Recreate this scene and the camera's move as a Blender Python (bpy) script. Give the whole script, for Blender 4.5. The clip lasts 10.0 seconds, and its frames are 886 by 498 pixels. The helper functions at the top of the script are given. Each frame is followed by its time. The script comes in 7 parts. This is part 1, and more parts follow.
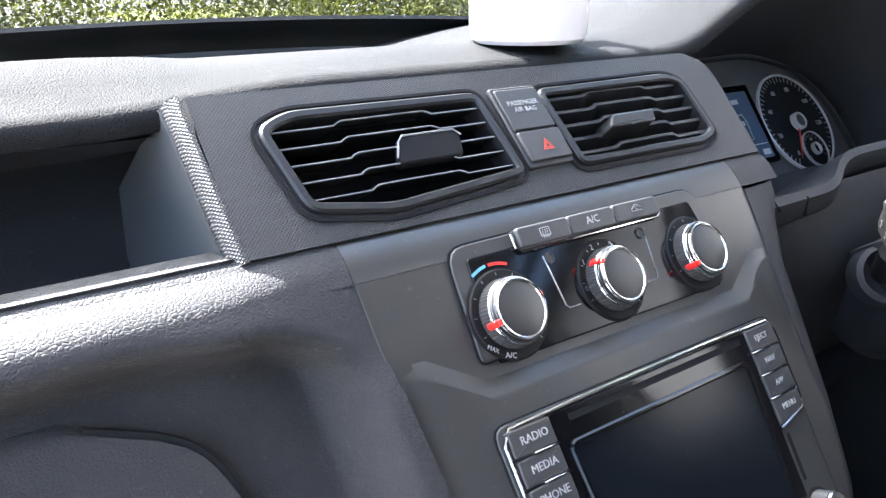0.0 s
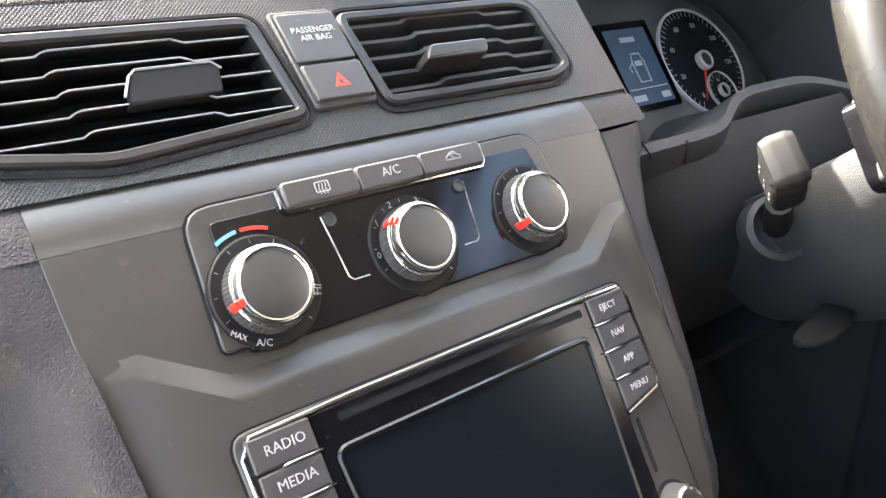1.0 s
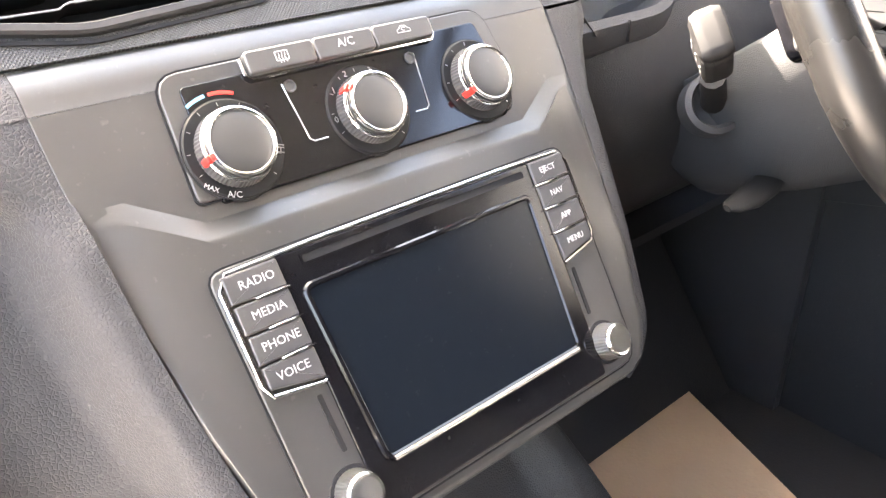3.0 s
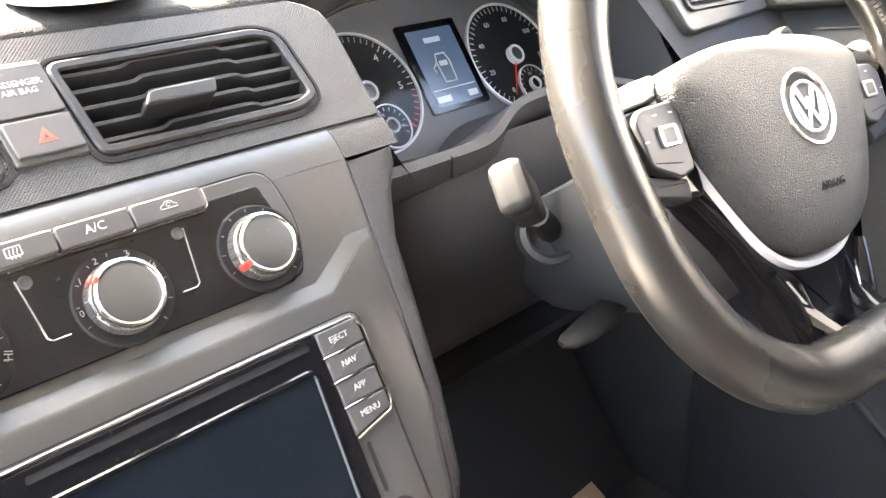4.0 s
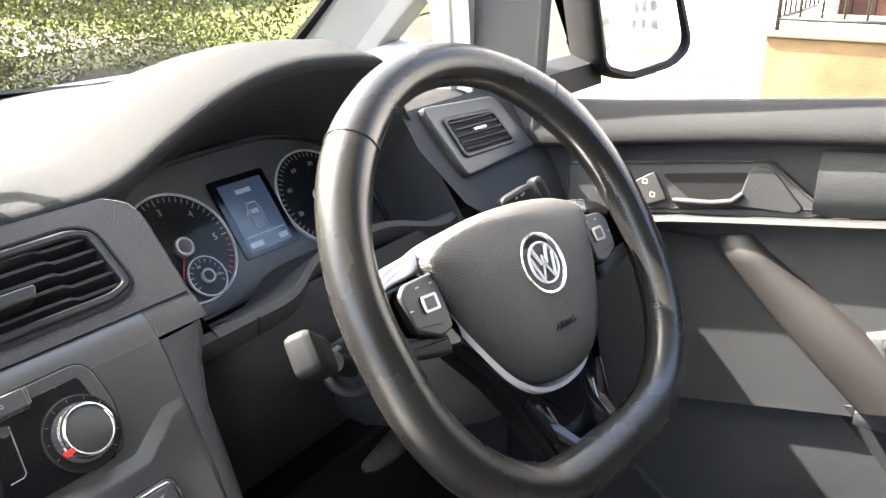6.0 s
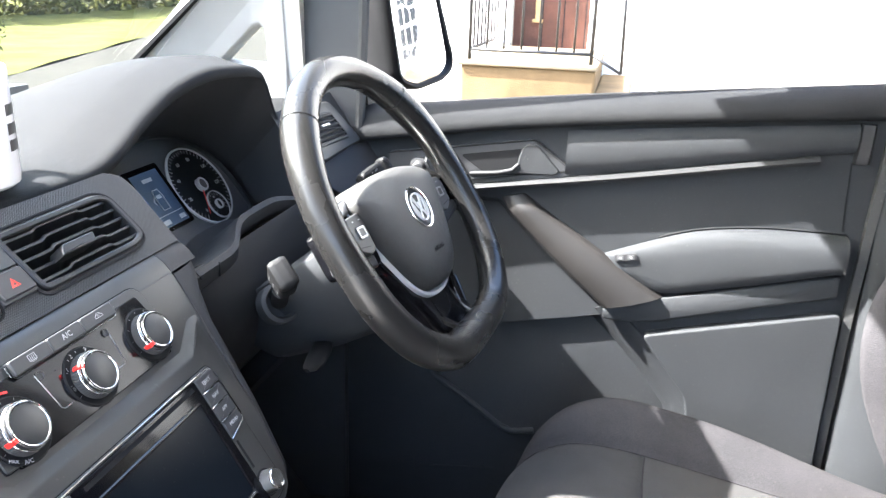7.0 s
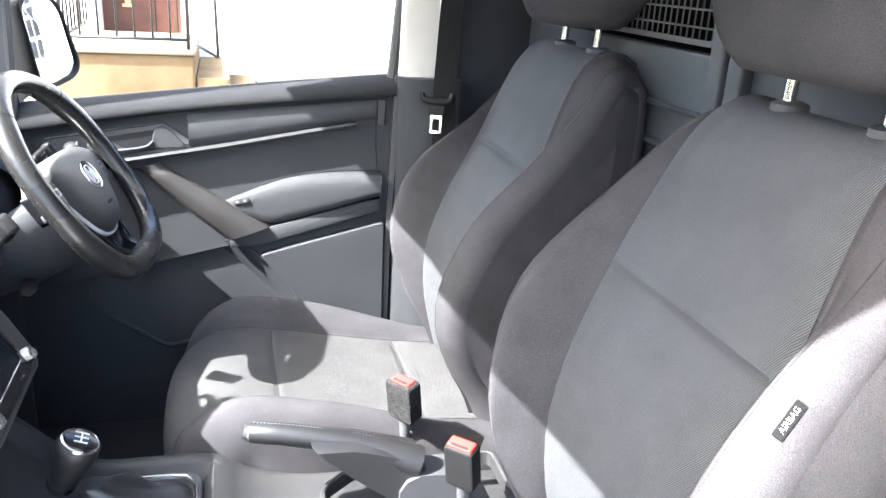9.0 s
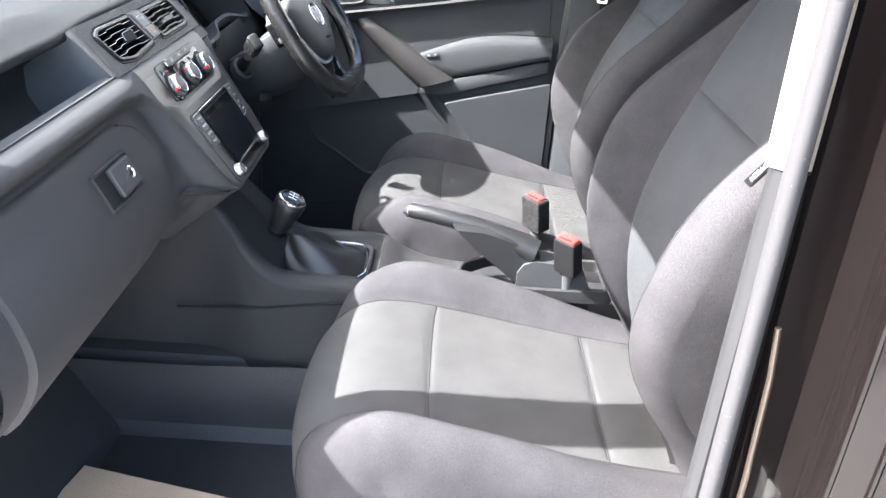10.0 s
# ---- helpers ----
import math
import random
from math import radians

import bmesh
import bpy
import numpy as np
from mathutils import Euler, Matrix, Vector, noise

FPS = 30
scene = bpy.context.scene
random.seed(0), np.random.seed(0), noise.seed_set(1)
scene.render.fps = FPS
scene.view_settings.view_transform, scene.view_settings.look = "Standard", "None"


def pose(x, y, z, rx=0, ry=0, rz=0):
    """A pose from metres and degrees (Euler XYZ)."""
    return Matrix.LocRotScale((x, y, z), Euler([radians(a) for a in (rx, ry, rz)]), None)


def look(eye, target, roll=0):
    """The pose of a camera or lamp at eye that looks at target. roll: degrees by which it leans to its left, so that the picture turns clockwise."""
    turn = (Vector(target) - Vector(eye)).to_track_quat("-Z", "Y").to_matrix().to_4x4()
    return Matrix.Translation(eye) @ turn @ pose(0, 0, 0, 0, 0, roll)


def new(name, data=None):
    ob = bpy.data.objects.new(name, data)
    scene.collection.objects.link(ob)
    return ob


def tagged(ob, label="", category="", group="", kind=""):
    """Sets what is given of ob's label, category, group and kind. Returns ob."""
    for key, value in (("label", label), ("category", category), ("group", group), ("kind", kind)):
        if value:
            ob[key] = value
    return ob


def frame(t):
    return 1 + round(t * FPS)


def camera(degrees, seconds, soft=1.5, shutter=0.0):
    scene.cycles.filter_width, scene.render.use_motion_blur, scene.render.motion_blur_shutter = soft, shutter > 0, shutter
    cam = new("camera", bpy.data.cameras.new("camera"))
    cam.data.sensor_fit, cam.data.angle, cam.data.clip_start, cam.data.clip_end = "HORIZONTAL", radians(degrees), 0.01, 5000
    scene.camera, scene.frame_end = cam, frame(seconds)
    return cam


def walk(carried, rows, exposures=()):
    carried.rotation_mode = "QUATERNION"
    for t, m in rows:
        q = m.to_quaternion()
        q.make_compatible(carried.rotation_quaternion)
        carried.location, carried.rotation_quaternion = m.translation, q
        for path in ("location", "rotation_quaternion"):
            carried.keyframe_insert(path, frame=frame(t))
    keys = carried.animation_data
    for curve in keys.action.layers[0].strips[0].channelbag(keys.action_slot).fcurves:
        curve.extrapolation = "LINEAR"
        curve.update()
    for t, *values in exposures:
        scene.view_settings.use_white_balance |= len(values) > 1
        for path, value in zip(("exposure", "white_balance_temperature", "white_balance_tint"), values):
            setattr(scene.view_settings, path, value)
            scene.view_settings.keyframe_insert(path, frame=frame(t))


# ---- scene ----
cam = camera(58.6, 10.0, soft=1.3, shutter=0.08)
PATH = [
    (0, (-0.32, -0.242, 1.246), (0.794, 1.291, 0.604), -0.5),
    (0.5, (-0.24, -0.236, 1.23), (0.909, 1.25, 0.545), -0.8),
    (1, (-0.2, -0.238, 1.219), (0.948, 1.223, 0.48), -1.1),
    (1.5, (-0.194, -0.253, 1.217), (0.938, 1.186, 0.412), -1.3),
    (2, (-0.203, -0.268, 1.219), (0.903, 1.147, 0.341), -1.6),
    (2.2, (-0.206, -0.275, 1.213), (0.901, 1.124, 0.31), -1.6),
    (3.3, (-0.223, -0.29, 1.217), (0.929, 1.039, 0.264), -1.0),
    (3.5, (-0.204, -0.3, 1.237), (0.986, 1.02, 0.32), -0.9),
    (4, (-0.117, -0.307, 1.264), (1.126, 1.006, 0.409), -1.5),
    (4.5, (-0.065, -0.351, 1.3), (1.228, 0.943, 0.491), -1.7),
    (5, (-0.057, -0.389, 1.35), (1.285, 0.876, 0.576), -1.8),
    (5.2, (-0.063, -0.396, 1.362), (1.302, 0.847, 0.594), -1.8),
    (6.3, (-0.204, -0.365, 1.368), (1.423, 0.557, 0.659), 0.3),
    (6.5, (-0.268, -0.354, 1.364), (1.43, 0.445, 0.672), 0.7),
    (7, (-0.456, -0.328, 1.376), (1.391, 0.078, 0.725), 1.8),
    (7.5, (-0.601, -0.295, 1.431), (1.297, -0.321, 0.802), 2.1),
    (8, (-0.689, -0.278, 1.464), (1.16, -0.693, 0.824), 2.5),
    (8.5, (-0.81, -0.292, 1.507), (1.004, -0.865, 0.889), 3.1),
    (9, (-0.977, -0.328, 1.475), (0.835, -0.85, 0.811), 3.5),
    (9.5, (-1.128, -0.33, 1.472), (0.688, -0.632, 0.691), 3.9),
    (10, (-1.322, -0.398, 1.45), (0.465, -0.416, 0.552), 4.0),
]
EXPOSURES = [(0.0, 3.88, 6050, 10), (0.5, 4.36, 6650, 9), (1.0, 4.6, 7250, 10), (2.0, 5.0, 7800, 15), (3.5, 5.65, 7700, 13), (4.5, 5.27, 7850, 10), (5.0, 4.86, 7800, 11), (6.5, 4.05, 6450, 8), (7.0, 4.06, 6150, 8), (8.0, 3.92, 6000, 8), (8.5, 4.1, 6050, 8), (9.0, 4.06, 6000, 8), (10.0, 3.72, 6050, 9)]
walk(cam, [(t, look(eye, target, roll)) for t, eye, target, roll in PATH], EXPOSURES)

# ---- light ----
SUN_WAY = Vector((0.18, -0.69, -0.72)).normalized()
sun = new("sun", bpy.data.lights.new("sun", "SUN"))
sun.data.energy, sun.data.angle, sun.data.color = 4.5, radians(0.53), (1.0, 0.955, 0.90)
sun.matrix_world = look((0, 0, 8), Vector((0, 0, 8)) + SUN_WAY)
world = bpy.data.worlds.new("world")
scene.world = world
world.use_nodes = True
sky = world.node_tree.nodes.new("ShaderNodeTexSky")
sky.sky_type, sky.sun_disc = "NISHITA", False
sky.sun_elevation = math.asin(-SUN_WAY.z)
sky.sun_rotation = math.atan2(-SUN_WAY.x, -SUN_WAY.y)
sky.dust_density = 5.0
bg = world.node_tree.nodes["Background"]
bg.inputs[1].default_value = 0.155
world.node_tree.links.new(sky.outputs[0], bg.inputs[0])


# ---- materials ----
def material(name, colour, rough=0.6, metal=0.0, vary=0.12, vscale=9.0, grain=0.0, gscale=700.0, gtype="voronoi", coat=0.0, spec=0.5, dust=0.0, island=0.0):
    """A painted, moulded or woven surface: base colour with broad and fine variation, a grain bump and some dust."""
    m = bpy.data.materials.new(name)
    m.use_nodes = True
    nt = m.node_tree
    n, link = nt.nodes, nt.links.new
    b = n["Principled BSDF"]
    b.inputs["Roughness"].default_value = rough
    b.inputs["Metallic"].default_value = metal
    b.inputs["Coat Weight"].default_value = coat
    b.inputs["Coat Roughness"].default_value = 0.05
    b.inputs["Specular IOR Level"].default_value = spec
    where = n.new("ShaderNodeNewGeometry")
    broad = n.new("ShaderNodeTexNoise")
    broad.inputs["Scale"].default_value, broad.inputs["Detail"].default_value = vscale, 6
    link(where.outputs["Position"], broad.inputs["Vector"])
    ramp = n.new("ShaderNodeMapRange")
    ramp.inputs["From Min"].default_value, ramp.inputs["From Max"].default_value = 0.3, 0.7
    ramp.inputs["To Min"].default_value, ramp.inputs["To Max"].default_value = 1 - vary, 1 + vary
    link(broad.outputs["Fac"], ramp.inputs["Value"])
    col = n.new("ShaderNodeVectorMath")
    col.operation = "SCALE"
    col.inputs[0].default_value = colour
    link(ramp.outputs[0], col.inputs["Scale"])
    out = col.outputs[0]
    if island:
        info = n.new("ShaderNodeMapRange")
        info.inputs["To Min"].default_value, info.inputs["To Max"].default_value = 1 - island, 1 + island
        link(where.outputs["Random Per Island"], info.inputs["Value"])
        c2 = n.new("ShaderNodeVectorMath")
        c2.operation = "SCALE"
        link(out, c2.inputs[0])
        link(info.outputs[0], c2.inputs["Scale"])
        out = c2.outputs[0]
    if dust:
        specks = n.new("ShaderNodeTexNoise")
        specks.inputs["Scale"].default_value, specks.inputs["Detail"].default_value = 260, 3
        link(where.outputs["Position"], specks.inputs["Vector"])
        sr = n.new("ShaderNodeMapRange")
        sr.inputs["From Min"].default_value, sr.inputs["From Max"].default_value = 0.66, 0.8
        sr.inputs["To Max"].default_value = dust
        link(specks.outputs["Fac"], sr.inputs["Value"])
        mix = n.new("ShaderNodeMix")
        mix.data_type = "RGBA"
        mix.inputs["B"].default_value = (0.32, 0.3, 0.27, 1)
        link(sr.outputs[0], mix.inputs["Factor"])
        link(out, mix.inputs["A"])
        out = mix.outputs["Result"]
    link(out, b.inputs["Base Color"])
    rr = n.new("ShaderNodeMapRange")
    rr.inputs["From Min"].default_value, rr.inputs["From Max"].default_value = 0.3, 0.7
    rr.inputs["To Min"].default_value, rr.inputs["To Max"].default_value = max(0.02, rough - 0.06), min(1, rough + 0.06)
    link(broad.outputs["Fac"], rr.inputs["Value"])
    link(rr.outputs[0], b.inputs["Roughness"])
    if grain:
        if gtype == "voronoi":
            g = n.new("ShaderNodeTexVoronoi")
            g.feature = "DISTANCE_TO_EDGE"
            crease = n.new("ShaderNodeMapRange")
            crease.interpolation_type = "SMOOTHSTEP"
            crease.inputs["From Max"].default_value = 0.22
            link(g.outputs["Distance"], crease.inputs["Value"])
            h = crease.outputs[0]
        elif gtype == "weave":
            g = n.new("ShaderNodeTexWave")
            g.bands_direction = "DIAGONAL"
            g.inputs["Distortion"].default_value = 0.6
            h = g.outputs["Fac"]
            twill = n.new("ShaderNodeMapRange")
            twill.inputs["To Min"].default_value, twill.inputs["To Max"].default_value = 0.80, 1.16
            link(h, twill.inputs["Value"])
            yarn = n.new("ShaderNodeVectorMath")
            yarn.operation = "SCALE"
            link(out, yarn.inputs[0])
            link(twill.outputs[0], yarn.inputs["Scale"])
            link(yarn.outputs[0], b.inputs["Base Color"])
        else:
            g = n.new("ShaderNodeTexNoise")
            g.inputs["Detail"].default_value = 4
            h = g.outputs["Fac"]
            if gtype == "cloth":
                fleck = n.new("ShaderNodeMapRange")
                fleck.inputs["From Min"].default_value, fleck.inputs["From Max"].default_value = 0.3, 0.7
                fleck.inputs["To Min"].default_value, fleck.inputs["To Max"].default_value = 0.72, 1.3
                link(h, fleck.inputs["Value"])
                nap = n.new("ShaderNodeVectorMath")
                nap.operation = "SCALE"
                link(out, nap.inputs[0])
                link(fleck.outputs[0], nap.inputs["Scale"])
                link(nap.outputs[0], b.inputs["Base Color"])
        g.inputs["Scale"].default_value = gscale
        link(where.outputs["Position"], g.inputs["Vector"])
        bump = n.new("ShaderNodeBump")
        bump.inputs["Strength"].default_value, bump.inputs["Distance"].default_value = grain, (0.28 if gtype == "voronoi" else 0.6) / gscale
        link(h, bump.inputs["Height"])
        link(bump.outputs[0], b.inputs["Normal"])
    return m


def glass(name, tint=(1, 1, 1, 1), ior=1.45):
    m = bpy.data.materials.new(name)
    m.use_nodes = True
    nt = m.node_tree
    n, link = nt.nodes, nt.links.new
    clear, gloss, mix, fres = n.new("ShaderNodeBsdfTransparent"), n.new("ShaderNodeBsdfGlossy"), n.new("ShaderNodeMixShader"), n.new("ShaderNodeLayerWeight")
    clear.inputs[0].default_value = tint
    gloss.inputs["Roughness"].default_value = 0.01
    power, scale = n.new("ShaderNodeMath"), n.new("ShaderNodeMath")
    power.operation, scale.operation = "POWER", "MULTIPLY_ADD"
    fres.inputs[0].default_value = 0.5
    power.inputs[1].default_value = 4.0
    scale.inputs[1].default_value, scale.inputs[2].default_value = 0.35 * (ior - 1) / 0.45, 0.03 * (ior - 1) / 0.45
    link(fres.outputs["Facing"], power.inputs[0])
    link(power.outputs[0], scale.inputs[0])
    link(scale.outputs[0], mix.inputs[0])
    link(clear.outputs[0], mix.inputs[1])
    link(gloss.outputs[0], mix.inputs[2])
    link(mix.outputs[0], n["Material Output"].inputs[0])
    return m


def glow(name, colour, strength):
    m = bpy.data.materials.new(name)
    m.use_nodes = True
    b = m.node_tree.nodes["Principled BSDF"]
    b.inputs["Base Color"].default_value = (*[c * 0.3 for c in colour], 1)
    b.inputs["Emission Color"].default_value = (*colour, 1)
    b.inputs["Emission Strength"].default_value = strength
    b.inputs["Roughness"].default_value = 0.25
    return m


def leafy(name, colour, island):
    """Thin leaves that let sunlight through."""
    m = material(name, colour, 0.5, vary=0.35, vscale=1.6, island=island)
    n, link = m.node_tree.nodes, m.node_tree.links.new
    b = n["Principled BSDF"]
    thin, mix = n.new("ShaderNodeBsdfTranslucent"), n.new("ShaderNodeMixShader")
    link(b.inputs["Base Color"].links[0].from_socket, thin.inputs[0])
    mix.inputs[0].default_value = 0.55
    link(b.outputs[0], mix.inputs[1])
    link(thin.outputs[0], mix.inputs[2])
    link(mix.outputs[0], n["Material Output"].inputs[0])
    return m


M_STRIP = material("pale grey plastic strip", (0.023, 0.023, 0.0243), 0.60, vary=0.04, spec=0.22)
M_PAD = material("soft grained dash", (0.0190, 0.0195, 0.0206), 0.8, grain=0.8, gscale=620, spec=0.08, vary=0.08, dust=0.06)
M_HARD = material("hard grained plastic", (0.034, 0.0335, 0.035), 0.62, grain=0.45, gscale=500, vary=0.08, dust=0.1, spec=0.24)
M_DOOR = material("dark grained door plastic", (0.024, 0.0255, 0.028), 0.60, grain=0.5, gscale=700, vary=0.10, dust=0.12, spec=0.24)
M_MATT = material("matt centre panel", (0.031, 0.0308, 0.0298), 0.40, grain=0.12, gscale=2200, gtype="noise", vary=0.07, dust=0.1, spec=0.55)
M_DARK = material("dark trim plastic", (0.036, 0.0365, 0.039), 0.5, grain=0.2, gscale=900, vary=0.1, spec=0.35)
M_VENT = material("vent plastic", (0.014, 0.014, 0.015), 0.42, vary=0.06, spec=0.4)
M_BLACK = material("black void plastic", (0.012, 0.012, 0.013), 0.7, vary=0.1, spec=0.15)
M_GLOSS = material("piano black", (0.005, 0.005, 0.006), 0.10, spec=0.26, vary=0.05, dust=0.03)
M_SCREEN = material("display glass", (0.005, 0.007, 0.010), 0.18, spec=0.12, vary=0.05, dust=0.04)
M_BUTTON = material("button plastic", (0.036, 0.036, 0.037), 0.45, vary=0.05, dust=0.1)
M_SILVER = material("bright silver plastic", (0.5, 0.5, 0.51), 0.25, coat=0.3, vary=0.03)
M_SEAL = material("grey rubber seal", (0.036, 0.035, 0.0365), 0.8, grain=0.15, gscale=600, gtype="noise", vary=0.12, vscale=5, dust=0.2, spec=0.15)
M_BRASS = material("tan edge strip", (0.022, 0.015, 0.010), 0.45, vary=0.15)
# Pale colour for glints painted along the black vent edges.
M_EDGEGLINT = material("painted edge glint", (0.2, 0.2, 0.21), 0.25, vary=0.05)
# Darker vent plastic with shade in its colour; also dials and mirror housing.
M_DULLBLACK = material("unlit vent plastic", (0.010, 0.0103, 0.0115), 0.7, spec=0.12, vary=0.08)
M_CHROME = material("satin chrome", (0.64, 0.64, 0.64), 0.16, metal=1.0, vary=0.04)
M_SATIN = material("satin silver", (0.36, 0.36, 0.36), 0.32, metal=1.0, vary=0.05)
M_WHITE = material("white print", (0.36, 0.36, 0.36), 0.5, vary=0.02)
M_RED = material("red marker", (0.75, 0.025, 0.02), 0.4, vary=0.05)
M_ORANGE = material("hazard red print", (0.55, 0.06, 0.04), 0.5, vary=0.03)
M_BLUE = material("blue print", (0.1, 0.32, 0.5), 0.5, vary=0.03)
M_LEATHER = material("worn black leather", (0.012, 0.0117, 0.0115), 0.26, grain=0.10, gscale=1000, vary=0.08, vscale=9, spec=0.36)
M_AIRBAG = material("grained airbag cover", (0.044, 0.043, 0.0415), 0.5, grain=0.75, gscale=520, vary=0.05, dust=0.05, spec=0.35)
M_STALK = material("black stalk plastic", (0.009, 0.009, 0.0095), 0.55, grain=0.1, gscale=900, vary=0.08, spec=0.15)
M_CONSOLE = material("black grained console plastic", (0.020, 0.0198, 0.0205), 0.55, grain=0.5, gscale=600, vary=0.1, dust=0.15, spec=0.28)
M_REAR = material("dark cloth trim behind the seats", (0.027, 0.029, 0.033), 0.9, grain=0.4, gscale=700, gtype="noise", vary=0.15, spec=0.1)
# Part of this grey stands for reflection over the dials and the tray's haze.
M_FACE = material("grey instrument plastic", (0.075, 0.0765, 0.078), 0.6, grain=0.2, gscale=900, vary=0.08, spec=0.3)
M_BOOT = material("soft leatherette", (0.011, 0.011, 0.0118), 0.42, grain=0.25, gscale=900, vary=0.12)
M_SEAT = material("dark seat fabric", (0.0335, 0.0318, 0.0338), 1.0, grain=1.0, gscale=900, gtype="cloth", vary=0.18, vscale=14, spec=0.08, dust=0.08)
M_TWILL = material("grey twill insert", (0.087, 0.089, 0.095), 1.0, grain=1.0, gscale=260, gtype="weave", vary=0.08, vscale=16, spec=0.08, dust=0.08)
M_INSERT = material("grey woven insert", (0.069, 0.0677, 0.0672), 1.0, grain=0.8, gscale=230, gtype="weave", vary=0.10, vscale=16, spec=0.08, dust=0.08)
M_TRIMGREY = material("light warm grey trim", (0.40, 0.385, 0.355), 0.7, grain=0.2, gscale=900, vary=0.05, spec=0.3)
M_RUBBER = material("rubber seal", (0.03, 0.03, 0.03), 0.7, grain=0.2, gscale=500, gtype="noise", vary=0.15, dust=0.3)
M_PAINT = material("black body paint", (0.0042, 0.0032, 0.0032), 0.10, vary=0.1, spec=0.22)
M_KNOB = material("shiny black leather", (0.009, 0.009, 0.0095), 0.38, grain=0.25, gscale=900, vary=0.15, spec=0.35)
M_SLEEVE = material("scuffed felt sleeve", (0.016, 0.0155, 0.0155), 0.95, grain=1.0, gscale=240, gtype="noise", vary=0.5, vscale=120, spec=0.1)
M_CARPET = material("rubber floor mat", (0.023, 0.0225, 0.0235), 0.5, grain=0.3, gscale=300, gtype="noise", vary=0.2, vscale=6, dust=0.05, spec=0.35)
M_PAPER = material("brown paper", (0.48, 0.34, 0.22), 0.9, grain=0.3, gscale=160, gtype="noise", vary=0.06)
M_STEEL = material("bright steel", (0.75, 0.75, 0.74), 0.2, metal=1.0, vary=0.05)
M_WIRE = material("dark wire", (0.075, 0.077, 0.08), 0.5, metal=0.2, vary=0.1)
M_BELT = material("seat belt webbing", (0.009, 0.009, 0.0095), 0.9, grain=0.4, gscale=500, gtype="weave", vary=0.05, spec=0.1)
M_BULK = material("painted steel bulkhead", (0.032, 0.036, 0.042), 0.5, grain=0.1, gscale=300, gtype="noise", vary=0.08, dust=0.08)
M_BRONZE = material("worn door pull", (0.018, 0.0165, 0.016), 0.5, grain=0.2, gscale=900, vary=0.12, spec=0.35)
M_HEADLINER = material("headliner cloth", (0.72, 0.71, 0.68), 0.95, grain=0.3, gscale=700, gtype="noise", vary=0.04)
M_MUG = material("white glazed ceramic", (0.8, 0.79, 0.8), 0.2, coat=0.4, vary=0.02)
M_BLUEGLAZE = material("blue glaze", (0.06, 0.28, 0.55), 0.2, coat=0.4, vary=0.03)
M_PRINT = material("black print", (0.02, 0.02, 0.02), 0.4, vary=0.02)
M_WALL = material("white painted render", (0.82, 0.81, 0.78), 0.9, grain=0.5, gscale=60, gtype="noise", vary=0.04, vscale=2)
M_STONE = material("sandstone steps", (0.125, 0.088, 0.048), 0.95, grain=0.4, gscale=110, gtype="noise", vary=0.28, vscale=4, spec=0.1)
M_PAVE = material("pale paving", (0.15, 0.125, 0.088), 0.95, grain=0.4, gscale=90, gtype="noise", vary=0.2, vscale=3, spec=0.1)
M_DOORWOOD = material("brown stained door", (0.062, 0.024, 0.015), 0.55, grain=0.3, gscale=60, gtype="noise", vary=0.25, vscale=8, spec=0.3)
M_IRON = material("black iron", (0.012, 0.012, 0.013), 0.45, grain=0.2, gscale=200, gtype="noise", vary=0.2)
M_PALEWOOD = material("pale wood ornament", (0.32, 0.22, 0.10), 0.6, vary=0.15, vscale=20)
M_LEAF = leafy("hedge leaves", (0.048, 0.053, 0.010), 0.6)
M_TWIG = material("hedge twigs", (0.09, 0.06, 0.035), 0.9, vary=0.3)
# Pale colour of the added slab that reflects sun into the cab.
M_BOUNCE = material("pale bounce slab", (0.50, 0.475, 0.44), 0.92, grain=0.6, gscale=70, gtype="noise", vary=0.12, vscale=2)
M_GRASS = material("mown grass", (0.062, 0.062, 0.022), 1.0, spec=0.02, grain=1.0, gscale=40, gtype="noise", vary=0.3, vscale=2)
M_ROAD = material("grey worn tarmac", (0.031, 0.029, 0.0255), 1.0, spec=0.05, grain=0.8, gscale=120, gtype="noise", vary=0.15, vscale=2)
M_WOODS = leafy("far hedgerow", (0.06, 0.062, 0.02), 0.5)
M_LCD = glow("lcd blue", (0.18, 0.29, 0.47), 0.0012)
M_LCDINK = material("lcd ink", (0.32, 0.36, 0.42), 0.4, vary=0.02)
M_MIRROR = material("mirror silvering", (0.92, 0.93, 0.93), 0.01, metal=1.0, vary=0.0)
M_GLASS = glass("window glass", (0.93, 0.96, 0.95, 1))
M_LENS = glass("clear lens", (0.97, 0.97, 0.97, 1), 1.08)
M_PANE = material("dark window pane", (0.02, 0.022, 0.025), 0.35, spec=0.15, vary=0.2)


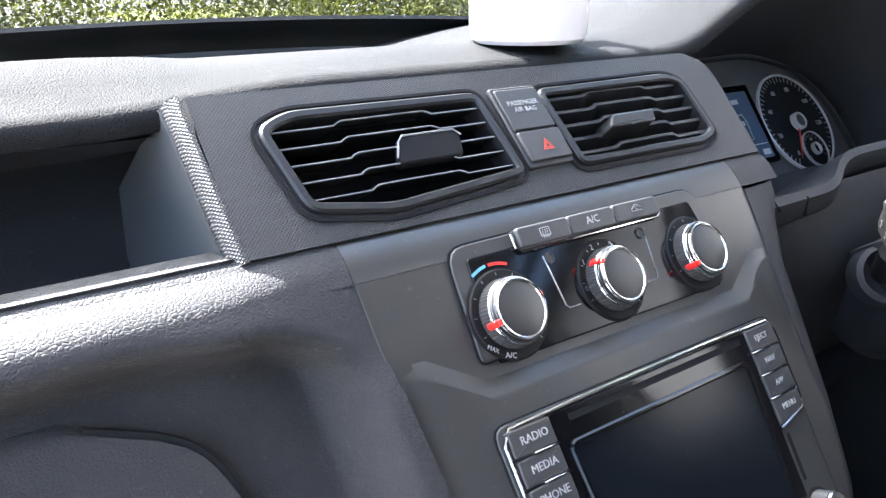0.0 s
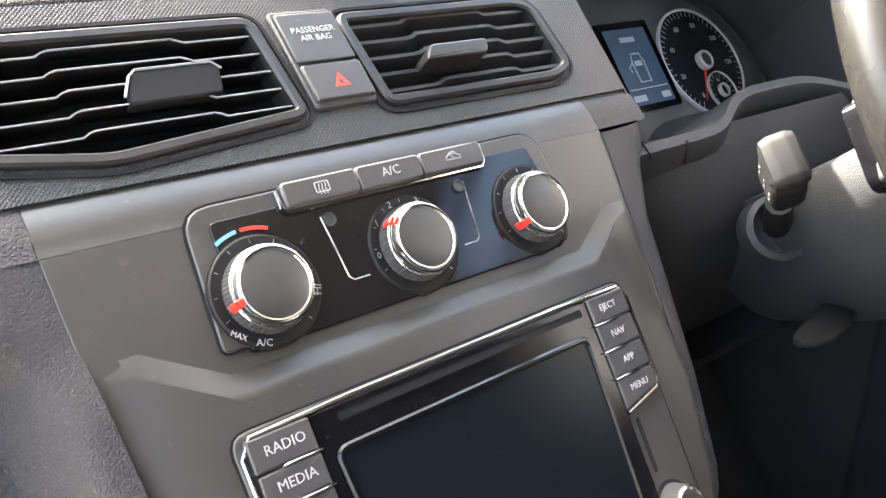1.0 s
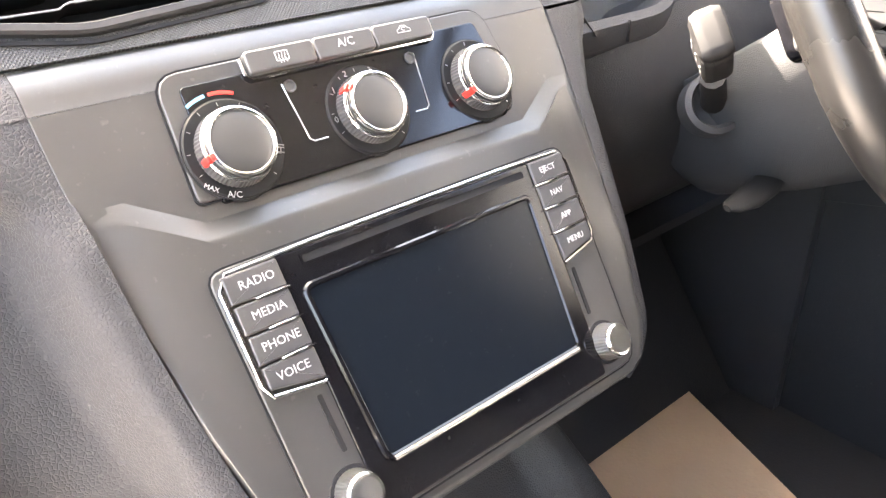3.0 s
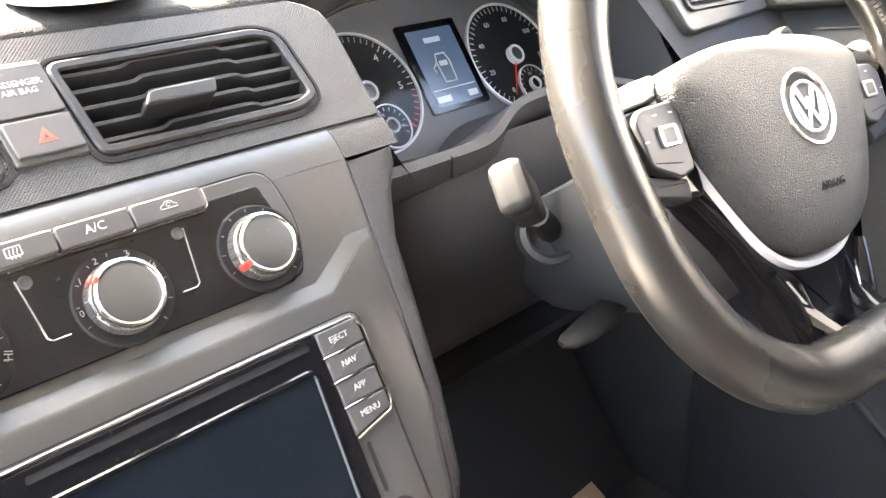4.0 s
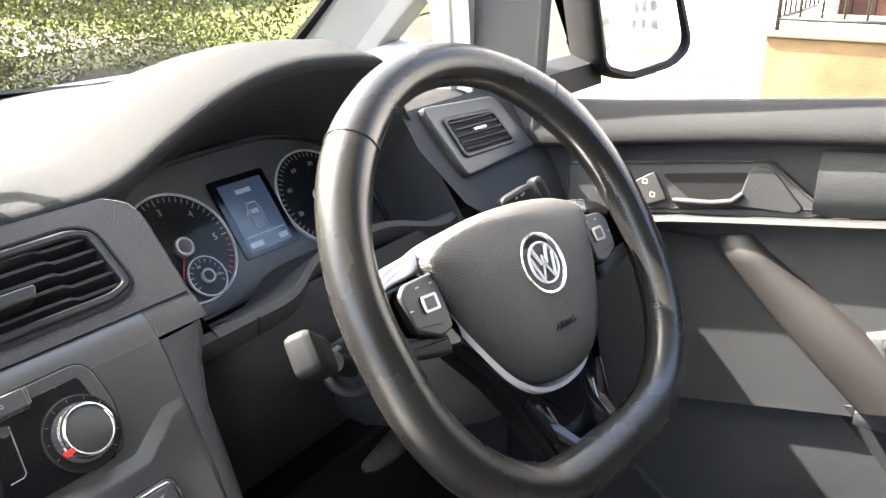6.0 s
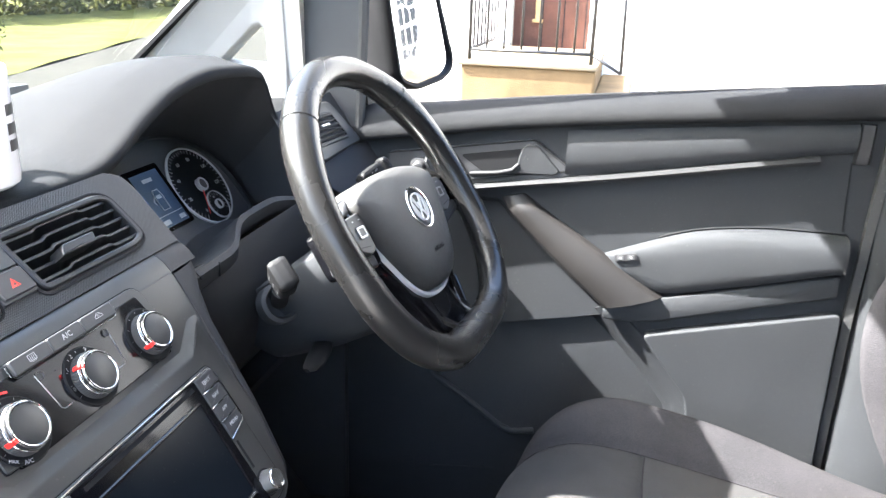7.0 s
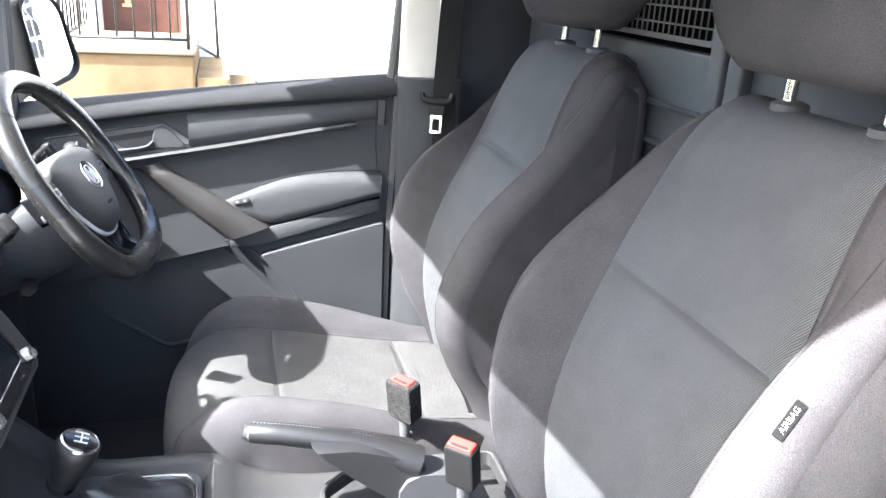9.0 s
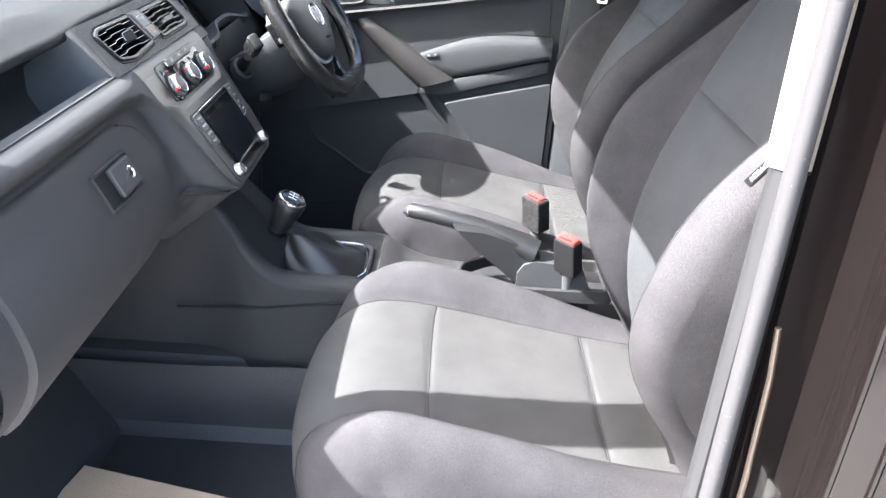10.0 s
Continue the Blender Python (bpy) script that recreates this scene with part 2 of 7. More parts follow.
def carbon():
    """Fine diamond texture of the vent surround."""
    m = material("diamond textured trim", (0.036, 0.036, 0.037), 0.48, vary=0.06, spec=0.3)
    n, link = m.node_tree.nodes, m.node_tree.links.new
    tc = n.new("ShaderNodeNewGeometry")
    a, b = n.new("ShaderNodeTexWave"), n.new("ShaderNodeTexWave")
    for wv, turn in ((a, 0.785), (b, -0.785)):
        mp = n.new("ShaderNodeMapping")
        mp.inputs["Rotation"].default_value = (-0.85, 0, 0)
        mp2 = n.new("ShaderNodeMapping")
        mp2.inputs["Rotation"].default_value = (0, 0, turn)
        link(tc.outputs["Position"], mp.inputs["Vector"])
        link(mp.outputs[0], mp2.inputs["Vector"])
        link(mp2.outputs[0], wv.inputs["Vector"])
        wv.inputs["Scale"].default_value = 225
    mx = n.new("ShaderNodeMath")
    mx.operation = "MULTIPLY"
    link(a.outputs["Fac"], mx.inputs[0])
    link(b.outputs["Fac"], mx.inputs[1])
    bump = n.new("ShaderNodeBump")
    bump.inputs["Strength"].default_value, bump.inputs["Distance"].default_value = 0.45, 0.0009
    link(mx.outputs[0], bump.inputs["Height"])
    link(bump.outputs[0], n["Principled BSDF"].inputs["Normal"])
    return m


M_CARBON = carbon()


# ---- shape helpers ----
def thing(name, at, label, category, group="", kind=""):
    ob = new(name)
    ob.location = at
    ob.empty_display_size = 0.05
    return tagged(ob, label, category, group, kind)


def rest(ob):
    """A parent's own place, undone for a part whose mesh is in world places."""
    m = ob.matrix_basis.copy()
    while ob.parent:
        m = ob.matrix_parent_inverse @ m
        ob = ob.parent
        m = ob.matrix_basis @ m
    return m.inverted()


def part(name, bm, mat, parent=None, label="", angle=38):
    bmesh.ops.recalc_face_normals(bm, faces=bm.faces)
    me = bpy.data.meshes.new(name)
    bm.to_mesh(me)
    bm.free()
    me.materials.append(mat)
    me.shade_smooth()
    me.set_sharp_from_angle(angle=radians(angle))
    for p in me.polygons:
        if p.loop_total > 4:
            p.use_smooth = False
    ob = new(name, me)
    if parent:
        ob.parent = parent
        ob.matrix_parent_inverse = rest(parent)
    return tagged(ob, label)


def ring_faces(bm, r0, r1, closed=True):
    n = len(r0)
    for i in range(n if closed else n - 1):
        j = (i + 1) % n
        bm.faces.new((r0[i], r0[j], r1[j], r1[i]))


def loft(rings, cap0=True, cap1=True, closed=True, bm=None):
    bm = bm or bmesh.new()
    vs = [[bm.verts.new(p) for p in r] for r in rings]
    for a, b in zip(vs, vs[1:]):
        ring_faces(bm, a, b, closed)
    if cap0:
        bm.faces.new(vs[0])
    if cap1:
        bm.faces.new(vs[-1])
    return bm


def offset(pts, d):
    """The outline moved inwards by d (outline counter-clockwise)."""
    n, out = len(pts), []
    for i in range(n):
        p, a, b = Vector(pts[i]), Vector(pts[i - 1]), Vector(pts[(i + 1) % n])
        e1, e2 = (p - a), (b - p)
        if e1.length < 1e-9 or e2.length < 1e-9:
            out.append(tuple(p))
            continue
        e1, e2 = e1.normalized(), e2.normalized()
        n1, n2 = Vector((-e1.y, e1.x)), Vector((-e2.y, e2.x))
        m = n1 + n2
        m = m / max(0.3, m.length_squared / 2) if m.length > 1e-6 else n1
        out.append(tuple(p + m * d))
    return out


def ccw(pts):
    area = sum(a[0] * b[1] - b[0] * a[1] for a, b in zip(pts, pts[1:] + pts[:1]))
    return list(pts) if area > 0 else list(reversed(pts))


def rounded(pts, r, n=4):
    """A polygon with its corners rounded; r one radius or one for each corner."""
    pts = list(pts)
    rs = r if isinstance(r, (list, tuple)) else [r] * len(pts)
    if ccw(pts) != pts:
        pts, rs = list(reversed(pts)), list(reversed(rs))
    out = []
    for i, p in enumerate(pts):
        p, a, b = Vector(p), Vector(pts[i - 1]), Vector(pts[(i + 1) % len(pts)])
        d1, d2 = (a - p), (b - p)
        k = min(rs[i], d1.length * 0.48, d2.length * 0.48)
        if k < 1e-6:
            out.append(tuple(p))
            continue
        s, e = p + d1.normalized() * k, p + d2.normalized() * k
        for q in range(n + 1):
            f = q / n
            out.append(tuple(s * (1 - f) ** 2 + p * 2 * f * (1 - f) + e * f * f))
    return out


def rect(x0, y0, x1, y1, r=0.0, n=4):
    return rounded([(x0, y0), (x1, y0), (x1, y1), (x0, y1)], r, n) if r else [(x0, y0), (x1, y0), (x1, y1), (x0, y1)]


def disc(cx, cy, r, n=40):
    return [(cx + r * math.cos(2 * math.pi * i / n), cy + r * math.sin(2 * math.pi * i / n)) for i in range(n)]


def prism(pts, m, z0, z1, bevel=0.0, bm=None):
    """An outline in the plane of m, raised from z0 to z1, its upper edge rounded off."""
    pts = ccw(pts)
    rings = [[m @ Vector((x, y, z0)) for x, y in pts]]
    if bevel:
        for k in (0.0, 0.35, 0.7, 1.0):
            a = k * math.pi / 2
            q = offset(pts, bevel * (1 - math.cos(a)))
            rings.append([m @ Vector((x, y, z1 - bevel + bevel * math.sin(a))) for x, y in q])
        rings.append([m @ Vector((x, y, z1)) for x, y in offset(pts, bevel * 1.1)])
    else:
        rings.append([m @ Vector((x, y, z1)) for x, y in pts])
    return loft(rings, bm=bm)


def frame_ring(outer, inner, m, z0, z1, bm=None, bevel=0.0):
    """A flat frame between two outlines of the same count."""
    bm = bm or bmesh.new()
    o, i = ccw(outer), ccw(inner)
    prof = [(o, z0), (o, z1 - bevel), (offset(o, bevel), z1), (offset(i, -bevel), z1), (i, z1 - bevel), (i, z0)] if bevel else [(o, z0), (o, z1), (i, z1), (i, z0)]
    vs = [[bm.verts.new(m @ Vector((x, y, z))) for x, y in pts] for pts, z in prof]
    for a, b in zip(vs, vs[1:] + vs[:1]):
        ring_faces(bm, a, b)
    return bm


def tube(path, r, n=8, bm=None, closed=False, flat=1.0, up=None):
    """A round bar along a path; r one radius or one for each point."""
    bm = bm or bmesh.new()
    path = [Vector(p) for p in path]
    rs = r if isinstance(r, (list, tuple)) else [r] * len(path)
    rings, side = [], None
    for i, p in enumerate(path):
        a = path[i - 1] if (i or closed) else p
        b = path[(i + 1) % len(path)] if (i + 1 < len(path) or closed) else p
        t = (b - a).normalized()
        if side is None:
            ref = Vector(up) if up else (Vector((0, 0, 1)) if abs(t.z) < 0.9 else Vector((1, 0, 0)))
            side = t.cross(ref).normalized()
        else:
            side = (side - t * side.dot(t)).normalized()
        v = side.cross(t).normalized()
        rings.append([bm.verts.new(p + side * rs[i] * math.cos(k * 2 * math.pi / n) + v * rs[i] * flat * math.sin(k * 2 * math.pi / n)) for k in range(n)])
    for a, b in zip(rings, rings[1:] + (rings[:1] if closed else [])):
        ring_faces(bm, a, b)
    if not closed:
        bm.faces.new(rings[0])
        bm.faces.new(rings[-1])
    return bm


def turned(profile, m, n=40, bm=None, cap0=True, cap1=True):
    """A body of revolution about m's z axis from (radius, height) pairs."""
    return loft([[m @ Vector((r * math.cos(2 * math.pi * i / n), r * math.sin(2 * math.pi * i / n), z)) for i in range(n)] for r, z in profile], cap0, cap1, bm=bm)


def sheet(f, us, vs, bm=None):
    """A surface f(u, v) over two lists of values."""
    bm = bm or bmesh.new()
    rows = [[bm.verts.new(f(u, v)) for v in vs] for u in us]
    for a, b in zip(rows, rows[1:]):
        ring_faces(bm, a, b, False)
    return bm


def slab(f, us, vs, back, bm=None):
    """A surface with thickness: f(u, v) in front, moved by the vector back behind."""
    bm = bm or bmesh.new()
    back = Vector(back)
    A = [[bm.verts.new(f(u, v)) for v in vs] for u in us]
    B = [[bm.verts.new(Vector(f(u, v)) + back) for v in vs] for u in us]
    for rows in (A, B):
        for a, b in zip(rows, rows[1:]):
            ring_faces(bm, a, b, False)
    rim = lambda R: R[0] + [r[-1] for r in R[1:]] + R[-1][-2::-1] + [r[0] for r in R[-2:0:-1]]
    ring_faces(bm, rim(A), rim(B))
    return bm


def block(lo, hi, bevel=0.0, bm=None, m=Matrix()):
    x0, y0, z0 = lo
    x1, y1, z1 = hi
    if not bevel:
        return prism(rect(x0, y0, x1, y1), m, z0, z1, bm=bm)
    b = bevel
    prof = [(b * 1.12, z0), (b, z0), (b * 0.3, z0 + b * 0.3), (0, z0 + b), (0, z0 + b * 1.3), (0, z1 - b * 1.3), (0, z1 - b), (b * 0.3, z1 - b * 0.3), (b, z1), (b * 1.12, z1)]
    base = rect(x0, y0, x1, y1, b * 1.7, 3)
    return loft([[m @ Vector((x, y, z)) for x, y in offset(base, d)] for d, z in prof], bm=bm)


def lettering(text, m, size, mat, parent, name="lettering", align="CENTER", depth=0.0002):
    cu = bpy.data.curves.new(name, "FONT")
    cu.body, cu.size, cu.align_x, cu.align_y, cu.extrude = text, size, align, "CENTER", depth
    cu.resolution_u = 2
    tmp = bpy.data.objects.new(name, cu)
    me = bpy.data.meshes.new_from_object(tmp)
    bpy.data.objects.remove(tmp)
    me.transform(m)
    me.materials.clear()
    me.materials.append(mat)
    ob = new(name, me)
    ob.parent = parent
    ob.matrix_parent_inverse = rest(parent)
    return ob


def basis(o, a, b):
    a, b = Vector(a).normalized(), Vector(b).normalized()
    n = a.cross(b).normalized()
    b = n.cross(a)
    return Matrix(((a.x, b.x, n.x, o[0]), (a.y, b.y, n.y, o[1]), (a.z, b.z, n.z, o[2]), (0, 0, 0, 1)))


def at(m, x, y, z=0.0, turn=0.0):
    return m @ Matrix.Translation((x, y, z)) @ Matrix.Rotation(radians(turn), 4, "Z")


def lin(a, b, n):
    return [a + (b - a) * i / (n - 1) for i in range(n)]


def curve(pts, x):
    """A smooth curve through (x, y) pairs."""
    if x <= pts[0][0]:
        return pts[0][1]
    for i in range(len(pts) - 1):
        (x0, y0), (x1, y1) = pts[i], pts[i + 1]
        if x <= x1:
            d = x1 - x0
            s = lambda k: (pts[k + 1][1] - pts[k - 1][1]) / (pts[k + 1][0] - pts[k - 1][0]) if 0 < k < len(pts) - 1 else (pts[min(k + 1, len(pts) - 1)][1] - pts[max(k - 1, 0)][1]) / (pts[min(k + 1, len(pts) - 1)][0] - pts[max(k - 1, 0)][0])
            f = (x - x0) / d
            return (2 * f ** 3 - 3 * f * f + 1) * y0 + (f ** 3 - 2 * f * f + f) * d * s(i) + (3 * f * f - 2 * f ** 3) * y1 + (f ** 3 - f * f) * d * s(i + 1)
    return pts[-1][1]


def smooth(a, b, x):
    f = min(1, max(0, (x - a) / (b - a)))
    return f * f * (3 - 2 * f)


STACK = basis((0, 0.006, 1.0425), (1, 0, 0), (0, 0.56, 0.83))
VENT = basis((0, 0.111, 1.168), (1, 0, 0), (0, 0.66, 0.75))
CLUSTER = basis((0.386, 0.219, 1.1), (1, 0, 0), (0, 0.585, 0.811))

# ---- large structure: cab shell ----
def shell():
    # floor of the cab with the raised tunnel between the seats
    def floor_z(x, y):
        return 0.45 + 0.16 * smooth(0.19, 0.11, abs(x)) + 0.35 * smooth(0.25, 0.62, y)
    bm = slab(lambda x, y: Vector((x, y, floor_z(x, y))), lin(-0.74, 0.74, 49), lin(-1.0, 0.7, 35), (0, 0, -0.03))
    tagged(part("floor", bm, M_CARPET), "black rubber mat floor of the van cab", "floor", kind="structure")
    # headliner and roof
    bm = slab(lambda x, y: Vector((x, y, 1.80 - 0.05 * (x / 0.7) ** 2 - 0.03 * smooth(-0.4, -0.1, y) + 0.07 * smooth(-0.1, -0.5, x) * smooth(-0.14, -0.30, y))), lin(-0.64, 0.66, 25), lin(-1.0, -0.08, 19), (0, 0, 0.04))
    tagged(part("ceiling", bm, M_HEADLINER), "pale cloth headliner of the van roof", "ceiling", kind="structure")
    # windscreen, from the dash to the roof
    def screen(x, f):
        q = (x / 0.68) ** 2
        y0, y1 = 0.66 - 0.11 * q, -0.06 - 0.09 * q
        return Vector((x * (1 - 0.06 * f), y0 + (y1 - y0) * f, 1.17 + (1.78 - 0.05 * q - 1.17) * f - 0.03 * q * (1 - f)))
    bm = slab(screen, lin(-0.68, 0.68, 21), lin(0, 1, 9), (0, -0.003, -0.003))
    ob = tagged(part("window_1", bm, M_GLASS), "curved clear windscreen above the dashboard", "windscreen", kind="structure")
    ob.visible_shadow = False
    # black band along the foot of the windscreen
    bm = slab(lambda x, f: screen(x, 0.0) + Vector((0, 0.012 - 0.06 * f, 0.002 + 0.035 * f)), lin(-0.67, 0.67, 21), lin(0, 1, 3), (0, 0.004, 0.004))
    tagged(part("trim", bm, M_BLACK), "black cowl band along the windscreen foot", "trim", kind="structure")
    bm = slab(lambda x, z: Vector((x, 0.70, z)), lin(-0.76, 0.76, 5), lin(0.36, 1.175, 5), (0, 0.03, 0))
    tagged(part("wall_front", bm, M_DARK), "dark firewall behind the dashboard", "wall", kind="structure")
    # Unseen sheet, added to keep leaking sun out of the footwell.
    bm = slab(lambda x, y: Vector((x, y, 1.10)), lin(-0.71, 0.71, 9), lin(0.42, 0.70, 4), (0, 0, -0.02))
    tagged(part("wall_front", bm, M_BLACK), "unseen black sheet below the dash top that blocks sun leaks", "wall", kind="structure")
    bm = slab(lambda x, f: screen(x, 0.0).lerp(Vector((x, 0.74, 1.165)), f) + Vector((0, 0.004, -0.012)), lin(-0.74, 0.74, 15), lin(0, 1, 4), (0, 0, -0.02))
    tagged(part("trim", bm, M_BLACK), "black scuttle panel below the windscreen", "trim", kind="structure")
    # black edge of the windscreen along the pillar
    bm = slab(lambda f, k: screen(0.68, f) + Vector((0.012 - 0.030 * k, 0.0, -0.010)), lin(0.04, 0.97, 12), (0, 0.5, 1), (0, -0.004, -0.004))
    tagged(part("trim", bm, M_BLACK), "black painted edge of the windscreen", "trim", kind="structure")
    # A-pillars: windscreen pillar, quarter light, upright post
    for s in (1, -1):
        def at_x(x, y, z):
            return Vector((s * x, y, z))
        name = "pillar_trim"
        bm = bmesh.new()
        rings = []
        for f in lin(0, 1, 8):
            y, z = (0.462 if s > 0 else 0.415) - 0.57 * f, 1.19 + 0.56 * f - 0.02 * f * f
            x = (0.672 if s < 0 else 0.702) - (0.085 if s < 0 else 0.055) * f
            w = 0.088
            q = 0.03 if s < 0 else 0.0
            rings.append([at_x(x - 0.018 - q, y + 0.018, z + 0.0), at_x(x - 0.03 - q, y - 0.02, z), at_x(x - (0.006 if s > 0 else 0.012), y - w, z), at_x(x + 0.024, y - w - 0.008, z), at_x(x + 0.036, y - 0.02, z), at_x(x + 0.02, y + 0.02, z)])
        loft(rings, bm=bm)
        tagged(part(name, bm, M_TRIMGREY), "light grey moulded windscreen pillar trim", "pillar", kind="structure")
        if s > 0:
          bm = bmesh.new()
          outline = [(0.150, 1.12), (0.44, 1.12), (0.455, 1.19), (0.30, 1.335), (0.14, 1.475), (0.075, 1.53), (0.075, 1.43), (0.120, 1.395), (0.150, 1.35)]
          hole = [(0.212, 1.238), (0.286, 1.240), (0.230, 1.292), (0.221, 1.294), (0.214, 1.288)]
          PM = basis((0.694, 0, 1.2), (0, -1, 0), (-0.10, 0, 1))
          mid = Vector((0.238, 1.258))
          def reach(poly, a):
              d = Vector((math.cos(a), math.sin(a)))
              best = 0
              for p, q in zip(poly, poly[1:] + poly[:1]):
                  p, e = Vector(p) - mid, Vector(q) - Vector(p)
                  k = d.x * e.y - d.y * e.x
                  if abs(k) > 1e-9:
                      s_, t_ = (p.x * e.y - p.y * e.x) / k, (p.x * d.y - p.y * d.x) / k
                      if s_ > 0 and -1e-6 <= t_ <= 1 + 1e-6:
                          best = max(best, s_)
              return mid + d * best
          angles = sorted([math.atan2(q[1] - mid.y, q[0] - mid.x) for q in outline + hole] + lin(-3.1, 3.1, 40))
          flat = lambda v: (-v.x, v.y - 1.2)
          rims = [(outline, 1.0, -0.035), (outline, 1.0, 0.0), (hole, 1.35, 0.0), (hole, 1.22, -0.002), (hole, 1.10, -0.010), (hole, 1.0, -0.026), (hole, 1.0, -0.035)]
          loft([[PM @ Vector((*flat(mid + (reach(poly, a) - mid) * k), d)) for a in angles] for poly, k, d in rims], False, False, True, bm)
          tagged(part(name, bm, M_TRIMGREY, angle=40), "light grey moulded trim round the quarter light", "pillar", kind="structure")
          bm = bmesh.new()
          loft([[at_x(x - 0.004, 0.210, z), at_x(x - 0.014, 0.200, z), at_x(x - 0.017, 0.186, z), at_x(x - 0.013, 0.176, z), at_x(x + 0.004, 0.170, z), at_x(x + 0.03, 0.17, z), at_x(x + 0.03, 0.21, z)] for x, z in ((0.70, 1.13), (0.698, 1.25), (0.688, 1.36), (0.678, 1.47))], bm=bm)
          tagged(part(name, bm, M_TRIMGREY), "light grey upright post beside the quarter light", "pillar", kind="structure")
        bm = loft([[at_x(x, y, z) for y, z in ((0.20, 1.235), (0.305, 1.225), (0.315, 1.235), (0.215, 1.315), (0.20, 1.31))] for x in (0.708, 0.712)])
        ob = tagged(part("window_2", bm, M_GLASS), "small triangular quarter light", "window", kind="structure")
        ob.visible_shadow = False
        # sill of the quarter light down to the dash end
        bm = loft([[at_x(x, y, z) for y, z in ((0.10, 0.36), (0.72, 0.36), (0.66, 1.0), (0.5, 1.17), (0.32, 1.222), (0.15, 1.24), (0.10, 0.9))] for x in (0.718, 0.75)])
        tagged(part("wall_front", bm, M_DARK), "dark body side below the quarter light", "wall", kind="structure")
        # roof rail above the door
        up = 0.0 if s > 0 else 0.07
        bm = tube([at_x(0.645, -1.0, 1.745 + up), at_x(0.645, -0.5, 1.745 + up), at_x(0.643, -0.32, 1.745 + up), at_x(0.63, -0.22, 1.745 + 0.5 * up), at_x(0.60, -0.12, 1.72)], 0.034, 10)
        tagged(part("trim", bm, M_TRIMGREY), "light grey roof rail trim above the door", "trim", kind="structure")
        y0 = -0.69 if s > 0 else -0.664
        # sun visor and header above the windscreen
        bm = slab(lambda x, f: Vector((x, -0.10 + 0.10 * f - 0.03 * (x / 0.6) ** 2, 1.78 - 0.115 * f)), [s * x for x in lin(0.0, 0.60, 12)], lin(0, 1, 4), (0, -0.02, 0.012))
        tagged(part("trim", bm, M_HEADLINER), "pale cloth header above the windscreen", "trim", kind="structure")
        # body side behind the seats
        bm = loft([[at_x(x, y, z) for y, z in ((-1.0, 0.42), (y0 - 0.10, 0.42), (y0 - 0.10, 1.75), (-1.0, 1.75))] for x in (0.715, 0.75)])
        tagged(part("wall_side", bm, M_REAR), "dark trimmed body side behind the seats", "wall", kind="structure")
        # B-pillar of the driver's side
        if s < 0:
            continue
        wd, we, xo, y0 = 0.13, 0.075, 0.76, -0.69
        bm = loft([[at_x(x, y, z) for x, y in ((xx, y0), (xx - 0.012, y0 - 0.012), (xx - 0.03, y0 - wd + 0.03), (xx - 0.03, y0 - wd), (xo, y0 - wd), (xo, y0))] for xx, z in ((0.70, 0.45), (0.705, 0.9), (0.70, 1.255))])
        tagged(part("pillar_trim", bm, M_DOOR), "dark lower door pillar trim", "pillar", kind="structure")
        bm = loft([[at_x(x, y, z) for x, y in ((xx, y0), (xx - 0.01, y0 - 0.012), (xx - 0.016, y0 - we), (xx + 0.012, y0 - we), (xx + 0.012, y0))] for xx, z in ((0.695, 1.258), (0.68, 1.5), (0.65, 1.74))])
        tagged(part("pillar_trim", bm, M_TRIMGREY), "light grey upper door pillar trim", "pillar", kind="structure")


